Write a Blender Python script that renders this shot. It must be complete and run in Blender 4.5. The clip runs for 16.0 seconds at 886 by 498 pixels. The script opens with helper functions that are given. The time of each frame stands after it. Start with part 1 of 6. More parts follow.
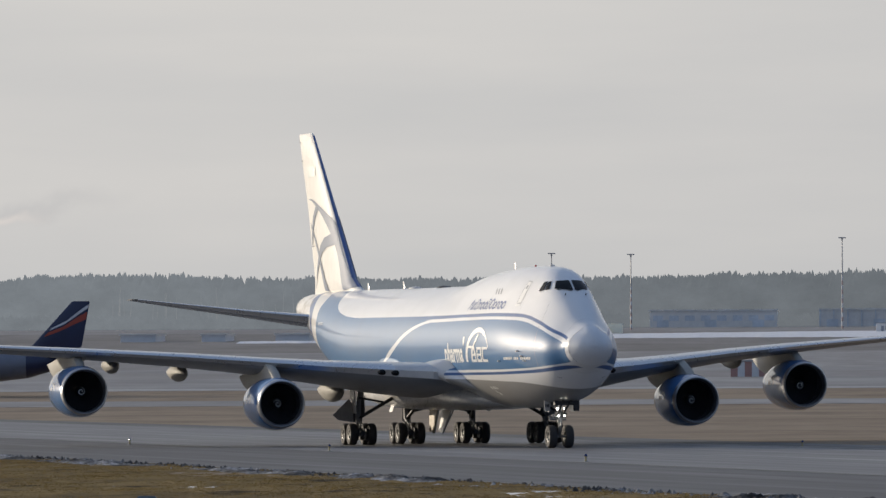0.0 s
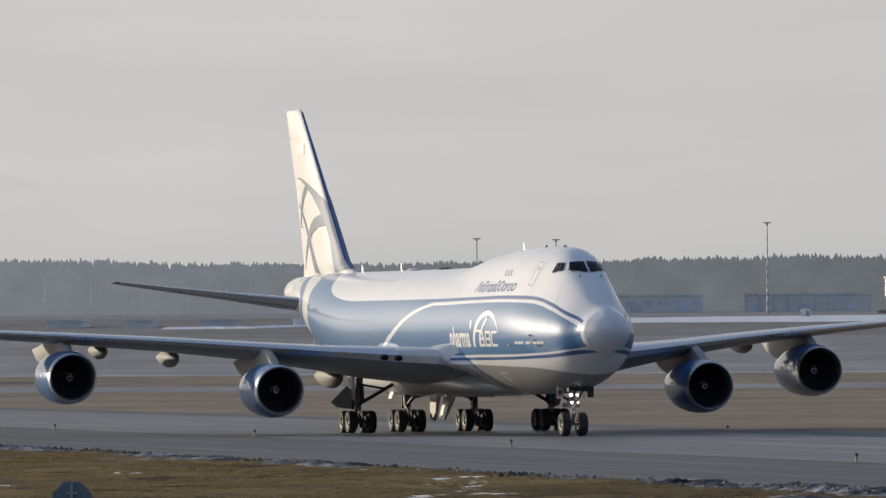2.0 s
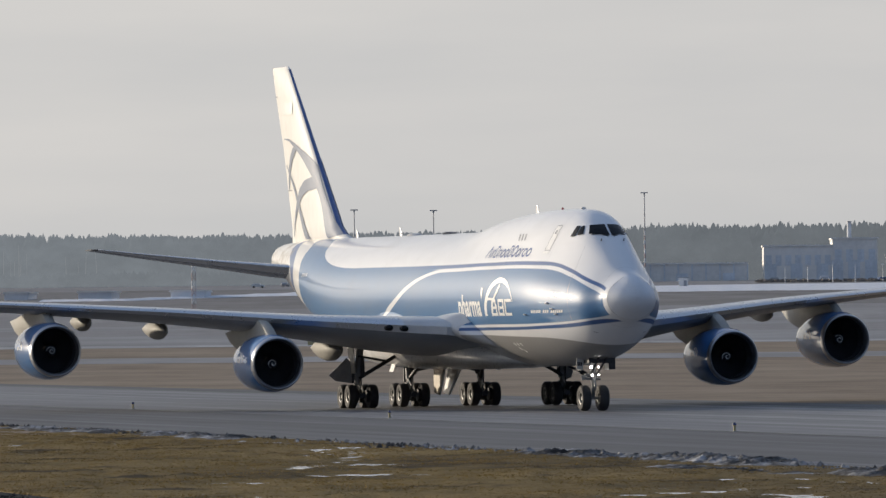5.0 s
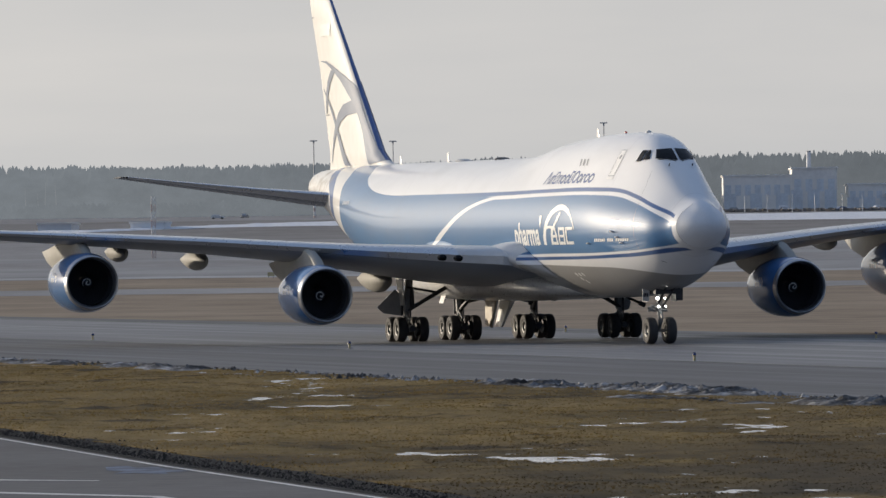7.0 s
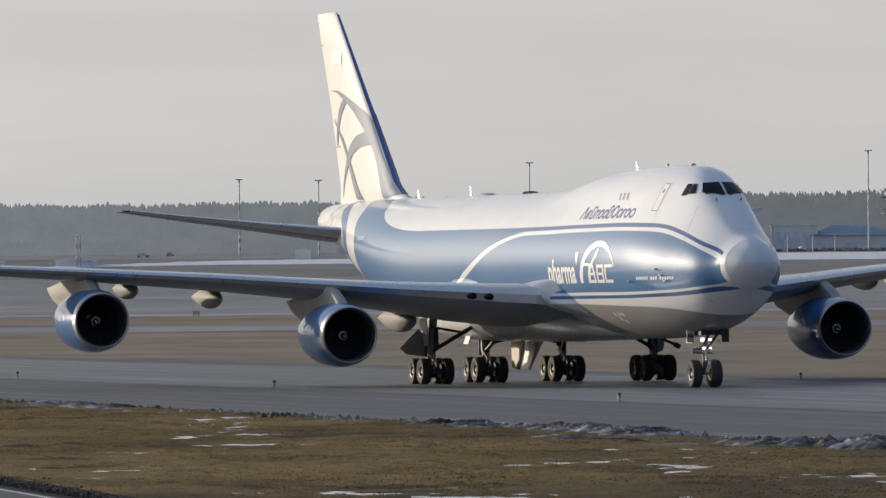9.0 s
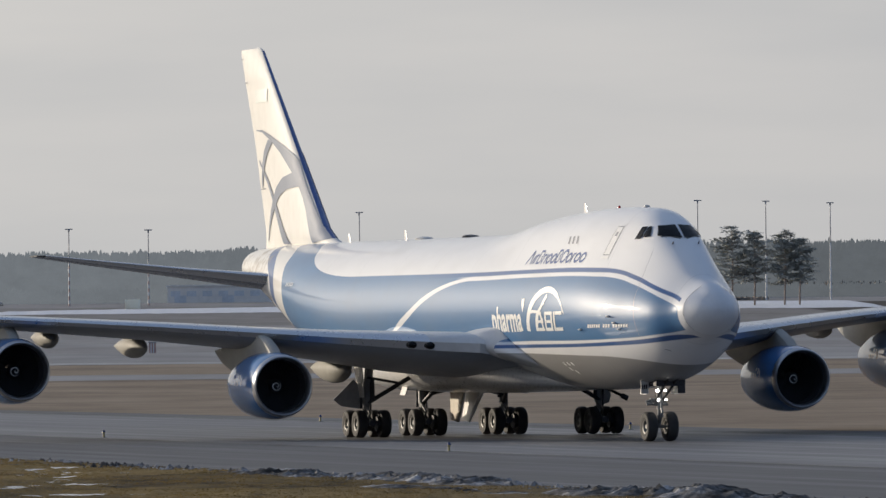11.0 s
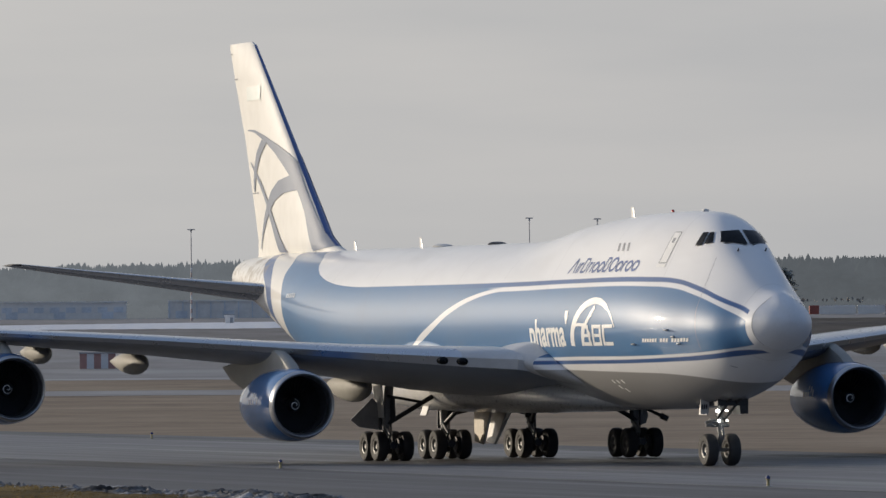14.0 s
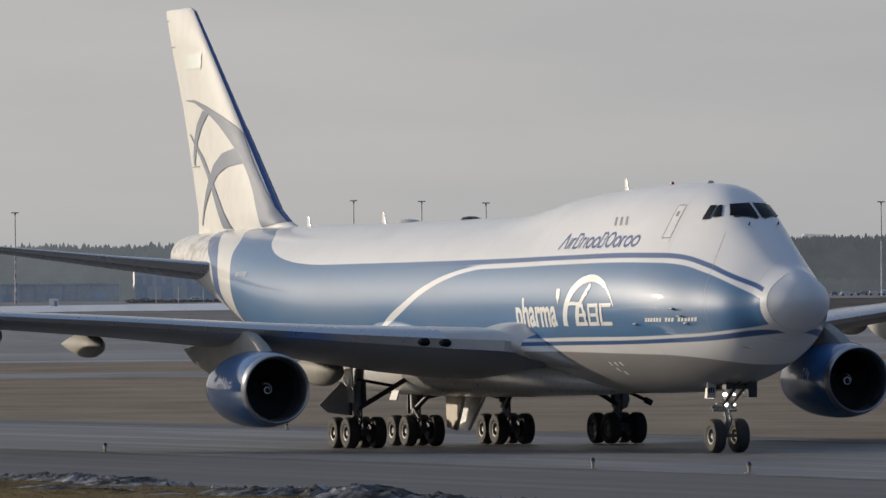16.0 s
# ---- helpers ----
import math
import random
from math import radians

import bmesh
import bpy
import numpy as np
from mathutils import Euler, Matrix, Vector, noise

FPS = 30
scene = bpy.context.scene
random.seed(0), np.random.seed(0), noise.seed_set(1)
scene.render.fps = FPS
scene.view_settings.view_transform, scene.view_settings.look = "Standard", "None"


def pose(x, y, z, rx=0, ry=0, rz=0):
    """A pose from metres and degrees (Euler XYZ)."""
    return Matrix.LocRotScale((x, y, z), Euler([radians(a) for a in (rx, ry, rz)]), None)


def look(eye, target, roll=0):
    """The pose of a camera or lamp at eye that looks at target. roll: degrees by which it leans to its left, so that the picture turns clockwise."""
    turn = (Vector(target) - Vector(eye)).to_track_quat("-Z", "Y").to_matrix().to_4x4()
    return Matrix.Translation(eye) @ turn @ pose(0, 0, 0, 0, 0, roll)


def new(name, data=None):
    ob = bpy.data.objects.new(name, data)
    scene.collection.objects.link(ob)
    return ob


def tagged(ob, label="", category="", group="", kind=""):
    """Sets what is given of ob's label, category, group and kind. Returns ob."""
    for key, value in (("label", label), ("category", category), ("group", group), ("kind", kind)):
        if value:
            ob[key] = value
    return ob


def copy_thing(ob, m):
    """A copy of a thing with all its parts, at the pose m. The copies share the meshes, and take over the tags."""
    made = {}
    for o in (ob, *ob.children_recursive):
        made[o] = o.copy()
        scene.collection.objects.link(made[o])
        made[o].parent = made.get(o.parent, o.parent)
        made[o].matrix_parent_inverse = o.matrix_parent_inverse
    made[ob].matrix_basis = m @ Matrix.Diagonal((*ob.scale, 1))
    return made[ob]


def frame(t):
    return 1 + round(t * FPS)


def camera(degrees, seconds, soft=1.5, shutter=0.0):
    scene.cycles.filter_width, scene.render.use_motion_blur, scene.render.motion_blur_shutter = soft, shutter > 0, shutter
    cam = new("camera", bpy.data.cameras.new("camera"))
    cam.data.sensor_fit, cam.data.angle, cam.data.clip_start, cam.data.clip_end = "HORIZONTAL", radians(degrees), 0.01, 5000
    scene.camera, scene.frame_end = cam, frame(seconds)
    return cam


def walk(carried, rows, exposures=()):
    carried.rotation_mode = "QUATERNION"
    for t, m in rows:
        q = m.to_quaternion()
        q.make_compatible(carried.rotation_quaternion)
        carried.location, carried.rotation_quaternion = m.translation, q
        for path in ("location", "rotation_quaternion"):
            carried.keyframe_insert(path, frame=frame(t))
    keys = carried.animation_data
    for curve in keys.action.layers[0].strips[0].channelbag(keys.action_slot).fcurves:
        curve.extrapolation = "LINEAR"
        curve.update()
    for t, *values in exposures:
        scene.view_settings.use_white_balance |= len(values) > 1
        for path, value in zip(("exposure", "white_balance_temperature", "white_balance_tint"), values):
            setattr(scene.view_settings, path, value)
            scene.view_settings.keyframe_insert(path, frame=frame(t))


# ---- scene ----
LENS = 7.088
EYE = (0.0, 0.0, 4.254)
# seconds, pan to the right, tilt, lean (degrees)
PAN = [
    (0, -3.194, 0.969, -0.271), (0.5, -3.011, 0.918, -0.341), (1, -2.805, 0.826, -0.414),
    (1.5, -2.694, 0.860, -0.294), (2, -2.596, 0.849, -0.336), (2.5, -2.447, 0.791, -0.368),
    (3, -2.281, 0.800, -0.425), (3.2, -2.132, 0.849, -0.453), (5.3, -1.580, 0.595, -0.602),
    (5.5, -1.545, 0.618, -0.604), (6, -1.435, 0.547, -0.676), (6.5, -1.356, 0.221, -0.748),
    (7, -1.300, 0.050, -0.741), (7.5, -1.225, 0.072, -0.815), (8, -1.134, 0.210, -0.606),
    (8.5, -1.014, 0.241, -0.539), (9, -0.698, 0.359, -0.520), (9.5, -0.497, 0.412, -0.417),
    (10, -0.062, 0.684, -0.311), (10.2, 0.132, 0.715, -0.403), (12.5, 1.275, 0.774, -0.293),
    (13, 1.514, 0.800, -0.366), (13.5, 1.748, 0.835, -0.488), (14, 2.017, 0.872, -0.454),
    (14.5, 2.251, 0.898, -0.458), (15, 2.606, 0.883, -0.568), (15.5, 3.082, 0.737, -0.588),
    (16, 3.422, 0.720, -0.588),
]
# seconds, nose wheel's x and y on the taxiway, compass heading
TAXI = [
    (0, -15.30, 386.38, 163.04), (0.5, -13.97, 382.48, 162.95), (1, -12.70, 378.58, 162.88),
    (1.5, -11.40, 374.70, 162.82), (2, -10.12, 370.85, 162.82), (2.5, -8.85, 367.03, 162.83),
    (3, -7.59, 363.23, 162.85), (3.2, -7.08, 361.72, 162.86), (5.3, -1.85, 345.79, 163.10),
    (5.5, -1.36, 344.25, 163.11), (6, -0.10, 340.33, 163.11), (6.5, 1.18, 336.38, 163.10),
    (7, 2.48, 332.35, 163.05), (7.5, 3.78, 328.27, 163.00), (8, 5.10, 324.18, 162.95),
    (8.5, 6.38, 320.07, 162.92), (9, 7.65, 316.00, 162.95), (9.5, 8.92, 311.96, 163.03),
    (10, 10.16, 307.91, 163.14), (10.2, 10.63, 306.29, 163.17), (12.5, 16.27, 287.38, 163.44),
    (13, 17.64, 283.26, 163.43), (13.5, 18.97, 279.14, 163.37), (14, 20.30, 275.06, 163.27),
    (14.5, 21.63, 271.04, 163.17), (15, 22.99, 267.06, 163.05), (15.5, 24.38, 263.09, 162.93),
    (16, 25.77, 259.09, 162.77),
]


def aim(pan, tilt, lean):
    p, e = radians(pan), radians(tilt)
    way = Vector((math.sin(p) * math.cos(e), math.cos(p) * math.cos(e), math.sin(e)))
    return look(EYE, Vector(EYE) + way * 100, lean)


cam = camera(LENS, 16.0, soft=1.45)
walk(cam, [(t, aim(p, e, r)) for t, p, e, r in PAN],
     exposures=[(0, -0.06), (1, -0.1), (3, -0.08), (5.5, -0.02), (8, -0.02), (10, -0.06), (12.5, -0.14), (14.5, -0.23), (15.5, -0.27), (16, -0.34)])

# ---- sky and sun ----
SUN_AZ, SUN_EL = 303.7, 9.5
world = bpy.data.worlds.new("hazy_winter_sky")
scene.world = world
world.use_nodes = True
wn, wl = world.node_tree.nodes, world.node_tree.links
sky = wn.new("ShaderNodeTexSky")
sky.sky_type = "NISHITA"
sky.sun_disc = False
sky.sun_elevation, sky.sun_rotation = radians(SUN_EL), radians(SUN_AZ)
sky.air_density, sky.dust_density, sky.ozone_density = 1.0, 6.0, 1.0
pale = wn.new("ShaderNodeHueSaturation")
pale.inputs["Saturation"].default_value = 0.5
wl.new(sky.outputs[0], pale.inputs["Color"])
# haze: bright at the horizon, thinner and bluer overhead
where, parts_xyz, ramp_up = wn.new("ShaderNodeTexCoord"), wn.new("ShaderNodeSeparateXYZ"), wn.new("ShaderNodeMapRange")
ramp_up.interpolation_type = "SMOOTHERSTEP"
ramp_up.inputs[2].default_value = 0.75
wl.new(where.outputs["Generated"], parts_xyz.inputs[0])
wl.new(parts_xyz.outputs[2], ramp_up.inputs[0])
haze = wn.new("ShaderNodeMix")
haze.data_type = "RGBA"
haze.inputs[7].default_value = (1.65, 2.4, 3.9, 1)
wl.new(ramp_up.outputs[0], haze.inputs[0])
# the haze is bluer and dimmer on the side away from the sun
towards, side_ramp, low_haze = wn.new("ShaderNodeVectorMath"), wn.new("ShaderNodeMapRange"), wn.new("ShaderNodeMix")
towards.operation = "DOT_PRODUCT"
towards.inputs[1].default_value = (math.sin(radians(SUN_AZ)), math.cos(radians(SUN_AZ)), 0)
wl.new(where.outputs["Generated"], towards.inputs[0])
side_ramp.inputs[1].default_value, side_ramp.inputs[2].default_value = -0.5, 0.6
wl.new(towards.outputs["Value"], side_ramp.inputs[0])
low_haze.data_type = "RGBA"
low_haze.inputs[6].default_value, low_haze.inputs[7].default_value = (0.75, 1.25, 2.3, 1), (5.85, 5.8, 5.72, 1)
wl.new(side_ramp.outputs[0], low_haze.inputs[0])
wl.new(low_haze.outputs[2], haze.inputs[6])
veil = wn.new("ShaderNodeMix")
veil.data_type = "RGBA"
veil.inputs[0].default_value = 0.75
wl.new(pale.outputs[0], veil.inputs[6])
# faint drawn-out cloud
stretch_sky, cloud, cloud_gain, cloudy = wn.new("ShaderNodeMapping"), wn.new("ShaderNodeTexNoise"), wn.new("ShaderNodeMapRange"), wn.new("ShaderNodeVectorMath")
stretch_sky.inputs["Scale"].default_value = (9, 9, 60)
cloud.inputs["Scale"].default_value, cloud.inputs["Detail"].default_value = 1.0, 5.0
cloud_gain.inputs[1].default_value, cloud_gain.inputs[2].default_value = 0.3, 0.7
cloudy.operation = "MULTIPLY"
wl.new(where.outputs["Generated"], stretch_sky.inputs["Vector"])
wl.new(stretch_sky.outputs[0], cloud.inputs["Vector"])
wl.new(cloud.outputs[0], cloud_gain.inputs[0])
wl.new(haze.outputs[2], cloudy.inputs[0])
wl.new(cloudy.outputs[0], veil.inputs[7])
# a drifting plume of steam, low in the north-west
parts_uv, swirl, puff, plume_mix = wn.new("ShaderNodeSeparateXYZ"), wn.new("ShaderNodeTexNoise"), wn.new("ShaderNodeMix"), wn.new("ShaderNodeVectorMath")


def sky_math(op, a, b):
    n = wn.new("ShaderNodeMath")
    n.operation = op
    for i, v in enumerate((a, b)):
        if isinstance(v, (int, float)):
            n.inputs[i].default_value = v
        else:
            wl.new(v, n.inputs[i])
    return n.outputs[0]


def sky_band(value, mid, half):
    n = wn.new("ShaderNodeMapRange")
    n.interpolation_type = "SMOOTHSTEP"
    n.inputs[1].default_value, n.inputs[2].default_value, n.inputs[3].default_value, n.inputs[4].default_value = 0.0, half, 1.0, 0.0
    wl.new(sky_math("ABSOLUTE", sky_math("SUBTRACT", value, mid), 0), n.inputs[0])
    return n.outputs[0]


wl.new(where.outputs["Generated"], parts_uv.inputs[0])
swirl.inputs["Scale"].default_value, swirl.inputs["Detail"].default_value = 130.0, 6.0
wl.new(where.outputs["Generated"], swirl.inputs["Vector"])
drift = sky_math("SUBTRACT", sky_math("SUBTRACT", parts_uv.outputs[2], sky_math("MULTIPLY", parts_uv.outputs[0], 0.22)), sky_math("MULTIPLY", sky_math("SUBTRACT", swirl.outputs[0], 0.5), 0.007))
body_of_plume = sky_math("MULTIPLY", sky_band(drift, 0.0472, 0.0022), sky_band(parts_uv.outputs[0], -0.115, 0.02))
lit_edge = sky_math("MULTIPLY", sky_band(drift, 0.0466, 0.0013), sky_band(parts_uv.outputs[0], -0.119, 0.011))
puff.data_type = "RGBA"
puff.inputs[6].default_value, puff.inputs[7].default_value = (1, 1, 1, 1), (0.9, 0.905, 0.92, 1)
wl.new(body_of_plume, puff.inputs[0])
gleam = wn.new("ShaderNodeMix")
gleam.data_type = "RGBA"
gleam.inputs[7].default_value = (1.13, 1.08, 1.05, 1)
wl.new(lit_edge, gleam.inputs[0])
wl.new(puff.outputs[2], gleam.inputs[6])
plume_mix.operation = "MULTIPLY"
tint = wn.new("ShaderNodeMix")
tint.data_type = "RGBA"
tint.inputs[6].default_value, tint.inputs[7].default_value = (0.93, 0.94, 0.955, 1), (1.075, 1.06, 1.045, 1)
wl.new(cloud_gain.outputs[0], tint.inputs[0])
wl.new(tint.outputs[2], cloudy.inputs[1])
wl.new(veil.outputs[2], plume_mix.inputs[0])
wl.new(gleam.outputs[2], plume_mix.inputs[1])
wl.new(plume_mix.outputs[0], wn["Background"].inputs[0])
wn["Background"].inputs[1].default_value = 0.136
sun_data = bpy.data.lights.new("sun", "SUN")
sun_data.energy, sun_data.angle, sun_data.color = 4.0, radians(0.9), (1.0, 0.87, 0.7)
sun = new("sun", sun_data)
sa, se = radians(SUN_AZ), radians(SUN_EL)
SUN_DIR = Vector((math.sin(sa) * math.cos(se), math.cos(sa) * math.cos(se), math.sin(se)))
sun.matrix_world = look(SUN_DIR * 200, (0, 0, 0))
# ---- shape of the airliner's hull: d metres aft of the nose, z above the ground ----
NOSE = 7.77


def smooth_table(rows):
    """A monotone cubic through rows of (x, y)."""
    x, y = np.array([r[0] for r in rows], float), np.array([r[1] for r in rows], float)
    h, s = np.diff(x), np.diff(y) / np.diff(x)
    m = np.zeros(len(x))
    m[0], m[-1] = s[0], s[-1]
    for i in range(1, len(x) - 1):
        if s[i - 1] * s[i] > 0:
            m[i] = 2 * s[i - 1] * s[i] / (s[i - 1] + s[i])

    def at(v):
        v = min(max(v, x[0]), x[-1])
        i = min(int(np.searchsorted(x, v, "right")) - 1, len(h) - 1)
        t = (v - x[i]) / h[i]
        return float((1 + 2 * t) * (1 - t) ** 2 * y[i] + t * (1 - t) ** 2 * h[i] * m[i]
                     + t * t * (3 - 2 * t) * y[i + 1] + t * t * (t - 1) * h[i] * m[i + 1])
    return at


TOP = smooth_table([(0, 5.52), (0.08, 5.82), (0.3, 6.12), (0.7, 6.4), (1.2, 6.6), (1.7, 6.76), (3, 7.58), (4.2, 8.33), (5, 8.86), (5.7, 9.22), (6.5, 9.56),
                    (7.5, 9.77), (9, 9.86), (11, 9.89), (13, 9.88), (16.7, 9.77), (20.3, 9.56), (23, 9.27), (25.3, 9.05), (28, 8.98), (40, 9.02),
                    (54, 9.08), (61, 9.1), (66, 9.0), (67.4, 8.96), (68.3, 8.9), (68.7, 8.74), (68.85, 8.5)])
MAIN_TOP = smooth_table([(0, 5.5), (0.1, 5.78), (0.5, 6.1), (1.2, 6.42), (1.9, 6.54), (4, 7.34), (7, 8.05), (10, 8.55), (15, 8.85), (25, 8.97), (28, 8.98),
                         (40, 9.02), (54, 9.08), (61, 9.1), (66, 9.0), (67.4, 8.96), (68.3, 8.9), (68.7, 8.74), (68.85, 8.5)])
KEEL = smooth_table([(0, 5.46), (0.08, 5.18), (0.3, 4.9), (0.7, 4.62), (1.2, 4.4), (1.9, 4.12), (3, 3.45), (4, 3.05), (5.6, 2.65), (7.5, 2.36), (10, 2.19),
                     (15, 2.13), (24, 2.15), (40, 2.2), (44, 2.3), (50, 3.05), (55, 4.15), (60, 5.4), (65, 6.6), (67.4, 7.0), (68.3, 7.1), (68.7, 7.26), (68.85, 7.5)])
WIDE = smooth_table([(0, 0.03), (0.08, 0.36), (0.3, 0.68), (0.7, 0.98), (1.2, 1.26), (1.9, 1.45), (3, 1.96), (5, 2.4), (7.5, 2.88), (10, 3.13), (13, 3.24),
                     (16, 3.25), (46, 3.25), (50, 3.14), (55, 2.75), (60, 2.12), (65, 1.42), (67.4, 1.14), (68.3, 1.0), (68.7, 0.85), (68.85, 0.6)])
DECK = smooth_table([(0, 0.02), (0.3, 0.4), (1.2, 0.75), (3, 1.12), (4, 1.22), (5, 1.24), (7, 1.38), (8.5, 1.74), (10, 2.06), (13, 2.27), (16, 2.32), (21, 2.45), (26, 2.9), (30, 3.2), (46, 3.2),
                     (55, 2.6), (60, 2.0), (65, 1.2), (67.4, 0.98), (68.3, 0.88), (68.7, 0.72), (68.85, 0.5)])
HULL_STEPS = 72


def hull_half(d):
    """Half of the hull's section at d, from the keel to the crown, as (half width, z)."""
    zb, zm, zt, w, r = KEEL(d), MAIN_TOP(d), TOP(d), WIDE(d), DECK(d)
    r = min(r, (zt - zb) / 2)
    a = np.linspace(-math.pi / 2, math.pi / 2, 160)
    pts = [(w * math.cos(v), (zb + zm) / 2 + (zm - zb) / 2 * math.sin(v)) for v in a]
    bluff = 1.0 - 0.32 * max(0.0, 1.0 - abs(d - 5.7) / 3.2)
    pts += [(r * abs(math.cos(v)) ** bluff, zt - r + r * math.sin(v)) for v in a]
    pts.sort(key=lambda p: (p[1], p[0]))
    chain = []
    for p in pts:
        while len(chain) > 1 and ((chain[-1][0] - chain[-2][0]) * (p[1] - chain[-2][1]) - (chain[-1][1] - chain[-2][1]) * (p[0] - chain[-2][0])) <= 1e-12:
            chain.pop()
        chain.append(p)
    c = [chain[0]]
    for p in chain[1:]:
        n = max(1, int(math.hypot(p[0] - c[-1][0], p[1] - c[-1][1]) / 0.05))
        q = c[-1]
        c += [(q[0] + (p[0] - q[0]) * k / n, q[1] + (p[1] - q[1]) * k / n) for k in range(1, n + 1)]
    c = np.array(c)
    zc = zb + (zt - zb) * 0.46
    ang = np.unwrap(np.arctan2(c[:, 1] - zc, c[:, 0]))
    want = np.linspace(-math.pi / 2, math.pi / 2, HULL_STEPS // 2 + 1)
    fine = np.linspace(-math.pi / 2, math.pi / 2, 361)
    rad = np.interp(fine, ang, np.hypot(c[:, 0], c[:, 1] - zc))
    bell = np.exp(-0.5 * (np.arange(-45, 46) / 7.0) ** 2)
    rad = np.convolve(np.concatenate([rad[45:0:-1], rad, rad[-2:-47:-1]]), bell / bell.sum(), "valid")
    rad = np.interp(want, fine, rad)
    return [(max(0.0, q * math.cos(v)), zc + q * math.sin(v)) for q, v in zip(rad, want)]


HULL_D = ([0.0, 0.04, 0.1, 0.2, 0.35, 0.55, 0.8, 1.1, 1.4, 1.7, 1.9] + [2.2 + 0.35 * i for i in range(23)] + [10.5 + 0.75 * i for i in range(25)]
          + [30 + 2.0 * i for i in range(8)] + [45.5 + 1.0 * i for i in range(22)] + [67.2, 67.8, 68.3, 68.55, 68.7, 68.8, 68.85])
HULL = [hull_half(d) for d in HULL_D]


def hull_y(d, z):
    """Half width of the hull at d and z."""
    i = min(max(int(np.searchsorted(HULL_D, d)) - 1, 0), len(HULL_D) - 2)
    t = (d - HULL_D[i]) / (HULL_D[i + 1] - HULL_D[i])
    ends = [np.interp(z, [p[1] for p in HULL[k]], [p[0] for p in HULL[k]]) for k in (i, i + 1)]
    return float(ends[0] + (ends[1] - ends[0]) * t)



# ---- materials ----
def socket_math(nt, op, a, b=None, c=None, clamp=False):
    n = nt.nodes.new("ShaderNodeMath")
    n.operation, n.use_clamp = op, clamp
    for i, v in enumerate((a, b, c)):
        if v is None:
            continue
        if isinstance(v, (int, float)):
            n.inputs[i].default_value = v
        else:
            nt.links.new(v, n.inputs[i])
    return n.outputs[0]


def mix_color(nt, fac, a, b):
    n = nt.nodes.new("ShaderNodeMix")
    n.data_type = "RGBA"
    for i, v in ((0, fac), (6, a), (7, b)):
        if isinstance(v, (int, float)):
            n.inputs[i].default_value = v
        elif isinstance(v, tuple):
            n.inputs[i].default_value = (*v, 1) if len(v) == 3 else v
        else:
            nt.links.new(v, n.inputs[i])
    return n.outputs[2]


def noise_of(nt, vector, scale, detail=4.0, rough=0.55):
    n = nt.nodes.new("ShaderNodeTexNoise")
    n.inputs["Scale"].default_value, n.inputs["Detail"].default_value, n.inputs["Roughness"].default_value = scale, detail, rough
    nt.links.new(vector, n.inputs["Vector"])
    return n.outputs[0]


def spread(nt, value, lo, hi, to_lo=0.0, to_hi=1.0):
    n = nt.nodes.new("ShaderNodeMapRange")
    for i, v in enumerate((value, lo, hi, to_lo, to_hi)):
        if isinstance(v, (int, float)):
            n.inputs[i].default_value = v
        else:
            nt.links.new(v, n.inputs[i])
    return n.outputs[0]


def blank(name, rough=0.5, metal=0.0, coat=0.0):
    m = bpy.data.materials.new(name)
    m.use_nodes = True
    p = m.node_tree.nodes["Principled BSDF"]
    p.inputs["Roughness"].default_value, p.inputs["Metallic"].default_value = rough, metal
    p.inputs["Coat Weight"].default_value, p.inputs["Coat Roughness"].default_value = coat, 0.16
    return m, m.node_tree, p


def place_of(nt, stretch=(1, 1, 1)):
    n, s = nt.nodes.new("ShaderNodeTexCoord"), nt.nodes.new("ShaderNodeMapping")
    s.inputs["Scale"].default_value = stretch
    nt.links.new(n.outputs["Object"], s.inputs["Vector"])
    return s.outputs[0]


def relief(nt, p, value, strength, depth):
    b = nt.nodes.new("ShaderNodeBump")
    b.inputs["Strength"].default_value, b.inputs["Distance"].default_value = strength, depth
    nt.links.new(value, b.inputs["Height"])
    nt.links.new(b.outputs[0], p.inputs["Normal"])


def worn(name, colour, rough=0.5, metal=0.0, coat=0.0, big=0.4, small=6.0, vary=0.25, bump=0.0, depth=0.01, stretch=(1, 1, 1), other=None):
    """A surface with stains at one scale and grain at a finer one."""
    m, nt, p = blank(name, rough, metal, coat)
    v = place_of(nt, stretch)
    a, b = noise_of(nt, v, big, 5.0), noise_of(nt, v, small, 6.0, 0.65)
    f = socket_math(nt, "ADD", socket_math(nt, "MULTIPLY", a, 0.6), socket_math(nt, "MULTIPLY", b, 0.4))
    f = spread(nt, f, 0.36, 0.64)
    dark = tuple(c * (1 - vary) for c in colour)
    light = other or tuple(min(0.95, c * (1 + vary)) for c in colour)
    nt.links.new(mix_color(nt, f, dark, light), p.inputs["Base Color"])
    nt.links.new(spread(nt, b, 0.3, 0.7, max(0.02, rough * 0.8), min(1, rough * 1.2)), p.inputs["Roughness"])
    if bump:
        relief(nt, p, b, bump, depth)
    return m


def glowing(name, colour, strength):
    m, nt, p = blank(name, 0.3)
    p.inputs["Base Color"].default_value = (*colour, 1)
    p.inputs["Emission Color"].default_value = (*colour, 1)
    p.inputs["Emission Strength"].default_value = strength
    return m


WHITE, BELLY, BLUE, STRIPE, CREAM = (0.8, 0.805, 0.81), (0.31, 0.305, 0.295), (0.062, 0.17, 0.34), (0.045, 0.11, 0.28), (0.79, 0.775, 0.73)


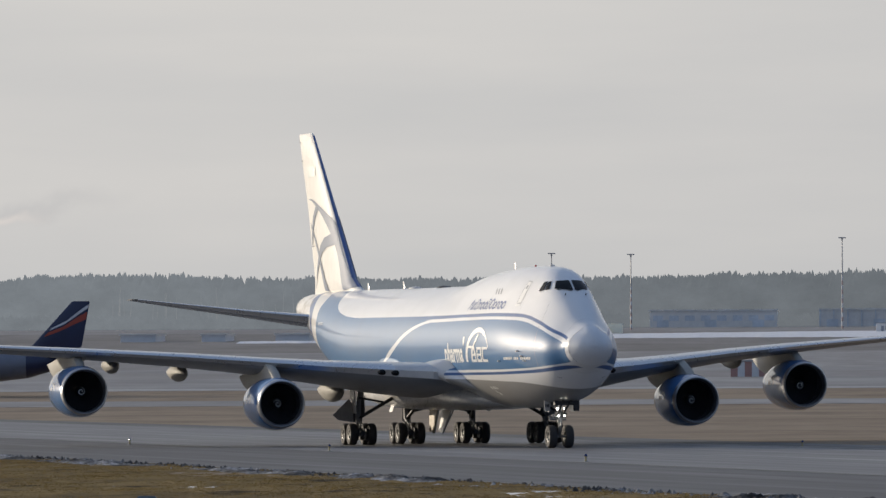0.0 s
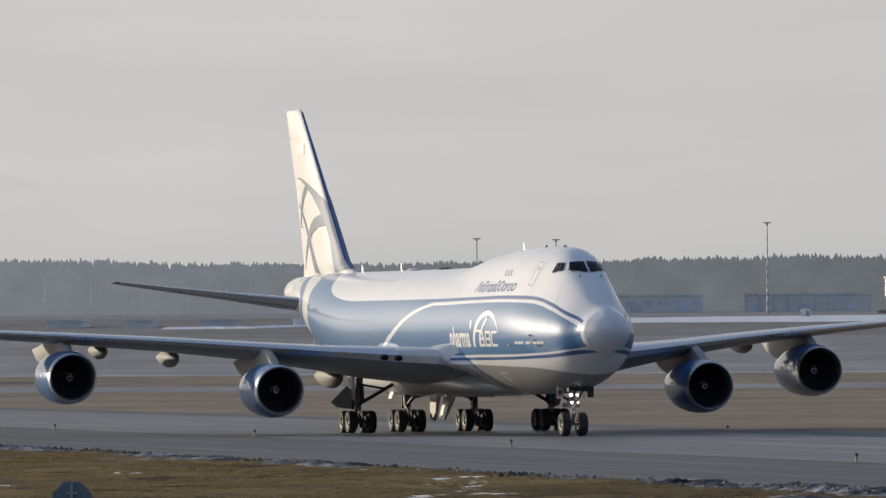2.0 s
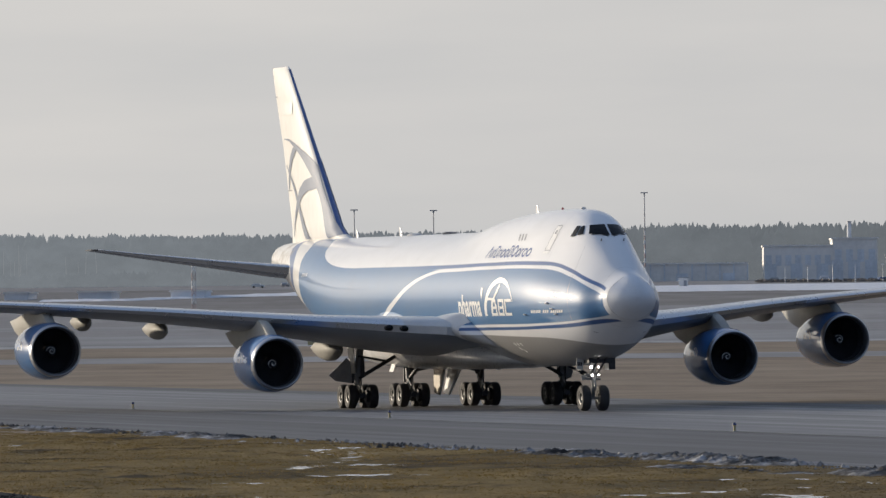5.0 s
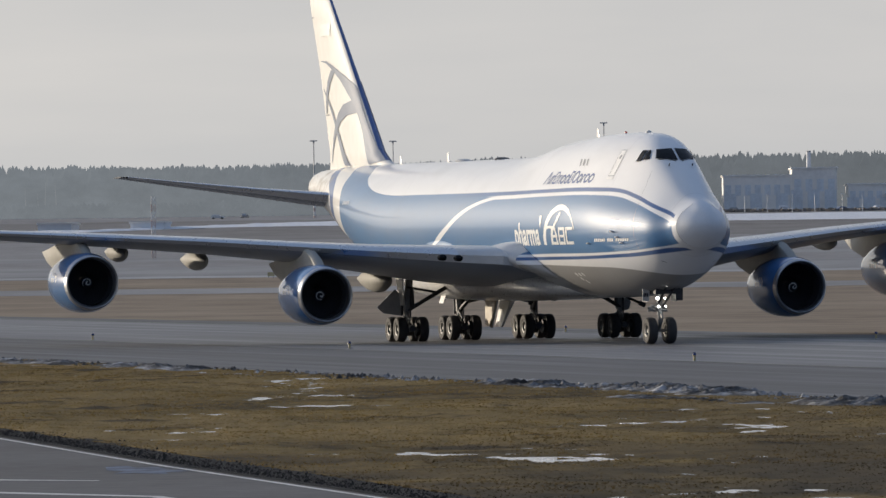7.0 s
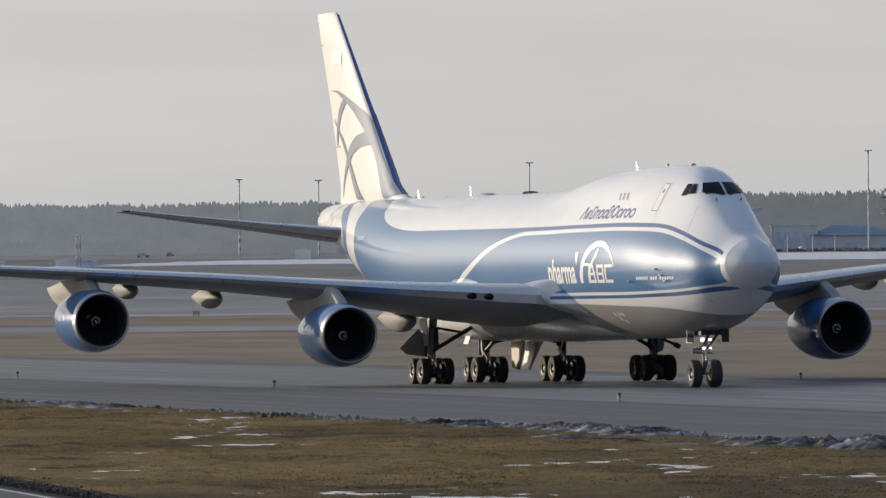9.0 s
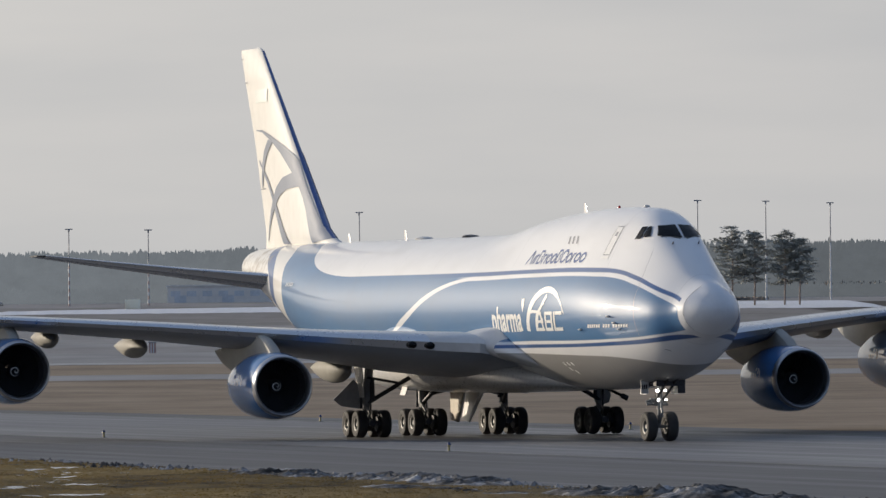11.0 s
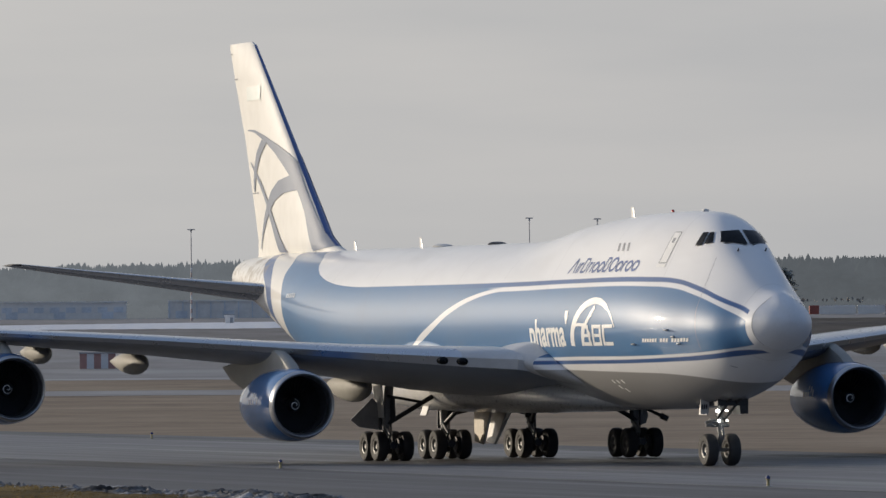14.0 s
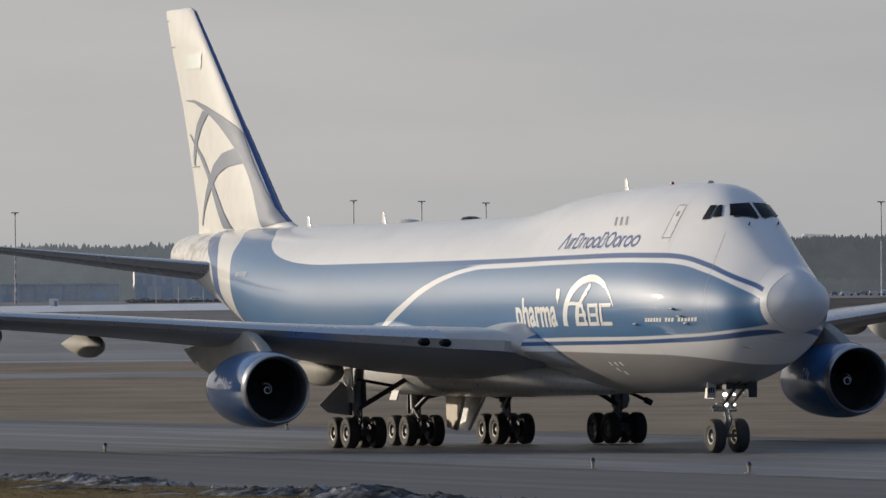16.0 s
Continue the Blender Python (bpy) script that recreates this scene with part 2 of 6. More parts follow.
def curve_of(nt, value, rows, lo, hi, z0=0.0, z1=12.0):
    """z as a smooth function of value, through rows of (value, z)."""
    n = nt.nodes.new("ShaderNodeFloatCurve")
    c = n.mapping.curves[0]
    pts = [((x - lo) / (hi - lo), (y - z0) / (z1 - z0)) for x, y in rows]
    while len(c.points) < len(pts):
        c.points.new(0.5, 0.5)
    for q, p in zip(c.points, pts):
        q.location = p
    n.mapping.update()
    nt.links.new(spread(nt, value, lo, hi), n.inputs["Value"])
    return spread(nt, n.outputs[0], 0, 1, z0, z1)


def livery():
    """White crown, blue flanks with white pinstripes, grey belly; d runs aft from the nose."""
    m, nt, p = blank("airliner_paint", 0.4, 0.0, 0.6)
    p.inputs["Specular IOR Level"].default_value = 0.17
    p.inputs["Coat Roughness"].default_value = 0.035
    v = place_of(nt)
    sep = nt.nodes.new("ShaderNodeSeparateXYZ")
    nt.links.new(v, sep.inputs[0])
    d = socket_math(nt, "SUBTRACT", NOSE, sep.outputs[0])
    z = sep.outputs[2]

    def over(limit, a=z, soft=0.02):
        return spread(nt, socket_math(nt, "SUBTRACT", a, limit), -soft, soft)

    def line(rows):
        return curve_of(nt, d, rows, 0, 71)

    col = mix_color(nt, over(line([(0, 2.4), (3, 3.1), (6, 3.5), (10, 3.63), (71, 3.63)])), BELLY, WHITE)
    col = mix_color(nt, over(line([(0, 4.5), (1.7, 4.31), (3.4, 4.14), (6.75, 4.03), (16.7, 3.96), (22, 3.93), (71, 3.9)])), col, STRIPE)
    col = mix_color(nt, over(line([(0, 4.52), (1.2, 4.42), (1.9, 4.46), (3.3, 4.33), (6.6, 4.19), (16.6, 4.11), (22, 4.1), (71, 4.1)])), col, WHITE)
    col = mix_color(nt, over(line([(0, 4.9), (1.67, 4.62), (3.2, 4.45), (6.5, 4.31), (16.4, 4.25), (20, 4.22), (71, 4.2)])), col, BLUE)
    # the arc that climbs from the wing to the crown
    arc = curve_of(nt, d, [(0, 7.05), (22, 7.05), (23.6, 7.03), (25.9, 6.93), (28.1, 6.69), (30.3, 6.26), (32.6, 5.58), (34.9, 4.84), (36.2, 4.2), (71, 4.0)], 0, 71)
    gap = socket_math(nt, "ABSOLUTE", socket_math(nt, "SUBTRACT", z, arc))
    broad = curve_of(nt, d, [(0, 0.05), (24, 0.07), (28, 0.1), (32, 0.15), (36, 0.17), (71, 0.17)], 0, 71, 0, 1)
    on = socket_math(nt, "MULTIPLY", over(0.0, socket_math(nt, "SUBTRACT", broad, gap)), over(23.0, d, 0.3))
    on = socket_math(nt, "MULTIPLY", on, socket_math(nt, "SUBTRACT", 1.0, over(36.0, d, 0.1)))
    col = mix_color(nt, on, col, WHITE)
    # upper stripes, which fall to the radome
    fwd = socket_math(nt, "SUBTRACT", 1.0, over(28.0, d, 6.0))
    up_a = over(line([(0, 5.1), (1.7, 5.64), (3.36, 6.17), (5, 6.56), (6.66, 6.85), (8.75, 6.95), (16.6, 6.98), (22.3, 6.93), (34, 6.9), (71, 6.9)]))
    up_b = over(line([(0, 5.33), (1.71, 5.87), (3.5, 6.36), (5.1, 6.76), (6.7, 7.04), (8.8, 7.12), (16.8, 7.15), (22.5, 7.11), (71, 7.12)]))
    up_c = over(line([(0, 5.5), (1.86, 6.06), (3.6, 6.54), (5.2, 6.95), (6.8, 7.22), (8.9, 7.31), (17, 7.32), (22.8, 7.29), (45, 7.33), (71, 7.38)]))
    pin = socket_math(nt, "MULTIPLY", up_a, socket_math(nt, "SUBTRACT", 1.0, over(25.3, d, 1.2)))
    col = mix_color(nt, pin, col, WHITE)
    col = mix_color(nt, up_b, col, mix_color(nt, fwd, BLUE, STRIPE))
    tongue = curve_of(nt, z, [(0, 42), (7.25, 42), (7.38, 45.3), (7.55, 47.7), (7.82, 49.7), (8.32, 51.74), (8.67, 52.72), (9.06, 54.6), (12, 55)], 0, 12, 0, 71)
    crown = socket_math(nt, "MULTIPLY", up_c, socket_math(nt, "SUBTRACT", 1.0, over(tongue, d, 0.05)))
    col = mix_color(nt, crown, col, WHITE)
    col = mix_color(nt, over(49.0, d, 0.05), col, mix_color(nt, crown, BLUE, WHITE))
    # ring and white tail cone
    ring_f = curve_of(nt, z, [(0, 55.3), (5.09, 55.3), (5.9, 55.14), (7, 55.4), (8, 56.3), (8.57, 56.9), (9.05, 58.6), (12, 60)], 0, 12, 0, 71)
    ring_a = curve_of(nt, z, [(0, 58.6), (5.2, 56.8), (6.05, 57.5), (7.02, 57.7), (8, 58.8), (8.5, 60), (9.05, 61.6), (12, 63)], 0, 12, 0, 71)
    cone = curve_of(nt, z, [(0, 59.5), (5.4, 57.6), (6.3, 58.7), (7.4, 59.2), (8.28, 61.2), (8.9, 62.6), (12, 64)], 0, 12, 0, 71)
    col = mix_color(nt, over(ring_f, d, 0.05), col, CREAM)
    col = mix_color(nt, over(ring_a, d, 0.05), col, STRIPE)
    col = mix_color(nt, over(cone, d, 0.05), col, CREAM)
    # white collar behind the radome
    col = mix_color(nt, over(1.46, d, 0.015), WHITE, col)
    # grime and panel joints
    grime = noise_of(nt, place_of(nt, (0.3, 0.6, 0.8)), 0.7, 5.0, 0.5)
    col = mix_color(nt, spread(nt, grime, 0.45, 0.8, 0.0, 0.16), col, (0.2, 0.19, 0.18))
    stain = noise_of(nt, place_of(nt, (0.8, 1, 1)), 1.5, 6.0, 0.65)
    soiled = socket_math(nt, "MULTIPLY", over(60.5, d, 1.0), spread(nt, stain, 0.48, 0.62, 0.0, 0.6))
    col = mix_color(nt, soiled, col, (0.3, 0.22, 0.13))
    joint = nt.nodes.new("ShaderNodeTexWave")
    joint.wave_type, joint.bands_direction, joint.wave_profile = "BANDS", "X", "SAW"
    joint.inputs["Scale"].default_value = 0.055
    nt.links.new(v, joint.inputs["Vector"])
    seam = spread(nt, joint.outputs[1], 0.0, 0.012, 0.16, 0.0)
    col = mix_color(nt, seam, col, (0.1, 0.1, 0.11))
    nt.links.new(col, p.inputs["Base Color"])
    ripple = noise_of(nt, place_of(nt, (0.4, 1, 1)), 1.1, 2.0)
    nt.links.new(spread(nt, grime, 0.3, 0.7, 0.36, 0.46), p.inputs["Roughness"])
    relief(nt, p, ripple, 0.015, 0.03)
    return m


def fin_paint():
    """Cream fin with grey-blue arcs like meridians; d aft of the nose against z."""
    m, nt, p = blank("fin_paint", 0.5, 0.0, 0.0)
    p.inputs["Specular IOR Level"].default_value = 0.15
    v = place_of(nt)
    col = CREAM
    grime = noise_of(nt, place_of(nt, (1, 1, 0.5)), 1.6, 6.0)
    col = mix_color(nt, spread(nt, grime, 0.45, 0.8, 0.0, 0.15), col, (0.35, 0.31, 0.26))
    nt.links.new(col, p.inputs["Base Color"])
    return m


# bands on the fin, each between two edges of (d, z)
ARCH_TOP = ([(68.4, 14.93), (66.91, 14.88), (65.16, 14.57), (62.99, 14.05), (61.5, 13.6), (60.6, 13.2)], [(68.34, 14.88), (66.92, 14.75), (64.95, 14.25), (63.44, 13.71), (62.16, 13.1), (61.23, 12.61)])
ARCH_LOW = ([(61.23, 12.61), (62.83, 12.42), (64.14, 11.96), (65.04, 11.34), (65.71, 10.72), (66.26, 10.02), (66.6, 9.4)], [(60.14, 11.92), (61.98, 11.83), (63.5, 11.52), (64.48, 11.04), (65.28, 10.56), (66.09, 9.94), (66.5, 9.3)])
RIB_LONG = ([(68.16, 13.43), (67.41, 12.97), (66.33, 12.3), (65.34, 11.56), (64.61, 10.83), (63.77, 9.89), (63.06, 9.14)], [(67.94, 13.38), (67.06, 12.96), (65.75, 12.29), (64.81, 11.55), (63.75, 10.67), (62.82, 9.87), (61.71, 9.11)])
RIB_SHORT = ([(65.69, 14.39), (66.72, 13.81), (67.27, 13.19), (67.61, 12.48), (67.58, 12.02)], [(64.82, 14.22), (65.98, 13.65), (66.75, 13.03), (67.16, 12.47), (67.4, 12.01)])
ARCH_FRONT = ([(61.31, 12.66), (60.14, 11.92), (59.43, 11.34), (58.82, 10.7), (58.21, 9.78), (57.64, 9.1)], [(60.62, 13.16), (59.6, 12.23), (58.75, 11.51), (57.85, 10.8), (56.7, 9.95), (55.2, 9.3)])
FIN_BANDS = [ARCH_TOP, ARCH_LOW, RIB_LONG, RIB_SHORT, ARCH_FRONT]

PAINT = livery()
FAIRING = worn("fairing_grey", (0.32, 0.315, 0.305), 0.3, 0.0, 0.2, 0.5, 7.0, 0.12)
FIN = fin_paint()
ARC_GREY = worn("arc_grey", (0.27, 0.30, 0.36), 0.5, 0.0, 0.0, 0.6, 8.0, 0.08)
ARC_GREY.node_tree.nodes["Principled BSDF"].inputs["Specular IOR Level"].default_value = 0.1
WING = worn("wing_grey", (0.26, 0.266, 0.278), 0.36, 0.0, 0.0, 0.3, 2.0, 0.08)
ROOT_GREY = worn("root_cap_grey", (0.56, 0.565, 0.57), 0.34, 0.0, 0.3, 0.4, 3.0, 0.1)
TAIL_METAL = worn("burnished_metal", (0.075, 0.075, 0.078), 0.25, 1.0, 0.0, 0.3, 1.5, 0.06)
ALU = worn("polished_aluminium", (0.62, 0.63, 0.65), 0.3, 1.0, 0.0, 0.3, 1.5, 0.03)
LIP = worn("dull_intake_metal", (0.46, 0.47, 0.49), 0.42, 1.0, 0.0, 0.8, 4.0, 0.1)
ENGINE_BLUE = worn("cowl_blue", (0.05, 0.155, 0.36), 0.36, 0.0, 1.0, 0.6, 9.0, 0.12)
ENGINE_BLUE.node_tree.nodes["Principled BSDF"].inputs["Specular IOR Level"].default_value = 0.15
ENGINE_BLUE.node_tree.nodes["Principled BSDF"].inputs["Coat Roughness"].default_value = 0.02
SATIN_CREAM = worn("satin_fairing_paint", (0.34, 0.33, 0.3), 0.55, 0.0, 0.0, 0.6, 5.0, 0.14)
SATIN_CREAM.node_tree.nodes["Principled BSDF"].inputs["Specular IOR Level"].default_value = 0.15
EDGE_BLUE = worn("edge_blue", (0.03, 0.085, 0.28), 0.3, 0.0, 0.4, 0.6, 9.0, 0.12)
DUCT = worn("intake_lining", (0.05, 0.052, 0.06), 0.55, 0.0, 0.0, 1.0, 9.0, 0.2)
BLADE = worn("fan_blade_titanium", (0.045, 0.046, 0.052), 0.5, 0.2, 0.0, 2.0, 14.0, 0.2)
SPINNER = worn("spinner_black", (0.02, 0.02, 0.022), 0.4, 0.0, 0.0, 3.0, 20.0, 0.2)
HOT = worn("exhaust_steel", (0.2, 0.18, 0.17), 0.4, 1.0, 0.0, 1.5, 10.0, 0.3)
STEEL = worn("gear_paint", (0.24, 0.24, 0.238), 0.4, 0.1, 0.0, 2.0, 16.0, 0.25)
OIL = worn("dark_gear_steel", (0.06, 0.06, 0.062), 0.45, 0.5, 0.0, 2.0, 16.0, 0.3)
RUBBER = worn("tyre_rubber", (0.042, 0.04, 0.039), 0.8, 0.0, 0.0, 2.0, 24.0, 0.3, 0.3, 0.004)
RIM = worn("wheel_rim", (0.16, 0.157, 0.15), 0.5, 0.2, 0.0, 3.0, 20.0, 0.3)
DOOR_WHITE = worn("door_white", (0.6, 0.59, 0.56), 0.4, 0.0, 0.2, 1.0, 9.0, 0.12)
KEEL_CREAM = worn("keel_door_cream", (0.36, 0.29, 0.19), 0.5, 0.0, 0.0, 1.2, 9.0, 0.25)
DOOR_GREY = worn("door_grey", (0.4, 0.39, 0.375), 0.45, 0.0, 0.0, 1.0, 9.0, 0.18)
TITLE_BLUE = worn("title_blue", (0.05, 0.10, 0.27), 0.35, 0.0, 0.2, 1.0, 9.0, 0.1)
TITLE_WHITE = worn("title_white", (0.8, 0.8, 0.78), 0.35, 0.0, 0.2, 1.0, 9.0, 0.06)
LINE_GREY = worn("panel_outline", (0.25, 0.26, 0.28), 0.5, 0.0, 0.0, 1.0, 9.0, 0.1)
WINDOW = worn("cockpit_glass", (0.008, 0.009, 0.011), 0.22, 0.0, 0.0, 1.0, 9.0, 0.1)
WINDOW.node_tree.nodes["Principled BSDF"].inputs["Specular IOR Level"].default_value = 0.12
BADGE = worn("faded_badge", (0.7, 0.745, 0.71), 0.5, 0.0, 0.0, 1.0, 9.0, 0.08)
REG_BLUE = worn("faded_marking", (0.36, 0.44, 0.54), 0.4, 0.0, 0.0, 1.0, 9.0, 0.1)
LAMP = glowing("landing_lamp", (1.0, 0.97, 0.9), 7.0)
RED = worn("beacon_red", (0.45, 0.02, 0.02), 0.3)
RADOME = worn("radome_white", (0.72, 0.735, 0.755), 0.4, 0.0, 0.15, 0.8, 9.0, 0.05)

# ---- mesh helpers ----
def mesh_of(name, verts, faces, material, smooth=True):
    me = bpy.data.meshes.new(name)
    me.from_pydata([tuple(v) for v in verts], [], [tuple(f) for f in faces])
    me.update()
    bm = bmesh.new()
    bm.from_mesh(me)
    bmesh.ops.recalc_face_normals(bm, faces=bm.faces)
    bm.to_mesh(me)
    bm.free()
    me.materials.append(material)
    if smooth:
        me.polygons.foreach_set("use_smooth", [True] * len(me.polygons))
        me.set_sharp_from_angle(angle=radians(38))
    return me


def part(name, data, parent, label="", category=""):
    ob = new(name, data)
    ob.parent = parent
    return tagged(ob, label, category)


def loft(rings, cap=True):
    n, verts, faces = len(rings[0]), [p for r in rings for p in r], []
    for k in range(len(rings) - 1):
        for i in range(n):
            j = (i + 1) % n
            faces.append((k * n + i, k * n + j, (k + 1) * n + j, (k + 1) * n + i))
    if cap:
        faces += [tuple(range(n - 1, -1, -1)), tuple(range((len(rings) - 1) * n, len(rings) * n))]
    return verts, faces


def join(*pieces):
    verts, faces = [], []
    for v, f in pieces:
        o = len(verts)
        verts += list(v)
        faces += [tuple(i + o for i in q) for q in f]
    return verts, faces


def revolve(profile, at, n=40, axis="x"):
    """Profile of (along, radius) about an axis through at."""
    rings = []
    for a, r in profile:
        ring = []
        for i in range(n):
            w = 2 * math.pi * i / n
            c, s = r * math.cos(w), r * math.sin(w)
            ring.append({"x": (at[0] + a, at[1] + c, at[2] + s), "y": (at[0] + c, at[1] + a, at[2] + s), "z": (at[0] + c, at[1] + s, at[2] + a)}[axis])
        rings.append(ring)
    return loft(rings, False)


def rod(a, b, r0, r1=None, n=12):
    a, b = Vector(a), Vector(b)
    q = (b - a).to_track_quat("Z", "Y")
    rings = []
    for c, r in ((a, r0), (b, r1 or r0)):
        rings.append([tuple(c + q @ Vector((r * math.cos(2 * math.pi * i / n), r * math.sin(2 * math.pi * i / n), 0))) for i in range(n)])
    return loft(rings)


def slab(corners, out, bevel=0.0):
    """A plate of four or more corners, thickened by the vector out."""
    n, o = len(corners), Vector(out)
    verts = [tuple(Vector(c) - o / 2) for c in corners] + [tuple(Vector(c) + o / 2) for c in corners]
    faces = [tuple(range(n)), tuple(range(2 * n - 1, n - 1, -1))] + [(i, (i + 1) % n, n + (i + 1) % n, n + i) for i in range(n)]
    return verts, faces


def block(x0, x1, y0, y1, z0, z1):
    return slab([(x0, y0, (z0 + z1) / 2), (x1, y0, (z0 + z1) / 2), (x1, y1, (z0 + z1) / 2), (x0, y1, (z0 + z1) / 2)], (0, 0, z1 - z0))


def foil(le, chord, thick, twist=0.0, upright=False, n=15):
    """An aerofoil ring whose nose is at le and whose chord runs aft."""
    ring = []
    xs = [0.5 * (1 - math.cos(math.pi * i / (n - 1))) for i in range(n)]
    for side, seq in ((1, xs[::-1]), (-1, xs[1:-1])):
        for x in seq:
            t = 5 * thick * chord * (0.2969 * math.sqrt(x) - 0.126 * x - 0.3516 * x * x + 0.2843 * x ** 3 - 0.1036 * x ** 4) + 0.004
            t = t * side * (1.25 if side < 0 and not upright else 0.72 if not upright else 1)
            a = -x * chord
            if upright:
                ring.append((le[0] + a, le[1] + t, le[2]))
            else:
                ring.append((le[0] + a, le[1], le[2] + t + a * math.sin(twist)))
    return ring


# ---- the airliner ----
def on_hull(d, z, out=0.012, side=-1):
    return (NOSE - d, side * (hull_y(d, z) + out), z)


def patch(shape, out=0.012, side=-1, cuts=1):
    """A flat outline of (d, z) corners, laid on the hull."""
    if len(shape) == 4:
        n, v, f = 4 * cuts + 1, [], []
        for i in range(n):
            for j in range(n):
                a, b = i / (n - 1), j / (n - 1)
                d, z = [(shape[0][q] * (1 - a) + shape[3][q] * a) * (1 - b) + (shape[1][q] * (1 - a) + shape[2][q] * a) * b for q in (0, 1)]
                v.append(on_hull(d, z, out, side))
                if i and j:
                    f.append(((i - 1) * n + j - 1, (i - 1) * n + j, i * n + j, i * n + j - 1))
        return v, f
    pts = []
    for k in range(len(shape)):
        a, b = shape[k], shape[(k + 1) % len(shape)]
        pts += [(a[0] + (b[0] - a[0]) * i / cuts, a[1] + (b[1] - a[1]) * i / cuts) for i in range(cuts)]
    return [on_hull(d, z, out, side) for d, z in pts], [tuple(range(len(pts)))]


def ribbon(line, width, out=0.012, side=-1):
    """A band of that width (one number, or one for each point) along a line of (d, z)."""
    verts, faces = [], []
    for k, (d, z) in enumerate(line):
        a, b = line[max(k - 1, 0)], line[min(k + 1, len(line) - 1)]
        t = Vector((b[0] - a[0], b[1] - a[1])).normalized()
        w = width[k] if isinstance(width, list) else width
        verts += [on_hull(d - t.y * w / 2, z + t.x * w / 2, out, side), on_hull(d + t.y * w / 2, z - t.x * w / 2, out, side)]
    for k in range(len(line) - 1):
        faces.append((2 * k, 2 * k + 1, 2 * k + 3, 2 * k + 2))
    return verts, faces


def ring_of(half):
    right = [(-y, z) for y, z in half]
    left = [(y, z) for y, z in half[-2:0:-1]]
    return right + left


def hull_mesh(d0, d1):
    rings = [[(NOSE - d, y, z) for y, z in ring_of(h)] for d, h in zip(HULL_D, HULL) if d0 - 1e-6 <= d <= d1 + 1e-6]
    return loft(rings)


def build_wing(plane, s):
    name = "wing"
    def station(y, chord, thick, z, tw):
        x = -18.1 - (max(y, 4.2) - 12.0) * 0.857
        return foil((x, s * y, z), chord, thick, tw)
    rows = [(2.0, 17.8, 0.1, 3.45, 0.03), (3.0, 16.8, 0.1, 3.95, 0.04), (4.2, 15.6, 0.122, 4.17, 0.045), (6, 14.3, 0.12, 4.27, 0.045), (9, 11.9, 0.11, 4.48, 0.035), (12, 10.0, 0.1, 4.74, 0.025),
            (16, 8.6, 0.095, 5.08, 0.015), (21, 7.1, 0.09, 5.44, 0.01), (26, 5.6, 0.085, 5.76, 0.005), (30, 4.5, 0.08, 6.0, 0), (32.0, 3.9, 0.08, 6.12, 0), (32.3, 3.2, 0.05, 6.14, 0)]
    w = part(name, mesh_of(name, *loft([station(*r) for r in rows]), WING), plane, "swept light grey metal wing")
    # bright leading edge
    edge = []
    for y, chord, thick, z, tw in rows[1:-1]:
        ring = station(y, chord, thick, z, tw)
        n = 15
        blunt = min(1.0, max(0.0, (12.0 - y) / 5.0))
        nose = ring[n - 5:n] + [(p[0] + (ring[n - 1][0] - p[0]) * q * blunt, p[1], p[2]) for p, q in zip(ring[n:n + 4], (0.55, 0.5, 0.32, 0.0))]
        c = Vector((ring[n - 1][0] - chord * 0.03, s * y, z))
        edge.append([tuple(c + (Vector(p) - c) * 1.03 + Vector((0.012, 0, 0))) for p in nose])
    part("leading_edge", mesh_of("leading_edge", *loft([r[:6] for r in edge[:3]], False), ROOT_GREY), w, "pale satin root of the leading edge")
    part("leading_edge", mesh_of("leading_edge", *loft([r[:6] for r in edge[2:]], False), ALU), w, "polished bare metal leading edge")
    # flap track fairings
    for y, length, r, x, z in ((7.2, 6.0, 0.62, -23.4, 3.05), (15.0, 5.4, 0.5, -29.2, 4.15), (18.6, 4.6, 0.46, -31.2, 4.6)):
        prof = [(0, 0.02), (-0.12, 0.3), (-0.45, 0.66), (-1.1, 0.95), (-1.9, 1), (-2.8, 0.85), (-3.8, 0.5), (-4.6, 0.15), (-4.9, 0.02)]
        v, f = revolve([(a * length / 4.9, q * r) for a, q in prof], (0, 0, 0), 20)
        v = [(x + p[0] + 2.0, s * y + p[1] * 0.85, z + p[2] * 1.0 - 0.02 * p[0]) for p in v]
        part("flap_track_fairing", mesh_of("flap_track_fairing", v, f, SATIN_CREAM), w)
    # landing lamps let into the root
    for y in (5.95, 6.6):
        x, z = -18.1 - (y - 12) * 0.857 - 0.02, 3.93 + (y - 3.3) * 0.065
        v, f = revolve([(0.16, 0.01), (0.13, 0.11), (0.05, 0.19), (-0.2, 0.22)], (x, s * y, z + 0.02), 20)
        v = [(p[0], s * y + (p[1] - s * y) * 1.15, z + (p[2] - z) * 0.8) for p in v]
        part("landing_light", mesh_of("landing_light", v, f, WINDOW), w, "dark glass landing light")
    return w


def blade_mesh():
    v = []
    for r, w, tw in ((0.3, 0.1, 0.5), (0.7, 0.15, 0.9), (1.14, 0.2, 1.2)):
        for sg in (-1, 1):
            v.append((sg * w * math.cos(tw), r, sg * w * math.sin(tw) * 0.55))
    return mesh_of("blade", v, [(0, 1, 3, 2), (2, 3, 5, 4)], BLADE)


BLADE_MESH = blade_mesh()


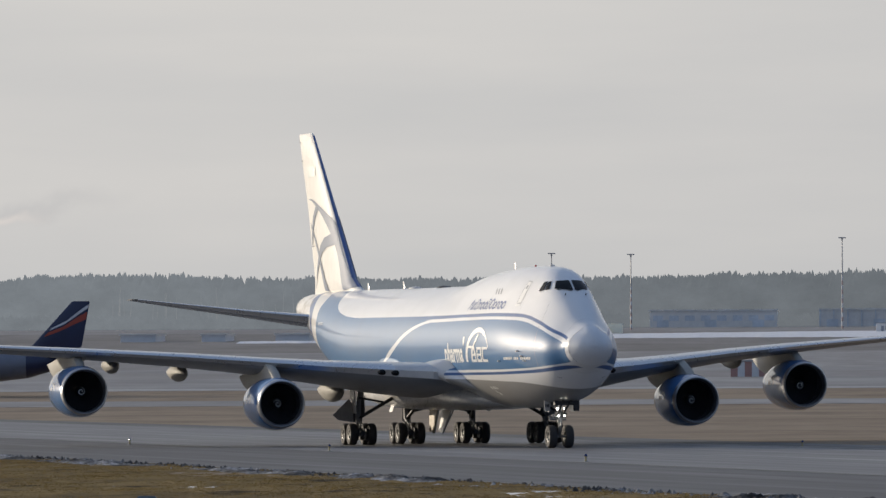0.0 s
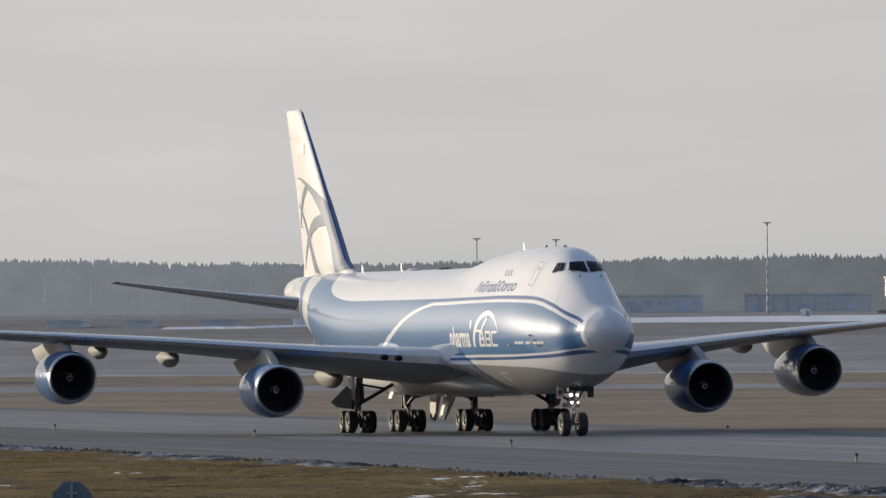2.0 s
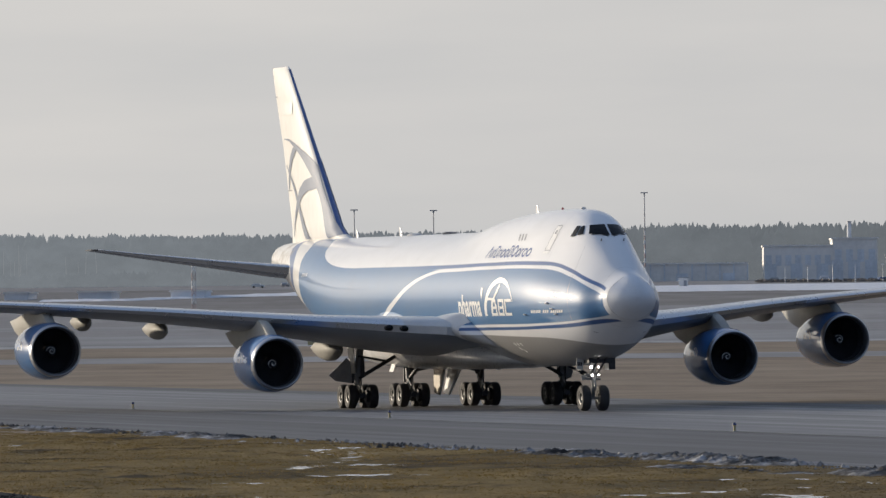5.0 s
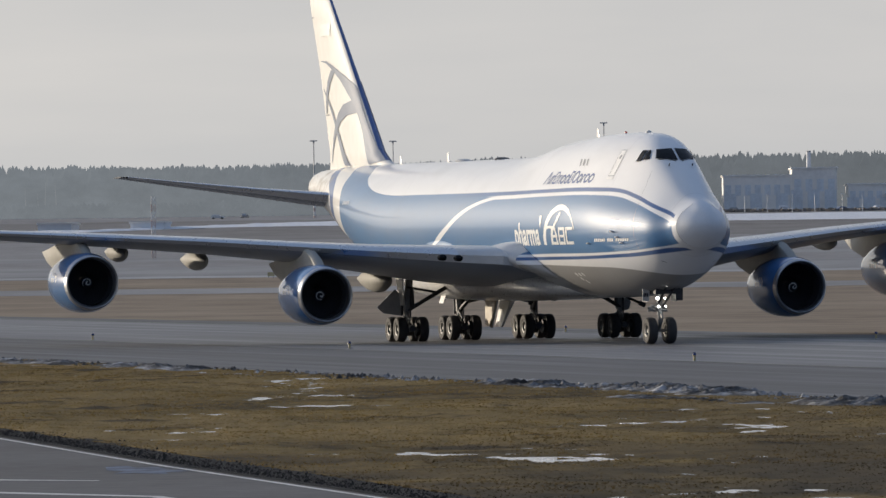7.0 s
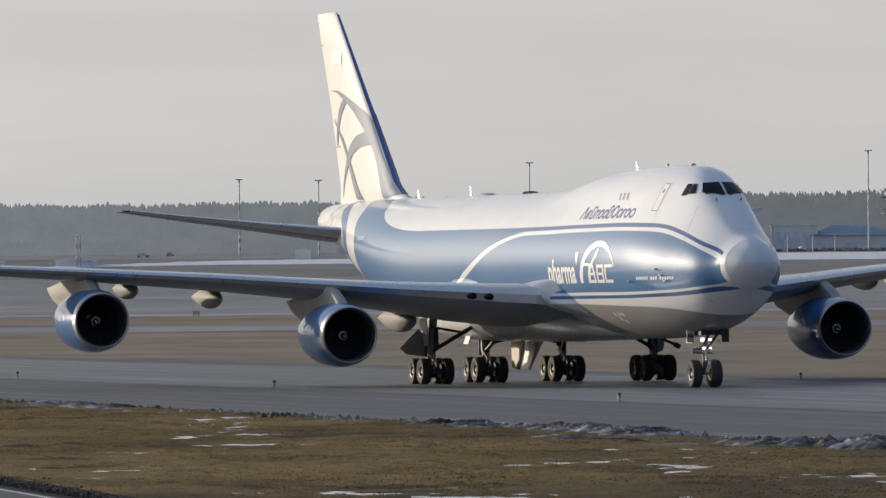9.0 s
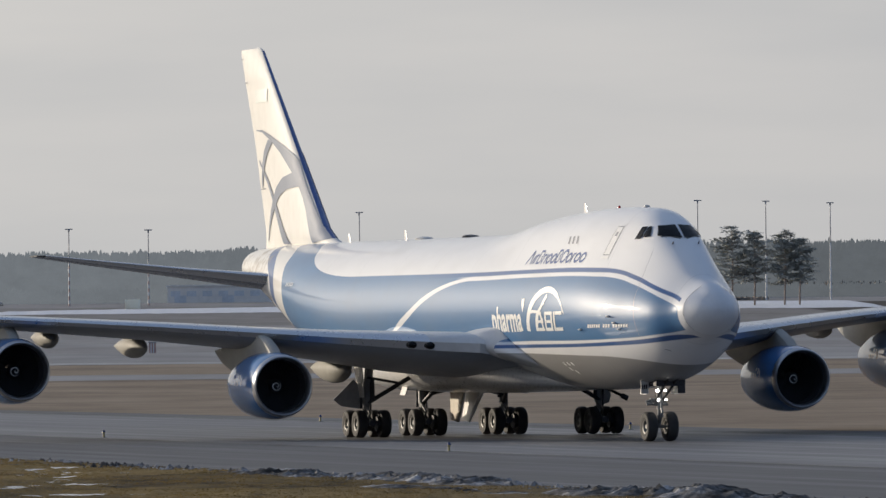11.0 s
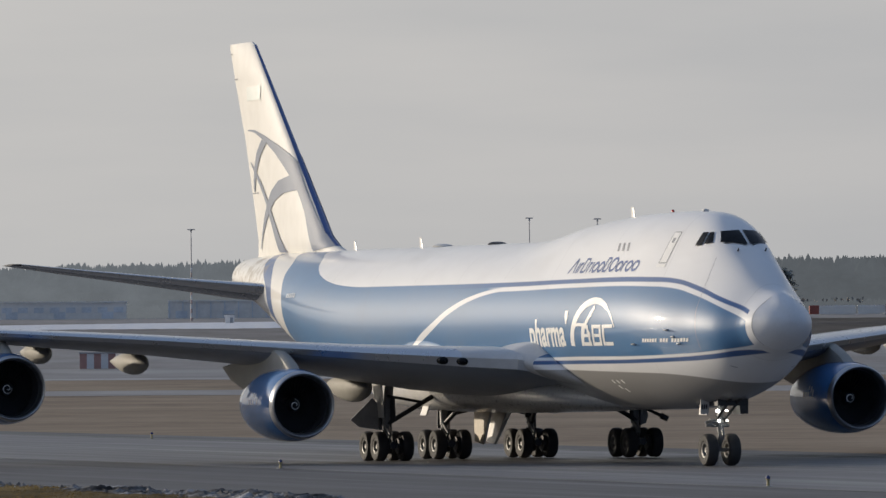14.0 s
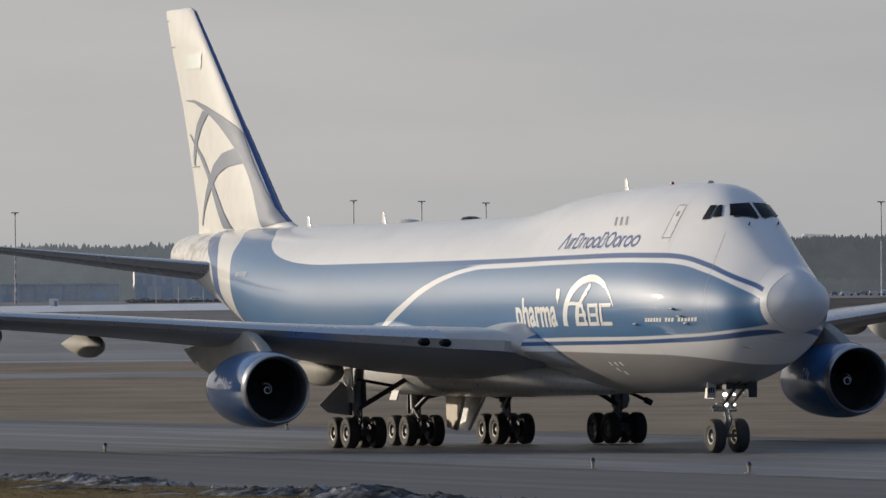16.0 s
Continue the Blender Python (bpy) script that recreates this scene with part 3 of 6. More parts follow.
def build_engine(plane, x, y, z, lean=0.0):
    s = 1 if y > 0 else -1
    at = (x, y, z)
    outer = [(-0.3, 1.36), (-0.6, 1.42), (-1.1, 1.47), (-1.9, 1.495), (-2.8, 1.475), (-3.7, 1.4), (-4.5, 1.26), (-5.1, 1.12), (-5.12, 1.09)]
    cowl = part("engine_cowl", mesh_of("engine_cowl", *revolve(outer, at, 56), ENGINE_BLUE), plane, "glossy blue engine cowl")
    lip = [(-0.55, 1.14), (-0.3, 1.155), (-0.12, 1.185), (-0.03, 1.225), (0.0, 1.26), (-0.03, 1.295), (-0.1, 1.32), (-0.302, 1.364)]
    part("intake_lip", mesh_of("intake_lip", *revolve(lip, at, 56), LIP), cowl, "polished metal intake lip")
    part("intake_duct", mesh_of("intake_duct", *revolve([(-0.545, 1.142), (-0.9, 1.16), (-1.4, 1.18), (-2.2, 1.17), (-2.25, 0.3)], at, 48), DUCT), cowl, "dark intake lining")
    part("exhaust", mesh_of("exhaust", *join(revolve([(-5.0, 1.08), (-4.9, 0.92), (-5.4, 0.88), (-6.1, 0.7), (-6.6, 0.53), (-6.62, 0.5)], at, 36),
                                             revolve([(-6.3, 0.36), (-6.8, 0.28), (-7.2, 0.03)], at, 24)), HOT), cowl, "dark steel core exhaust")
    # logo on the cowl's outer flank, as plain pale bars
    for a, w, h0, h1 in ((-1.55, 0.12, -0.22, 0.1), (-1.75, 0.1, -0.05, 0.22), (-2.0, 0.14, 0.08, 0.24), (-2.05, 0.1, -0.22, -0.02), (-2.3, 0.12, -0.22, -0.02), (-2.55, 0.12, -0.22, -0.02)):
        q = []
        for aa, hh in ((a, h0), (a, h1), (a - w, h1), (a - w, h0)):
            r = float(np.interp(-aa, [-p[0] for p in outer], [p[1] for p in outer])) + 0.012
            q.append((x + aa, y - math.sqrt(r * r - (hh + 0.25) ** 2), z + hh + 0.25))
        part("emblem_bar", mesh_of("emblem_bar", q, [(0, 1, 2, 3)], TITLE_WHITE, False), cowl, "pale emblem bar")
    # fan
    bl = part("fan", mesh_of("fan", *revolve([(-0.12, 0.34), (-0.16, 0.3), (-0.2, 0.02)], (0, 0, 0), 20), BLADE), plane, "dark fan")
    bl.location = (x - 1.45, y, z)
    for k in range(38):
        b = part("blade", BLADE_MESH, bl)
        b.rotation_euler = (2 * math.pi * k / 38, 0, 0)
    part("spinner", mesh_of("spinner", *revolve([(0.42, 0.005), (0.36, 0.08), (0.2, 0.2), (0.0, 0.3), (-0.1, 0.32)], (0, 0, 0), 24), SPINNER), bl, "black spinner cone")
    v, f = [], []
    for k in range(26):
        a = k / 25 * 2.9 * math.pi
        r = 0.03 + 0.2 * k / 25
        xx = float(np.interp(r, [0.005, 0.08, 0.2, 0.3], [0.42, 0.36, 0.2, 0.0])) + 0.012
        w = 0.01 + 0.018 * math.sin(math.pi * (k + 1) / 28)
        v += [(xx + w * 0.6, (r - w) * math.cos(a), (r - w) * math.sin(a)), (xx - w * 0.6, (r + w) * math.cos(a), (r + w) * math.sin(a))]
        if k:
            f.append((2 * k - 2, 2 * k - 1, 2 * k + 1, 2 * k))
    part("spinner_swirl", mesh_of("spinner_swirl", v, f, TITLE_WHITE, False), bl, "white painted swirl")
    # pylon
    side = [(x - 0.85, z + 1.36), (x - 1.6, z + 1.74), (x - 2.5, z + 2.06), (x - 3.4, z + 2.3), (x - 5, z + 2.15), (x - 9, z + 1.7), (x - 10.6, z + 1.55), (x - 9.4, z + 1.0), (x - 7.2, z + 0.5), (x - 5.2, z + 0.55), (x - 4.2, z + 1.1)]
    rings = []
    for yy, q in ((-0.27, 0.86), (-0.24, 0.95), (-0.12, 1.0), (0.12, 1.0), (0.24, 0.95), (0.27, 0.86)):
        cx, cz = x - 5.0, z + 1.4
        rings.append([(cx + (px - cx) * q, y + yy, cz + (pz - cz) * q) for px, pz in side])
    part("pylon", mesh_of("pylon", *loft(rings), SATIN_CREAM), plane, "satin grey-cream engine pylon")
    return bl


def wheel_mesh():
    tyre = [(-0.15, 0.3), (-0.2, 0.34), (-0.225, 0.45), (-0.215, 0.55), (-0.16, 0.605), (-0.06, 0.622), (0.06, 0.622), (0.16, 0.605), (0.215, 0.55), (0.225, 0.45), (0.2, 0.34), (0.15, 0.3)]
    rim = [(-0.12, 0.02), (-0.13, 0.1), (-0.06, 0.13), (-0.07, 0.2), (-0.17, 0.25), (-0.19, 0.31), (-0.15, 0.315), (0.15, 0.315), (0.19, 0.31), (0.17, 0.25), (0.07, 0.2), (0.06, 0.13), (0.13, 0.1), (0.12, 0.02)]
    return (mesh_of("wheel", *revolve(tyre, (0, 0, 0), 40, "y"), RUBBER), mesh_of("rim", *revolve(rim, (0, 0, 0), 28, "y"), RIM))


def build_airliner():
    plane = tagged(new("cargo_airliner"), "four-engined white and blue cargo airliner taxiing on the taxiway", "airplane")
    body = part("fuselage", mesh_of("fuselage", *hull_mesh(1.1, 68.85), PAINT), plane, "glossy fuselage, white crown over blue flanks")
    part("radome", mesh_of("radome", *hull_mesh(0.0, 1.1), RADOME), plane, "rounded white nose radome")
    for s in (-1, 1):
        seam = ribbon([(1.1, 4.45 + 0.1 * k) for k in range(21)], 0.022, 0.006, s)
        part("radome_seam", mesh_of("radome_seam", *seam, LINE_GREY, False), body)
    # nose door seam
    part("nose_door_seam", mesh_of("nose_door_seam", *ribbon([(4.1 + 0.055 * k * (1 - k / 60), 4.4 + 0.2 * k) for k in range(19)], 0.016, 0.006), LINE_GREY, False), body)
    # wing root fairing
    rows = []
    for d, w, z0, z1 in ((14.8, 0.4, 2.2, 2.5), (16.4, 1.3, 2.13, 2.8), (18.2, 2.2, 2.1, 3.1), (20, 2.85, 2.07, 3.4), (23, 3.3, 2.0, 3.8), (27, 3.6, 1.95, 4.2), (32, 3.65, 1.95, 4.2), (38, 3.4, 2.0, 4.2), (42, 2.9, 2.2, 4.1), (45, 1.6, 2.4, 3.6)):
        ring = []
        for k in range(28):
            a = 2 * math.pi * k / 28
            c, q = math.cos(a), math.sin(a)
            ring.append((NOSE - d, w * math.copysign(abs(c) ** 0.6, c), (z0 + z1) / 2 + (z1 - z0) / 2 * math.copysign(abs(q) ** 0.75, q)))
        rows.append(ring)
    part("wing_fairing", mesh_of("wing_fairing", *loft(rows[:7]), FAIRING), plane, "grey wing-to-body fairing")
    part("aft_fairing", mesh_of("aft_fairing", *loft(rows[6:]), DOOR_WHITE), plane, "white fairing behind the wing")
    for s in (-1, 1):
        build_wing(plane, s)
        v, f = revolve([(-3.1, 0.01), (-2.9, 0.3), (-2.2, 0.65), (-1, 0.93), (0.2, 1), (1.6, 0.85), (2.6, 0.5), (3.1, 0.01)], (0, 0, 0), 24)
        part("fillet_fairing", mesh_of("fillet_fairing", [(NOSE - 34.3 - p[0], s * 3.12 + p[1] * 0.16, 4.55 + p[2] * 0.5) for p in v], f, PAINT), plane, "painted fairing over the wing root")
        # fillet that swells from the flank into the wing's root
        rows = []
        for k in range(19):
            d = 16.4 + 0.26 * k
            a = (d - 16.4) / 7.2
            mid, tall, out = min(4.15, 3.1 + 2.2 * a), 0.1 + 0.62 * math.sin(min(1, a * 1.7) * math.pi / 2), -0.06 + 2.9 * a
            ring = []
            for i in range(21):
                g = math.pi * (i / 20 - 0.5)
                zz = mid + tall * math.sin(g)
                ring.append((NOSE - d, s * (hull_y(d, zz) - 0.08 + (out + 0.08) * math.cos(g) ** 1.3), zz))
            rows.append(ring + [(NOSE - d, s * 2.2, mid)])
        part("root_fillet", mesh_of("root_fillet", *loft(rows[:10]), PAINT), plane, "painted fillet in front of the wing root")
        part("root_cap", mesh_of("root_cap", *loft(rows[9:]), ROOT_GREY), plane, "pale satin cap where the wing meets the body")
    # fin and tailplane
    rows = [(53.6, 13.75, 0.05, 8.95), (55.2, 12.1, 0.075, 9.3), (56.4, 10.9, 0.085, 9.8), (58.6, 9.4, 0.09, 11.6), (62.1, 7.1, 0.09, 14.5), (65.5, 5.2, 0.09, 17.3), (67.4, 4.05, 0.09, 18.85), (67.9, 3.5, 0.04, 19.02)]
    fin = part("fin", mesh_of("fin", *loft([foil((NOSE - d, 0, z), c, t, 0, True) for d, c, t, z in rows]), FIN), plane, "cream tail fin with grey-blue arcs")
    edge = []
    for d, c, t, z in rows[1:-1]:
        ring = foil((NOSE - d, 0, z), c, t, 0, True)
        o = Vector((NOSE - d - c * 0.03, 0, z))
        edge.append([tuple(o + (Vector(p) - o) * 1.03 + Vector((0.02, 0, 0))) for p in ring[13:16]])
    part("fin_leading_edge", mesh_of("fin_leading_edge", *loft(edge, False), EDGE_BLUE), fin, "blue fin leading edge")
    fin_rows = rows

    def on_fin(d, z, s):
        z = min(max(z, 8.96), 19.0)
        q = [float(np.interp(z, [r[3] for r in fin_rows], [r[i] for r in fin_rows])) for i in range(3)]
        x = min(max((d - q[0]) / q[1], 0.004), 0.995)
        t = 5 * q[2] * q[1] * (0.2969 * math.sqrt(x) - 0.126 * x - 0.3516 * x * x + 0.2843 * x ** 3 - 0.1036 * x ** 4)
        return (NOSE - q[0] - x * q[1], s * (t + 0.035), z)

    for s in (-1, 1):
        for one, two in FIN_BANDS:
            v, f = [], []
            n = 24
            for k in range(n + 1):
                ends = []
                for line in (one, two):
                    p = k / n * (len(line) - 1)
                    i = min(int(p), len(line) - 2)
                    ends.append((line[i][0] + (line[i + 1][0] - line[i][0]) * (p - i), line[i][1] + (line[i + 1][1] - line[i][1]) * (p - i)))
                for j in range(9):
                    v.append(on_fin(ends[0][0] + (ends[1][0] - ends[0][0]) * j / 8, ends[0][1] + (ends[1][1] - ends[0][1]) * j / 8, s))
                if k:
                    f += [((k - 1) * 9 + j, (k - 1) * 9 + j + 1, k * 9 + j + 1, k * 9 + j) for j in range(8)]
            part("fin_arc", mesh_of("fin_arc", v, f, ARC_GREY), fin, "grey-blue painted arc")
    # hinge slots at the rudder's edge, and a faint worn badge
    for s in (-1, 1):
        for d0, d1, z in ((70.9, 71.35, 18.55), (70.0, 70.95, 17.35), (66.6, 67.9, 11.95)):
            v = [on_fin(d0 + (d1 - d0) * i / 5, z + q, s) for i in range(6) for q in (-0.03, 0.03)]
            part("hinge_slot", mesh_of("hinge_slot", v, [(2 * i, 2 * i + 1, 2 * i + 3, 2 * i + 2) for i in range(5)], LINE_GREY, False), fin)
        v = [on_fin(65.9 + 2.3 * i / 5, 16.25 + 0.65 * j / 3, s) for i in range(6) for j in range(4)]
        part("fin_badge", mesh_of("fin_badge", v, [(4 * i + j, 4 * i + j + 1, 4 * i + j + 5, 4 * i + j + 4) for i in range(5) for j in range(3)], BADGE, False), fin, "faded pale green badge")
    for s in (-1, 1):
        rows = [(58.7, 1.2, 10.0, 0.075, 7.44), (59.5, 2.0, 9.3, 0.075, 7.52), (62.8, 5.0, 6.9, 0.06, 7.9), (66.9, 8.6, 4.3, 0.055, 8.41), (69.3, 10.85, 2.6, 0.05, 8.74), (69.9, 11.1, 1.9, 0.04, 8.76)]
        tp = part("tailplane", mesh_of("tailplane", *loft([foil((NOSE - d, s * y, z), c, t, 0.02) for d, y, c, t, z in rows]), TAIL_METAL), plane, "shining swept metal tailplane")
        edge = []
        for d, y, c, t, z in rows[1:-1]:
            ring = foil((NOSE - d, s * y, z), c, t, 0.02)
            o = Vector((NOSE - d - c * 0.03, s * y, z))
            full = ring[10:15] + [(p[0] + (ring[14][0] - p[0]) * q, p[1], p[2]) for p, q in zip(ring[15:18], (0.7, 0.6, 0.3))]
            edge.append([tuple(o + (Vector(p) - o) * 1.03 + Vector((0.012, 0, 0))) for p in full])
        part("tailplane_edge", mesh_of("tailplane_edge", *loft(edge, False), ALU), tp, "polished metal leading edge")
    fans = []
    for y, x, z in ((12.0, -15.1, 2.44), (21.3, -24.75, 3.2)):
        for s in (-1, 1):
            fans.append(build_engine(plane, x, s * y, z))
    # cockpit windows
    hv = np.array([v.co[:] for v in body.data.vertices])
    ht = np.array([(p.vertices[0], p.vertices[i], p.vertices[i + 1]) for p in body.data.polygons if len(p.vertices) < 5 and hv[p.vertices[0]][0] > -1.5 for i in range(1, len(p.vertices) - 1)])
    ta, tb, tc = hv[ht[:, 0]], hv[ht[:, 1]], hv[ht[:, 2]]

    def nose_x(y, z):
        """The foremost x of the fuselage at (y, z), and the slope of its surface there."""
        den = (tb[:, 2] - tc[:, 2]) * (ta[:, 1] - tc[:, 1]) + (tc[:, 1] - tb[:, 1]) * (ta[:, 2] - tc[:, 2])
        den = np.where(np.abs(den) < 1e-9, 1e-9, den)
        l0 = ((tb[:, 2] - tc[:, 2]) * (y - tc[:, 1]) + (tc[:, 1] - tb[:, 1]) * (z - tc[:, 2])) / den
        l1 = ((tc[:, 2] - ta[:, 2]) * (y - tc[:, 1]) + (ta[:, 1] - tc[:, 1]) * (z - tc[:, 2])) / den
        l2 = 1 - l0 - l1
        inside = (l0 > -1e-4) & (l1 > -1e-4) & (l2 > -1e-4)
        xs = np.where(inside, l0 * ta[:, 0] + l1 * tb[:, 0] + l2 * tc[:, 0], -99.0)
        return float(xs.max())

    def nose_face(corners, n=11, out=0.035):
        """A pane on the forehead, from four corners of (y, z)."""
        v, f = [], []
        for j in range(n):
            for i in range(n):
                a, b = i / (n - 1), j / (n - 1)
                y, z = [(corners[0][q] * (1 - a) + corners[1][q] * a) * (1 - b) + (corners[3][q] * (1 - a) + corners[2][q] * a) * b for q in (0, 1)]
                x = nose_x(y, z)
                gy, gz = (nose_x(y + 0.02, z) - nose_x(y - 0.02, z)) / 0.04, (nose_x(y, z + 0.02) - nose_x(y, z - 0.02)) / 0.04
                away = Vector((1, -gy, -gz)).normalized() * out
                v.append((x + away.x, y + away.y, z + away.z))
                if i and j:
                    k = j * n + i
                    f.append((k - n - 1, k - n, k, k - 1))
        return v, f

    for s in (-1, 1):
        for shape in (((6.4, 8.46), (6.3, 8.98), (5.98, 8.98), (5.99, 8.5)), ((5.87, 8.53), (5.9, 8.98), (5.72, 8.98), (5.4, 8.57))):
            part("cockpit_window", mesh_of("cockpit_window", *patch(shape, 0.05, s, 3), WINDOW, False), plane, "dark cockpit side window")
        v, f = nose_face([(s * 0.05, 8.46), (s * 0.9, 8.56), (s * 0.71, 8.98), (s * 0.06, 9.02)])
        part("windscreen", mesh_of("windscreen", v, f, WINDOW), plane, "dark windscreen pane")
        wip = rod(Vector(v[1]) + Vector((0.05, 0, -0.04)), Vector(v[9]) + Vector((0.04, 0, -0.04)), 0.02, n=6)
        part("wiper", mesh_of("wiper", *wip, OIL), plane)
        for y in (0.55,):
            p = Vector(nose_face([(s * y, 8.2), (s * y, 8.2), (s * y, 8.21), (s * y, 8.21)], 2)[0][0])
            part("wiper_post", mesh_of("wiper_post", *rod(p, p + Vector((0.1, 0, 0.1)), 0.035, 0.02, 8), OIL), plane)
    for s in (-1, 1):
        for line in ([(3.1, 3.86), (2.95, 3.8), (2.86, 3.72), (2.8, 3.7)], [(2.78, 3.68), (2.72, 3.72), (2.66, 3.7), (2.6, 3.74)]):
            part("scuff", mesh_of("scuff", *ribbon(line, 0.035, 0.014, s), LINE_GREY, False), body, "dark scuff on the nose")
    # upper deck door and windows
    for s in (-1, 1):
        q = [(8.58, 7.84), (8.44, 9.03), (7.92, 9.02), (8.02, 7.84), (8.58, 7.84)]
        line = []
        for a, b in zip(q, q[1:]):
            line += [(a[0] + (b[0] - a[0]) * i / 6, a[1] + (b[1] - a[1]) * i / 6) for i in range(6)]
        dr = part("upper_door", mesh_of("upper_door", *patch(q[:-1], 0.006, s, 5), TITLE_WHITE, False), plane, "closed white upper deck door")
        part("door_outline", mesh_of("door_outline", *ribbon(line + [q[-1]], 0.035, 0.012, s), LINE_GREY, False), dr, "grey door outline")
        part("door_sill", mesh_of("door_sill", *ribbon([(8.66, 7.74), (7.98, 7.74)], 0.1, 0.02, s), TITLE_WHITE, False), dr, "bright door sill")
        part("door_window", mesh_of("door_window", *patch(((8.32, 8.62), (8.3, 8.8), (8.12, 8.8), (8.14, 8.62)), 0.014, s, 2), LINE_GREY, False), dr)
        for k in range(3):
            a = 13.05 - 0.5 * k
            part("cabin_window", mesh_of("cabin_window", *patch(((a, 8.37), (a + 0.22, 8.69), (a + 0.02, 8.69), (a - 0.2, 8.37)), 0.012, s, 2), LINE_GREY, False), plane, "grey cabin window blank")
    build_titles(plane)
    # aerials and beacons
    for d, h, z in ((16.8, 0.42, TOP(16.8)), (43.3, 0.44, TOP(43.3)), (52.5, 0.4, TOP(52.5))):
        part("blade_aerial", mesh_of("blade_aerial", *loft([foil((NOSE - d, 0, z - 0.05), 0.5, 0.1, 0, True), foil((NOSE - d - 0.3, 0, z + h), 0.22, 0.1, 0, True)]), DOOR_WHITE), plane, "white blade aerial")
    for d, l in ((40.0, 1.5), (33.0, 1.2)):
        v, f = revolve([(0, 0.02), (-0.2, 0.2), (-l / 2, 0.3), (-l + 0.2, 0.2), (-l, 0.02)], (0, 0, 0), 16)
        part("aerial_dome", mesh_of("aerial_dome", [(NOSE - d + p[0], p[1] * 1.4, TOP(d) + 0.01 + p[2] * 0.36) for p in v], f, DOOR_WHITE if d > 36 else OIL), plane)
    part("beacon", mesh_of("beacon", *revolve([(0, 0.07), (0.07, 0.06), (0.11, 0.01)], (NOSE - 12.6, 0, TOP(12.6) - 0.01), 12, "z"), RED), plane, "red anti-collision beacon")
    part("roof_probe", mesh_of("roof_probe", *revolve([(0, 0.14), (0.06, 0.12), (0.09, 0.01)], (NOSE - 9.0, 0, TOP(9.0) - 0.01), 12, "z"), DOOR_WHITE), plane)
    for s in (-1, 1):
        for d, z in ((6.3, 5.25), (5.85, 4.98), (5.5, 4.72), (9.0, 4.72)):
            p = Vector(on_hull(d, z, 0.0, s))
            part("air_probe", mesh_of("air_probe", *join(rod(p, p + Vector((0.02, s * 0.12, 0)), 0.05, 0.03, 8), rod(p + Vector((-0.05, s * 0.12, 0)), p + Vector((0.25, s * 0.12, 0.01)), 0.022, 0.012, 8)), DOOR_WHITE), plane)
    wheels = build_gear(plane)
    return plane, wheels, fans


def letter_mesh(text, height, width):
    cu = bpy.data.curves.new("lettering", "FONT")
    cu.body = text
    cu.offset = 0.028
    ob = bpy.data.objects.new("lettering", cu)
    scene.collection.objects.link(ob)
    bpy.context.view_layer.update()
    me = bpy.data.meshes.new_from_object(ob.evaluated_get(bpy.context.evaluated_depsgraph_get()))
    # cut across, so that the letters can follow a curved flank
    bm = bmesh.new()
    bm.from_mesh(me)
    for axis, lo, hi, n in ((1, -0.3, 0.9, 16), (0, 0.0, 4.0, 24)):
        for k in range(n + 1):
            c, no = [0.0, 0.0, 0.0], [0.0, 0.0, 0.0]
            c[axis], no[axis] = lo + (hi - lo) * k / n, 1.0
            bmesh.ops.bisect_plane(bm, geom=bm.verts[:] + bm.edges[:] + bm.faces[:], plane_co=c, plane_no=no)
    bm.verts.index_update()
    v = np.array([p.co[:] for p in bm.verts])
    f = [tuple(p.index for p in q.verts) for q in bm.faces]
    bm.free()
    bpy.data.objects.remove(ob)
    return v, f


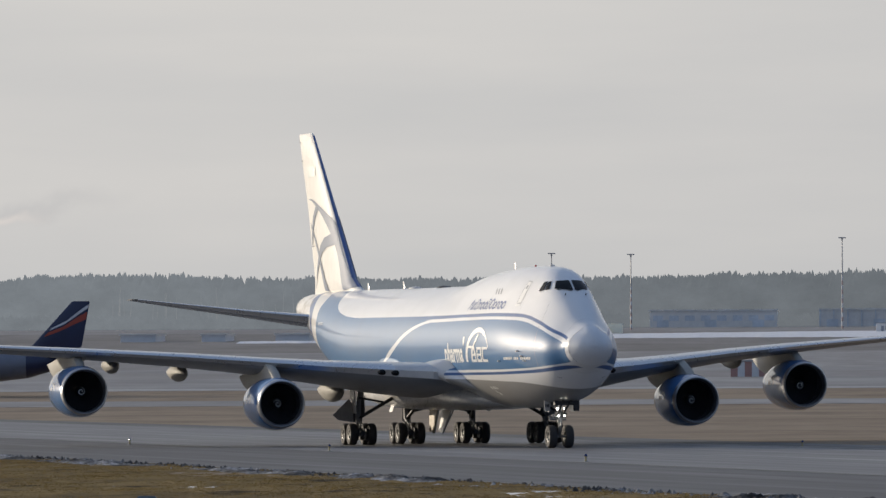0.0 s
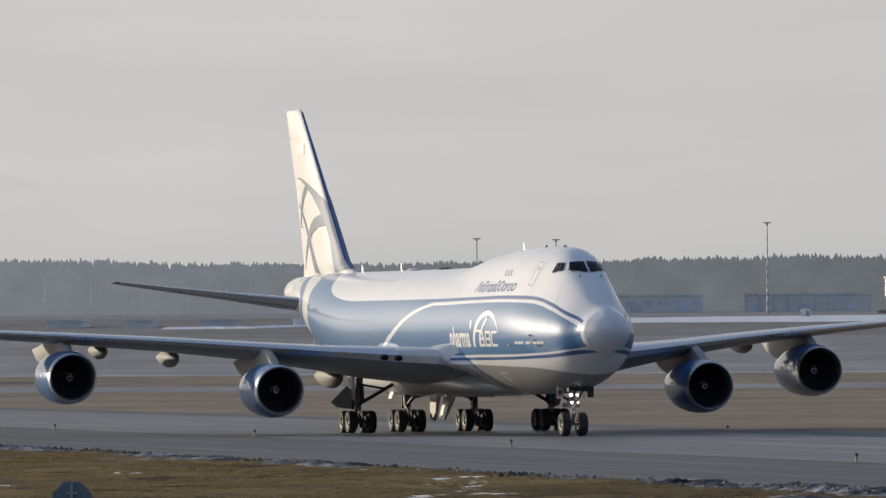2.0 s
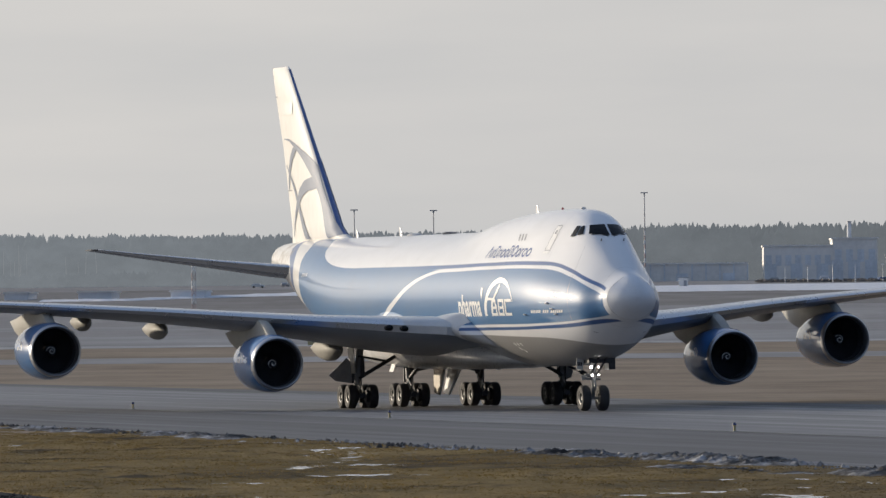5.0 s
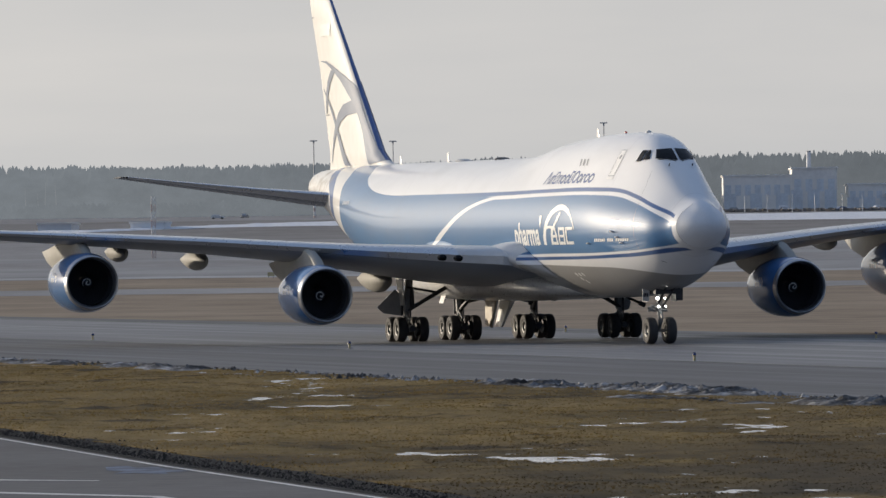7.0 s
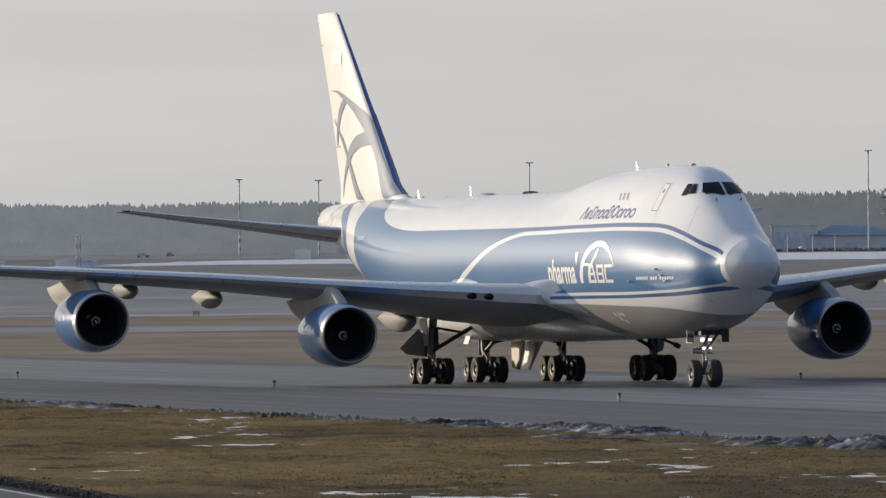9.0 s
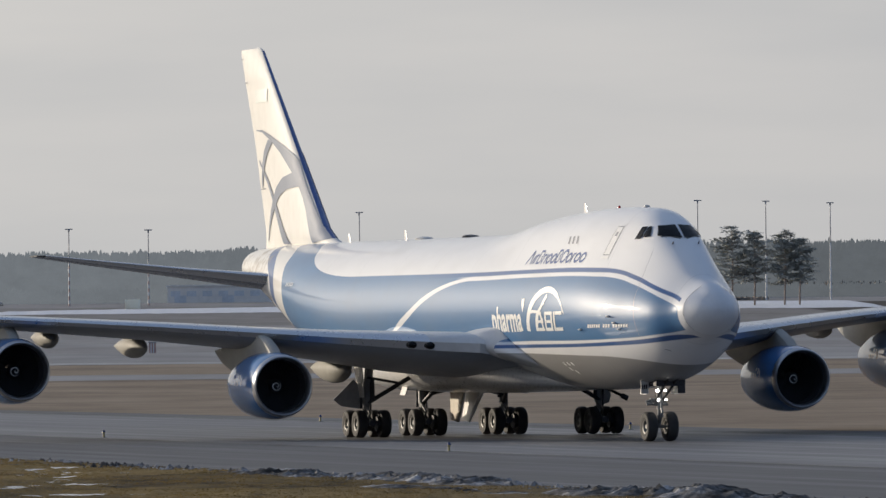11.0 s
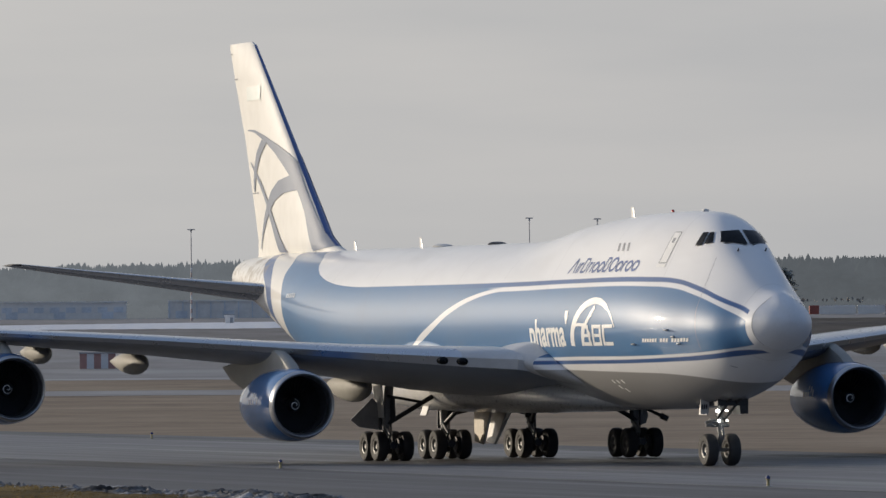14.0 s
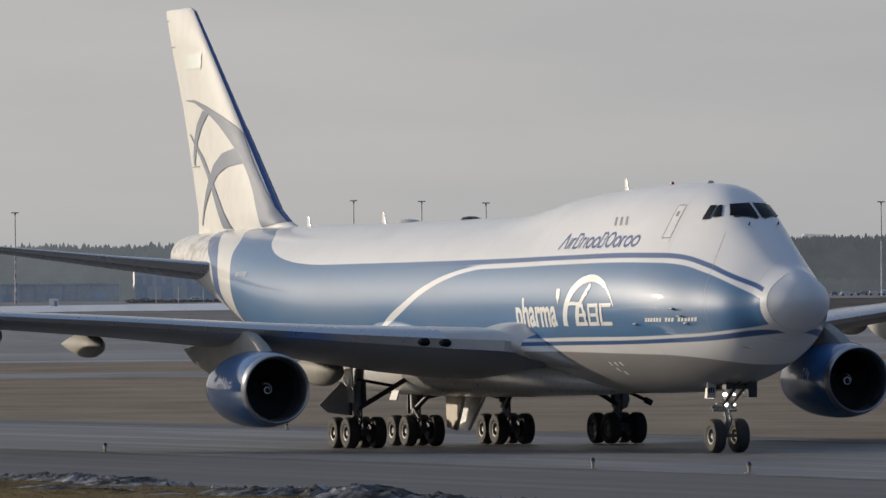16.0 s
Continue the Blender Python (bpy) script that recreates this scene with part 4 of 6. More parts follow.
def build_titles(plane):
    for s in (-1, 1):
        # slanted company title, as plain rings and bars
        x, low = 17.62, 7.57
        for form, w in zip("VIJHJIOODOOJOO", (0.74, 0.16, 0.32, 0.62, 0.32, 0.16, 0.56, 0.56, 0.54, 0.7, 0.54, 0.32, 0.56, 0.58)):
            h = 0.56 if form in "VHD" or w == 0.7 else 0.4

            def slant(a, b):
                return x - a * w - 0.3 * b * h, low + b * h

            if form == "O":
                bits = [ribbon([slant(0.5 + 0.43 * math.cos(k * math.pi / 9), 0.5 + 0.44 * math.sin(k * math.pi / 9)) for k in range(19)], 0.1, 0.012, s)]
            elif form == "V":
                bits = [ribbon([slant(0.06, 0), slant(0.3, 0.5), slant(0.52, 1)], 0.1, 0.012, s), ribbon([slant(0.92, 0), slant(0.75, 0.5), slant(0.56, 1)], 0.1, 0.013, s)]
            elif form in "HD":
                bits = [ribbon([slant(0.1, 0), slant(0.1, 0.5), slant(0.1, 1)], 0.1, 0.012, s), ribbon([slant(0.1, 0.95), slant(0.7, 0.95), slant(0.88, 0.74), slant(0.7, 0.52), slant(0.88, 0.27), slant(0.7, 0.05), slant(0.1, 0.05)], 0.085, 0.013, s)]
            else:
                bits = [ribbon([slant(0.5 if form == "I" else 0.2, 0), slant(0.5 if form == "I" else 0.2, 0.5), slant(0.5 if form == "I" else 0.2, 1)], 0.1, 0.012, s)]
                if form == "J":
                    bits.append(ribbon([slant(0.2, 0.7), slant(0.5, 0.92), slant(0.9, 0.92)], 0.085, 0.013, s))
            part("title_sign", mesh_of("title_sign", *join(*bits), TITLE_BLUE, False), plane, "slanted blue title shape")
            x -= w + 0.052
        # word on the flank
        v, f = letter_mesh("pharma", 1, 1)
        lo, hi = v.min(0), v.max(0)
        out = []
        for p in v:
            a = (p[0] - lo[0]) / (hi[0] - lo[0])
            if s > 0:
                a = 1 - a
            out.append(on_hull(20.45 - 4.15 * a, 4.7 + p[1] * 1.5, 0.012, s))
        part("flank_word", mesh_of("flank_word", out, f, TITLE_WHITE, False), plane, "white word pharma")
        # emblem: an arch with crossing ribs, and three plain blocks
        arch = [(13.05 + 2.45 * math.cos(a), 4.68 + 1.76 * math.sin(a)) for a in [math.pi * 0.0 + k * math.pi * 0.87 / 26 for k in range(27)]]
        wid = [0.44 - 0.3 * k / 26 - 0.08 * (k > 20) for k in range(27)]
        ribs = [ribbon(arch, wid, 0.012, s),
                ribbon([(14.35 - 0.02 * k * k / 8, 4.68 + 0.085 * k) for k in range(10)] + [(13.9 - 0.13 * k, 5.5 + 0.1 * k) for k in range(8)], 0.2, 0.014, s),
                ribbon([(15.1 - 0.17 * k, 5.52 - 0.004 * (k - 3) ** 2) for k in range(8)] + [(13.74 - 0.12 * k, 5.4 - 0.1 * k) for k in range(4)], 0.13, 0.016, s),
                ribbon([(13.9 - 0.1 * k, 5.6 - 0.05 * k + 0.09 * k) for k in range(8)], 0.09, 0.018, s)]
        part("emblem", mesh_of("emblem", *join(*ribs), TITLE_WHITE, False), plane, "white arched emblem")
        for x0, x1, slant in ((14.36, 13.28, 0.3), (13.14, 12.16, 0), (12.02, 10.98, 0)):
            m = (x0 + x1) / 2
            bars = [patch([(x0, 4.68), (x0 - slant, 5.5), (x0 - slant - 0.2, 5.5), (x0 - 0.2, 4.68)], 0.02, s, 3),
                    patch([(m + 0.3, 5.36), (m + 0.3, 5.5), (x1 + slant, 5.5), (x1 + slant, 5.36)], 0.021, s, 2),
                    patch([(m + 0.3, 4.68), (m + 0.3, 4.82), (x1, 4.82), (x1, 4.68)], 0.021, s, 2)]
            if x0 > 12.25:
                bars.append(patch([(m + 0.25, 5.02), (m + 0.25, 5.14), (x1 + 0.05, 5.14), (x1 + 0.05, 5.02)], 0.021, s, 2))
                bars.append(patch([(x1 + slant + 0.2, 5.5), (x1 + slant, 5.5), (x1, 4.68), (x1 + 0.2, 4.68)], 0.022, s, 3))
            part("emblem_block", mesh_of("emblem_block", *join(*bars), TITLE_WHITE, False), plane)
        part("crest", mesh_of("crest", *patch([(16.28, 5.8), (16.28, 6.08), (15.93, 6.08), (15.93, 5.8), (16.1, 5.5)], 0.014, s, 2), TITLE_WHITE, False), plane)
        for small in [patch([(8.3 - 0.205 * k, 4.79), (8.25 - 0.205 * k, 4.93), (8.25 - 0.205 * k - 0.15, 4.93), (8.3 - 0.205 * k - 0.15, 4.79)], 0.012, s) for k in range(17) if k not in (6, 10)]:
            part("marking_bar", mesh_of("marking_bar", *small, TITLE_WHITE, False), plane, "small white bar")
        for a, b in ((12.95, 3.2), (12.45, 3.2), (11.95, 3.2), (12.7, 2.98), (12.3, 2.86)):
            part("service_mark", mesh_of("service_mark", *patch([(a, b), (a + 0.1, b + 0.14), (a - 0.08, b + 0.14), (a - 0.18, b)], 0.012, s), TITLE_WHITE, False), plane)
        for reg in [patch([(54.4 - 0.34 * k, 6.98), (54.3 - 0.34 * k, 7.17), (54.1 - 0.34 * k, 7.17), (54.2 - 0.34 * k, 6.98)], 0.02, s) for k in range(5)]:
            part("tail_bar", mesh_of("tail_bar", *reg, REG_BLUE, False), plane, "small white bar")


def build_gear(plane):
    tyre, rim = wheel_mesh()
    wheels = []

    def wheel(x, y, s):
        w = part("wheel", tyre, plane, "black rubber tyre")
        w.location = (x, y, 0.62)
        part("rim", rim, w, "grey metal rim")
        wheels.append(w)

    # nose gear
    for y in (-0.46, 0.46):
        wheel(0.0, y, 1)
    leg = join(rod((0.0, 0, 0.62), (0.06, 0, 1.5), 0.085), rod((0.05, 0, 1.35), (0.15, 0, 3.0), 0.13), rod((0, -0.5, 0.62), (0, 0.5, 0.62), 0.07),
               rod((0.05, -0.36, 1.55), (0.05, 0.36, 1.55), 0.06), rod((0.1, -0.35, 1.6), (0.1, -0.6, 1.55), 0.09, 0.05))
    part("nose_strut", mesh_of("nose_strut", *leg, STEEL), plane, "grey nose gear strut")
    part("drag_brace", mesh_of("drag_brace", *join(rod((0.1, 0.14, 1.75), (1.9, 0.22, 2.7), 0.06), rod((0.1, -0.14, 1.75), (1.9, -0.22, 2.7), 0.06)), OIL), plane)
    part("torque_link", mesh_of("torque_link", *join(rod((0.12, 0, 1.6), (0.42, 0, 1.2), 0.05), rod((0.42, 0, 1.2), (0.08, 0, 0.8), 0.05), rod((0.15, -0.2, 1.95), (0.3, 0.05, 1.0), 0.035)), STEEL), plane)
    part("steering_unit", mesh_of("steering_unit", *join(rod((0.02, -0.42, 1.72), (0.02, 0.3, 1.72), 0.1), rod((0.02, -0.6, 1.66), (0.02, -0.42, 1.7), 0.05, 0.07)), STEEL), plane)
    for y, z, r in ((-0.16, 2.12, 0.12), (0.2, 2.12, 0.07), (-0.12, 1.74, 0.09), (0.22, 1.74, 0.05), (-0.12, 2.8, 0.05), (0.06, 2.95, 0.04), (0.1, 2.5, 0.04)):
        part("taxi_lamp", mesh_of("taxi_lamp", *revolve([(0.06, 0.01), (0.05, r * 0.42), (0.0, r * 0.6), (-0.12, r * 0.5), (-0.14, 0.02)], (0.28, y, z), 16), LAMP), plane, "lit white taxi lamp")
    for s in (-1, 1):
        d = slab([(0.55, s * 0.62, 2.6), (-0.35, s * 0.62, 2.6), (-0.35, s * 0.7, 1.98), (0.5, s * 0.7, 1.98)], (0, 0.04, 0))
        door = part("nose_gear_door", mesh_of("nose_gear_door", *d, DOOR_WHITE, False), plane, "white nose gear door")
        face = slab([(0.56, s * 0.62, 2.58), (0.56, s * 0.98, 2.58), (0.52, s * 0.98, 2.0), (0.52, s * 0.66, 2.0)], (0.03, 0, 0))
        part("door_face", mesh_of("door_face", *face, DOOR_WHITE if s < 0 else OIL, False), door)
        if s < 0:
            for code in [slab([(0.585, -0.72 - 0.085 * k, 2.38), (0.585, -0.775 - 0.085 * k, 2.38), (0.57, -0.775 - 0.085 * k, 2.2), (0.57, -0.72 - 0.085 * k, 2.2)], (0.012, 0, 0)) for k in range(3)]:
                part("door_bar", mesh_of("door_bar", *code, OIL, False), door, "dark bar")
    part("nose_gear_bay", mesh_of("nose_gear_bay", *block(-0.9, 1.4, -0.6, 0.6, 2.32, 2.6), OIL, False), plane)
    # main gear
    for cx, cy, wing in ((-24.25, 5.5, True), (-27.3, 1.92, False)):
        for s in (-1, 1):
            y = s * cy
            for dx in (-0.74, 0.74):
                for dy in (-0.56, 0.56):
                    wheel(cx + dx, y + dy, s)
            top = (cx - 0.1, y - s * (0.2 if wing else 0.0), 3.6 if wing else 2.7)
            part("main_strut", mesh_of("main_strut", *join(rod((cx, y, 0.62), (cx, y, 1.6), 0.14), rod((cx, y, 1.45), top, 0.2)), STEEL), plane, "grey main gear strut")
            part("actuator", mesh_of("actuator", *join(rod((cx + 0.2, y - s * 0.25, 1.7), (cx + 0.25, y - s * 0.2, 2.7), 0.09), rod((cx - 0.2, y + s * 0.2, 1.3), (cx - 0.2, y + s * 0.18, 2.5), 0.07)), OIL), plane)
            part("bogie_beam", mesh_of("bogie_beam", *rod((cx - 0.95, y, 0.66), (cx + 0.95, y, 0.66), 0.15), OIL), plane)
            for dx in (-0.74, 0.74):
                part("axle", mesh_of("axle", *rod((cx + dx, y - 0.6, 0.62), (cx + dx, y + 0.6, 0.62), 0.08), STEEL), plane)
                for dy in (-0.3, 0.3):
                    part("brake_pack", mesh_of("brake_pack", *rod((cx + dx, y + dy - 0.09, 0.62), (cx + dx, y + dy + 0.09, 0.62), 0.34, n=18), OIL), plane, "dark brake pack")
                part("brake_rod", mesh_of("brake_rod", *rod((cx + dx, y - 0.2, 0.9), (cx, y - 0.16, 1.25), 0.045), OIL), plane)
            part("torque_link", mesh_of("torque_link", *join(rod((cx + 0.1, y - 0.1, 1.5), (cx + 0.5, y, 1.1), 0.06), rod((cx + 0.5, y, 1.1), (cx + 0.1, y, 0.75), 0.06)), STEEL), plane)
            part("brake_line", mesh_of("brake_line", *rod((cx + 0.16, y + 0.14, 1.2), (cx + 0.2, y + 0.14, 2.5), 0.035), OIL), plane)
            if wing:
                part("side_brace", mesh_of("side_brace", *join(rod((cx + 0.1, y, 1.55), (cx + 0.3, s * 2.6, 3.2), 0.1), rod((cx + 0.1, y, 2.7), (cx + 0.3, s * 3.9, 2.4), 0.06)), OIL), plane, "dark diagonal side brace")
                part("strut_door", mesh_of("strut_door", *slab([(cx + 0.35, y + s * 0.32, 3.5), (cx - 0.5, y + s * 0.45, 3.5), (cx - 0.4, y + s * 0.25, 1.8), (cx + 0.25, y + s * 0.2, 1.8)], (0.0, 0.05, 0)), DOOR_WHITE, False), plane, "pale strut door")
                part("wing_gear_door", mesh_of("wing_gear_door", *slab([(cx - 0.3, y + s * 0.52, 2.62), (cx - 0.35, y + s * (1.45 if s < 0 else 0.7), 1.72), (cx - 0.35, y + s * (1.1 if s < 0 else 0.6), 1.42), (cx - 0.3, y + s * 0.25, 1.3), (cx - 0.3, y - s * 0.1, 2.0)], (0.05, 0, 0)), DOOR_GREY, False), plane, "grey wing gear door")
            else:
                part("drag_brace", mesh_of("drag_brace", *join(rod((cx + 0.1, y, 1.5), (cx + 1.8, y - s * 0.3, 2.4), 0.1), rod((cx + 0.1, y, 1.8), (cx + 0.3, y - s * 1.3, 2.1), 0.06)), OIL), plane)
                part("body_gear_door", mesh_of("body_gear_door", *slab([(cx + 0.6, y + s * 0.85, 2.3), (cx - 0.2, y + s * 0.85, 2.3), (cx - 0.2, y + s * 1.0, 1.85), (cx + 0.6, y + s * 1.0, 1.85)], (0, 0.05, 0)), DOOR_WHITE, False), plane, "pale body gear door")
    pipe = join(rod((-22.6, 5.0, 2.2), (-22.5, 6.05, 1.72), 0.06, 0.07, 8), rod((-22.5, 6.0, 1.74), (-22.48, 6.28, 1.6), 0.13, 0.12, 10))
    part("door_actuator", mesh_of("door_actuator", *pipe, OIL), plane)
    panel = part("fairing_panel", mesh_of("fairing_panel", *block(-27.5, -25.2, -3.72, -3.66, 3.02, 3.3), TITLE_WHITE, False), plane, "white panel on the wing fairing")
    for k in range(5):
        part("panel_bar", mesh_of("panel_bar", *block(-27.0 + 0.34 * k, -26.8 + 0.34 * k, -3.735, -3.715, 3.1, 3.22), OIL, False), panel, "dark bar")
    # doors that hang on the keel line
    for top, foot, m in ((-0.52, -0.62, KEEL_CREAM), (0.36, -0.1, DOOR_WHITE)):
        q = [(-25.2, top, 2.4), (-27.5, top, 2.4), (-27.1, foot, 0.72), (-26.1, foot, 0.6)]
        door = part("keel_door", mesh_of("keel_door", *slab(q, (0, 0.07, 0.0)), m, False), plane, "cream hanging keel door")
        edge = rod((-25.4, top + 0.02, 2.0), (-26.1, foot + 0.03, 0.62), 0.05, 0.04, 8)
        part("door_edge", mesh_of("door_edge", *edge, DOOR_WHITE), door)
    return wheels


airliner, wheels, fans = build_airliner()

# ---- ground ----
RISE = smooth_table([(-400, 0), (0, 0), (740, 0), (900, 1.3), (1100, 3.0), (1300, 4.9), (1600, 8.2), (1900, 11.2), (2050, 13.0), (2250, 16.0), (2450, 18.5), (3000, 23.0), (4800, 37.0)])
# along the taxiway (u) and across it towards the far side (v), from an edge lamp
ORIGIN, ALONG, ACROSS = Vector((3.4, 279.2)), Vector((0.300, -0.954)), Vector((0.954, 0.300))


def taxi(u, v):
    p = ORIGIN + ALONG * u + ACROSS * v
    return p.x, p.y


def muddy(nt, col):
    """Dark mud: long thin ruts, and a trodden stretch towards the junction."""
    rut = noise_of(nt, place_of(nt, (0.22, 0.2, 1)), 1.0, 5, 0.6)
    soil = noise_of(nt, place_of(nt, (0.12, 0.1, 1)), 1.0, 4, 0.6)
    sep = nt.nodes.new("ShaderNodeSeparateXYZ")
    nt.links.new(place_of(nt), sep.inputs[0])
    worn_way = socket_math(nt, "MULTIPLY", spread(nt, sep.outputs[0], -4.0, 12.0, 0.1, 0.85), spread(nt, soil, 0.33, 0.56))
    col = mix_color(nt, worn_way, col, (0.062, 0.05, 0.034))
    # the ground by the service road is churned to mud
    churned = socket_math(nt, "MULTIPLY", spread(nt, sep.outputs[1], 168.0, 132.0, 0.0, 0.85), spread(nt, soil, 0.36, 0.56))
    col = mix_color(nt, churned, col, (0.05, 0.042, 0.03))
    return mix_color(nt, spread(nt, rut, 0.57, 0.66, 0.0, 0.8), col, (0.03, 0.024, 0.018))


def field_material(name, bands, rough=0.95, puddle=0.0, snow=0.0, grain=(1, 1, 1)):
    m, nt, p = blank(name, rough)
    p.inputs["Specular IOR Level"].default_value = 0.08
    v = place_of(nt, grain)
    a, b, c = noise_of(nt, v, 0.11, 5), noise_of(nt, v, 0.45, 6, 0.65), noise_of(nt, v, 3.0, 6, 0.7)
    f = socket_math(nt, "ADD", socket_math(nt, "MULTIPLY", a, 0.42), socket_math(nt, "ADD", socket_math(nt, "MULTIPLY", b, 0.4), socket_math(nt, "MULTIPLY", c, 0.18)))
    ramp = nt.nodes.new("ShaderNodeValToRGB")
    el = ramp.color_ramp.elements
    while len(el) < len(bands):
        el.new(0.5)
    for e, (q, col) in zip(el, bands):
        e.position, e.color = q, (*col, 1)
    nt.links.new(f, ramp.inputs[0])
    col = ramp.outputs[0]
    if puddle:
        col = muddy(nt, col)
    nt.links.new(col, p.inputs["Base Color"])
    relief(nt, p, socket_math(nt, "ADD", b, c), 0.4, 0.1)
    return m


GRASS = field_material("wet_winter_grass", [(0.36, (0.035, 0.027, 0.018)), (0.43, (0.115, 0.083, 0.036)), (0.52, (0.2, 0.14, 0.054)), (0.62, (0.25, 0.175, 0.075))], puddle=1.0, grain=(0.5, 0.35, 1))
STEPPE = field_material("dry_brown_grass", [(0.38, (0.18, 0.14, 0.103)), (0.5, (0.265, 0.207, 0.15)), (0.62, (0.34, 0.272, 0.2))], grain=(0.3, 0.22, 1))
PLOUGH = field_material("grey_brown_field", [(0.38, (0.18, 0.167, 0.155)), (0.5, (0.225, 0.212, 0.2)), (0.62, (0.27, 0.258, 0.246))], grain=(0.3, 0.1, 1))
MARSH = field_material("grey_winter_field", [(0.3, (0.21, 0.2, 0.19)), (0.48, (0.27, 0.26, 0.25)), (0.62, (0.33, 0.32, 0.31)), (0.75, (0.46, 0.46, 0.46))], grain=(0.3, 0.07, 1))
BARE = field_material("bare_soil", [(0.38, (0.055, 0.05, 0.045)), (0.5, (0.085, 0.078, 0.07)), (0.62, (0.13, 0.12, 0.11))], grain=(0.3, 0.1, 1))
BLADES, blade_tree, blade_shader = blank("dead_grass_blades", 0.9)
blade_shader.inputs["Specular IOR Level"].default_value = 0.1
island = blade_tree.nodes.new("ShaderNodeNewGeometry").outputs["Random Per Island"]
patchy = noise_of(blade_tree, place_of(blade_tree, (0.22, 0.3, 1)), 1.0, 5, 0.65)
tone = mix_color(blade_tree, spread(blade_tree, patchy, 0.36, 0.58), (0.125, 0.093, 0.04), (0.235, 0.165, 0.068))
blade_tree.links.new(muddy(blade_tree, mix_color(blade_tree, spread(blade_tree, island, 0, 1, 0, 0.4), tone, (0.15, 0.115, 0.045))), blade_shader.inputs["Base Color"])
through_leaf, leaf_mix = blade_tree.nodes.new("ShaderNodeBsdfTranslucent"), blade_tree.nodes.new("ShaderNodeMixShader")
blade_tree.links.new(blade_shader.inputs["Base Color"].links[0].from_socket, through_leaf.inputs[0])
blade_tree.links.new(blade_shader.outputs[0], leaf_mix.inputs[1])
blade_tree.links.new(through_leaf.outputs[0], leaf_mix.inputs[2])
blade_tree.links.new(leaf_mix.outputs[0], blade_tree.nodes["Material Output"].inputs[0])


def streaked(name, dark, light, rough):
    """Asphalt with wheel marks and wet streaks drawn out along the taxiway."""
    m, nt, p = blank(name, rough)
    turn = nt.nodes.new("ShaderNodeMapping")
    turn.vector_type = "TEXTURE"
    turn.inputs["Rotation"].default_value = (0, 0, math.atan2(-0.954, 0.3))
    nt.links.new(place_of(nt), turn.inputs["Vector"])
    drawn = nt.nodes.new("ShaderNodeMapping")
    drawn.inputs["Scale"].default_value = (0.012, 0.55, 1)
    nt.links.new(turn.outputs[0], drawn.inputs["Vector"])
    a, b = noise_of(nt, drawn.outputs[0], 1.0, 6, 0.7), noise_of(nt, place_of(nt), 0.12, 6, 0.65)
    f = spread(nt, socket_math(nt, "ADD", socket_math(nt, "MULTIPLY", a, 0.65), socket_math(nt, "MULTIPLY", b, 0.35)), 0.36, 0.64)
    nt.links.new(mix_color(nt, f, dark, light), p.inputs["Base Color"])
    nt.links.new(spread(nt, a, 0.35, 0.65, rough * 0.75, min(1, rough * 1.4)), p.inputs["Roughness"])
    relief(nt, p, noise_of(nt, place_of(nt), 2.0, 5, 0.7), 0.25, 0.01)
    p.inputs["Specular IOR Level"].default_value = 0.22
    return m


ASPHALT = streaked("worn_asphalt", (0.128, 0.125, 0.126), (0.2, 0.196, 0.197), 0.5)
SHOULDER = streaked("shoulder_asphalt", (0.09, 0.089, 0.09), (0.135, 0.133, 0.133), 0.65)
ROAD_DARK = worn("service_road_asphalt", (0.048, 0.048, 0.051), 0.7, 0, 0, 0.12, 2.5, 0.35, 0.25, 0.01, (0.5, 1, 1))
CONCRETE = worn("far_concrete", (0.25, 0.243, 0.237), 0.7, 0, 0, 0.05, 0.25, 0.3, 0, 0.01, (0.7, 0.3, 1))
CONCRETE.node_tree.nodes["Principled BSDF"].inputs["Specular IOR Level"].default_value = 0.2
PALE_EDGE = worn("pale_wet_edge", (0.31, 0.305, 0.3), 0.6, 0, 0, 0.05, 0.3, 0.35)
SNOW = worn("old_snow", (0.68, 0.69, 0.71), 0.8, 0, 0, 0.5, 5.0, 0.2, 0.4, 0.05)
DIRTY_SNOW = field_material("dirty_snow", [(0.41, (0.032, 0.03, 0.028)), (0.47, (0.09, 0.088, 0.086)), (0.52, (0.21, 0.208, 0.208)), (0.6, (0.52, 0.52, 0.53))], 0.8, grain=(2.2, 1.2, 2.2))
GRAVEL = worn("wet_gravel", (0.02, 0.0195, 0.0195), 0.75, 0, 0, 0.8, 8.0, 0.6, 0.8, 0.05)
GRAVEL.node_tree.nodes["Principled BSDF"].inputs["Specular IOR Level"].default_value = 0.08
PAINT_WHITE = worn("line_paint", (0.6, 0.59, 0.56), 0.6, 0, 0, 0.3, 3.0, 0.25)
TAXI_LINE = worn("faded_line_paint", (0.2, 0.195, 0.18), 0.7, 0, 0, 0.12, 2.0, 0.45)
ICE = worn("ice_puddle", (0.3, 0.31, 0.33), 0.16, 0, 0, 0.6, 5.0, 0.15)


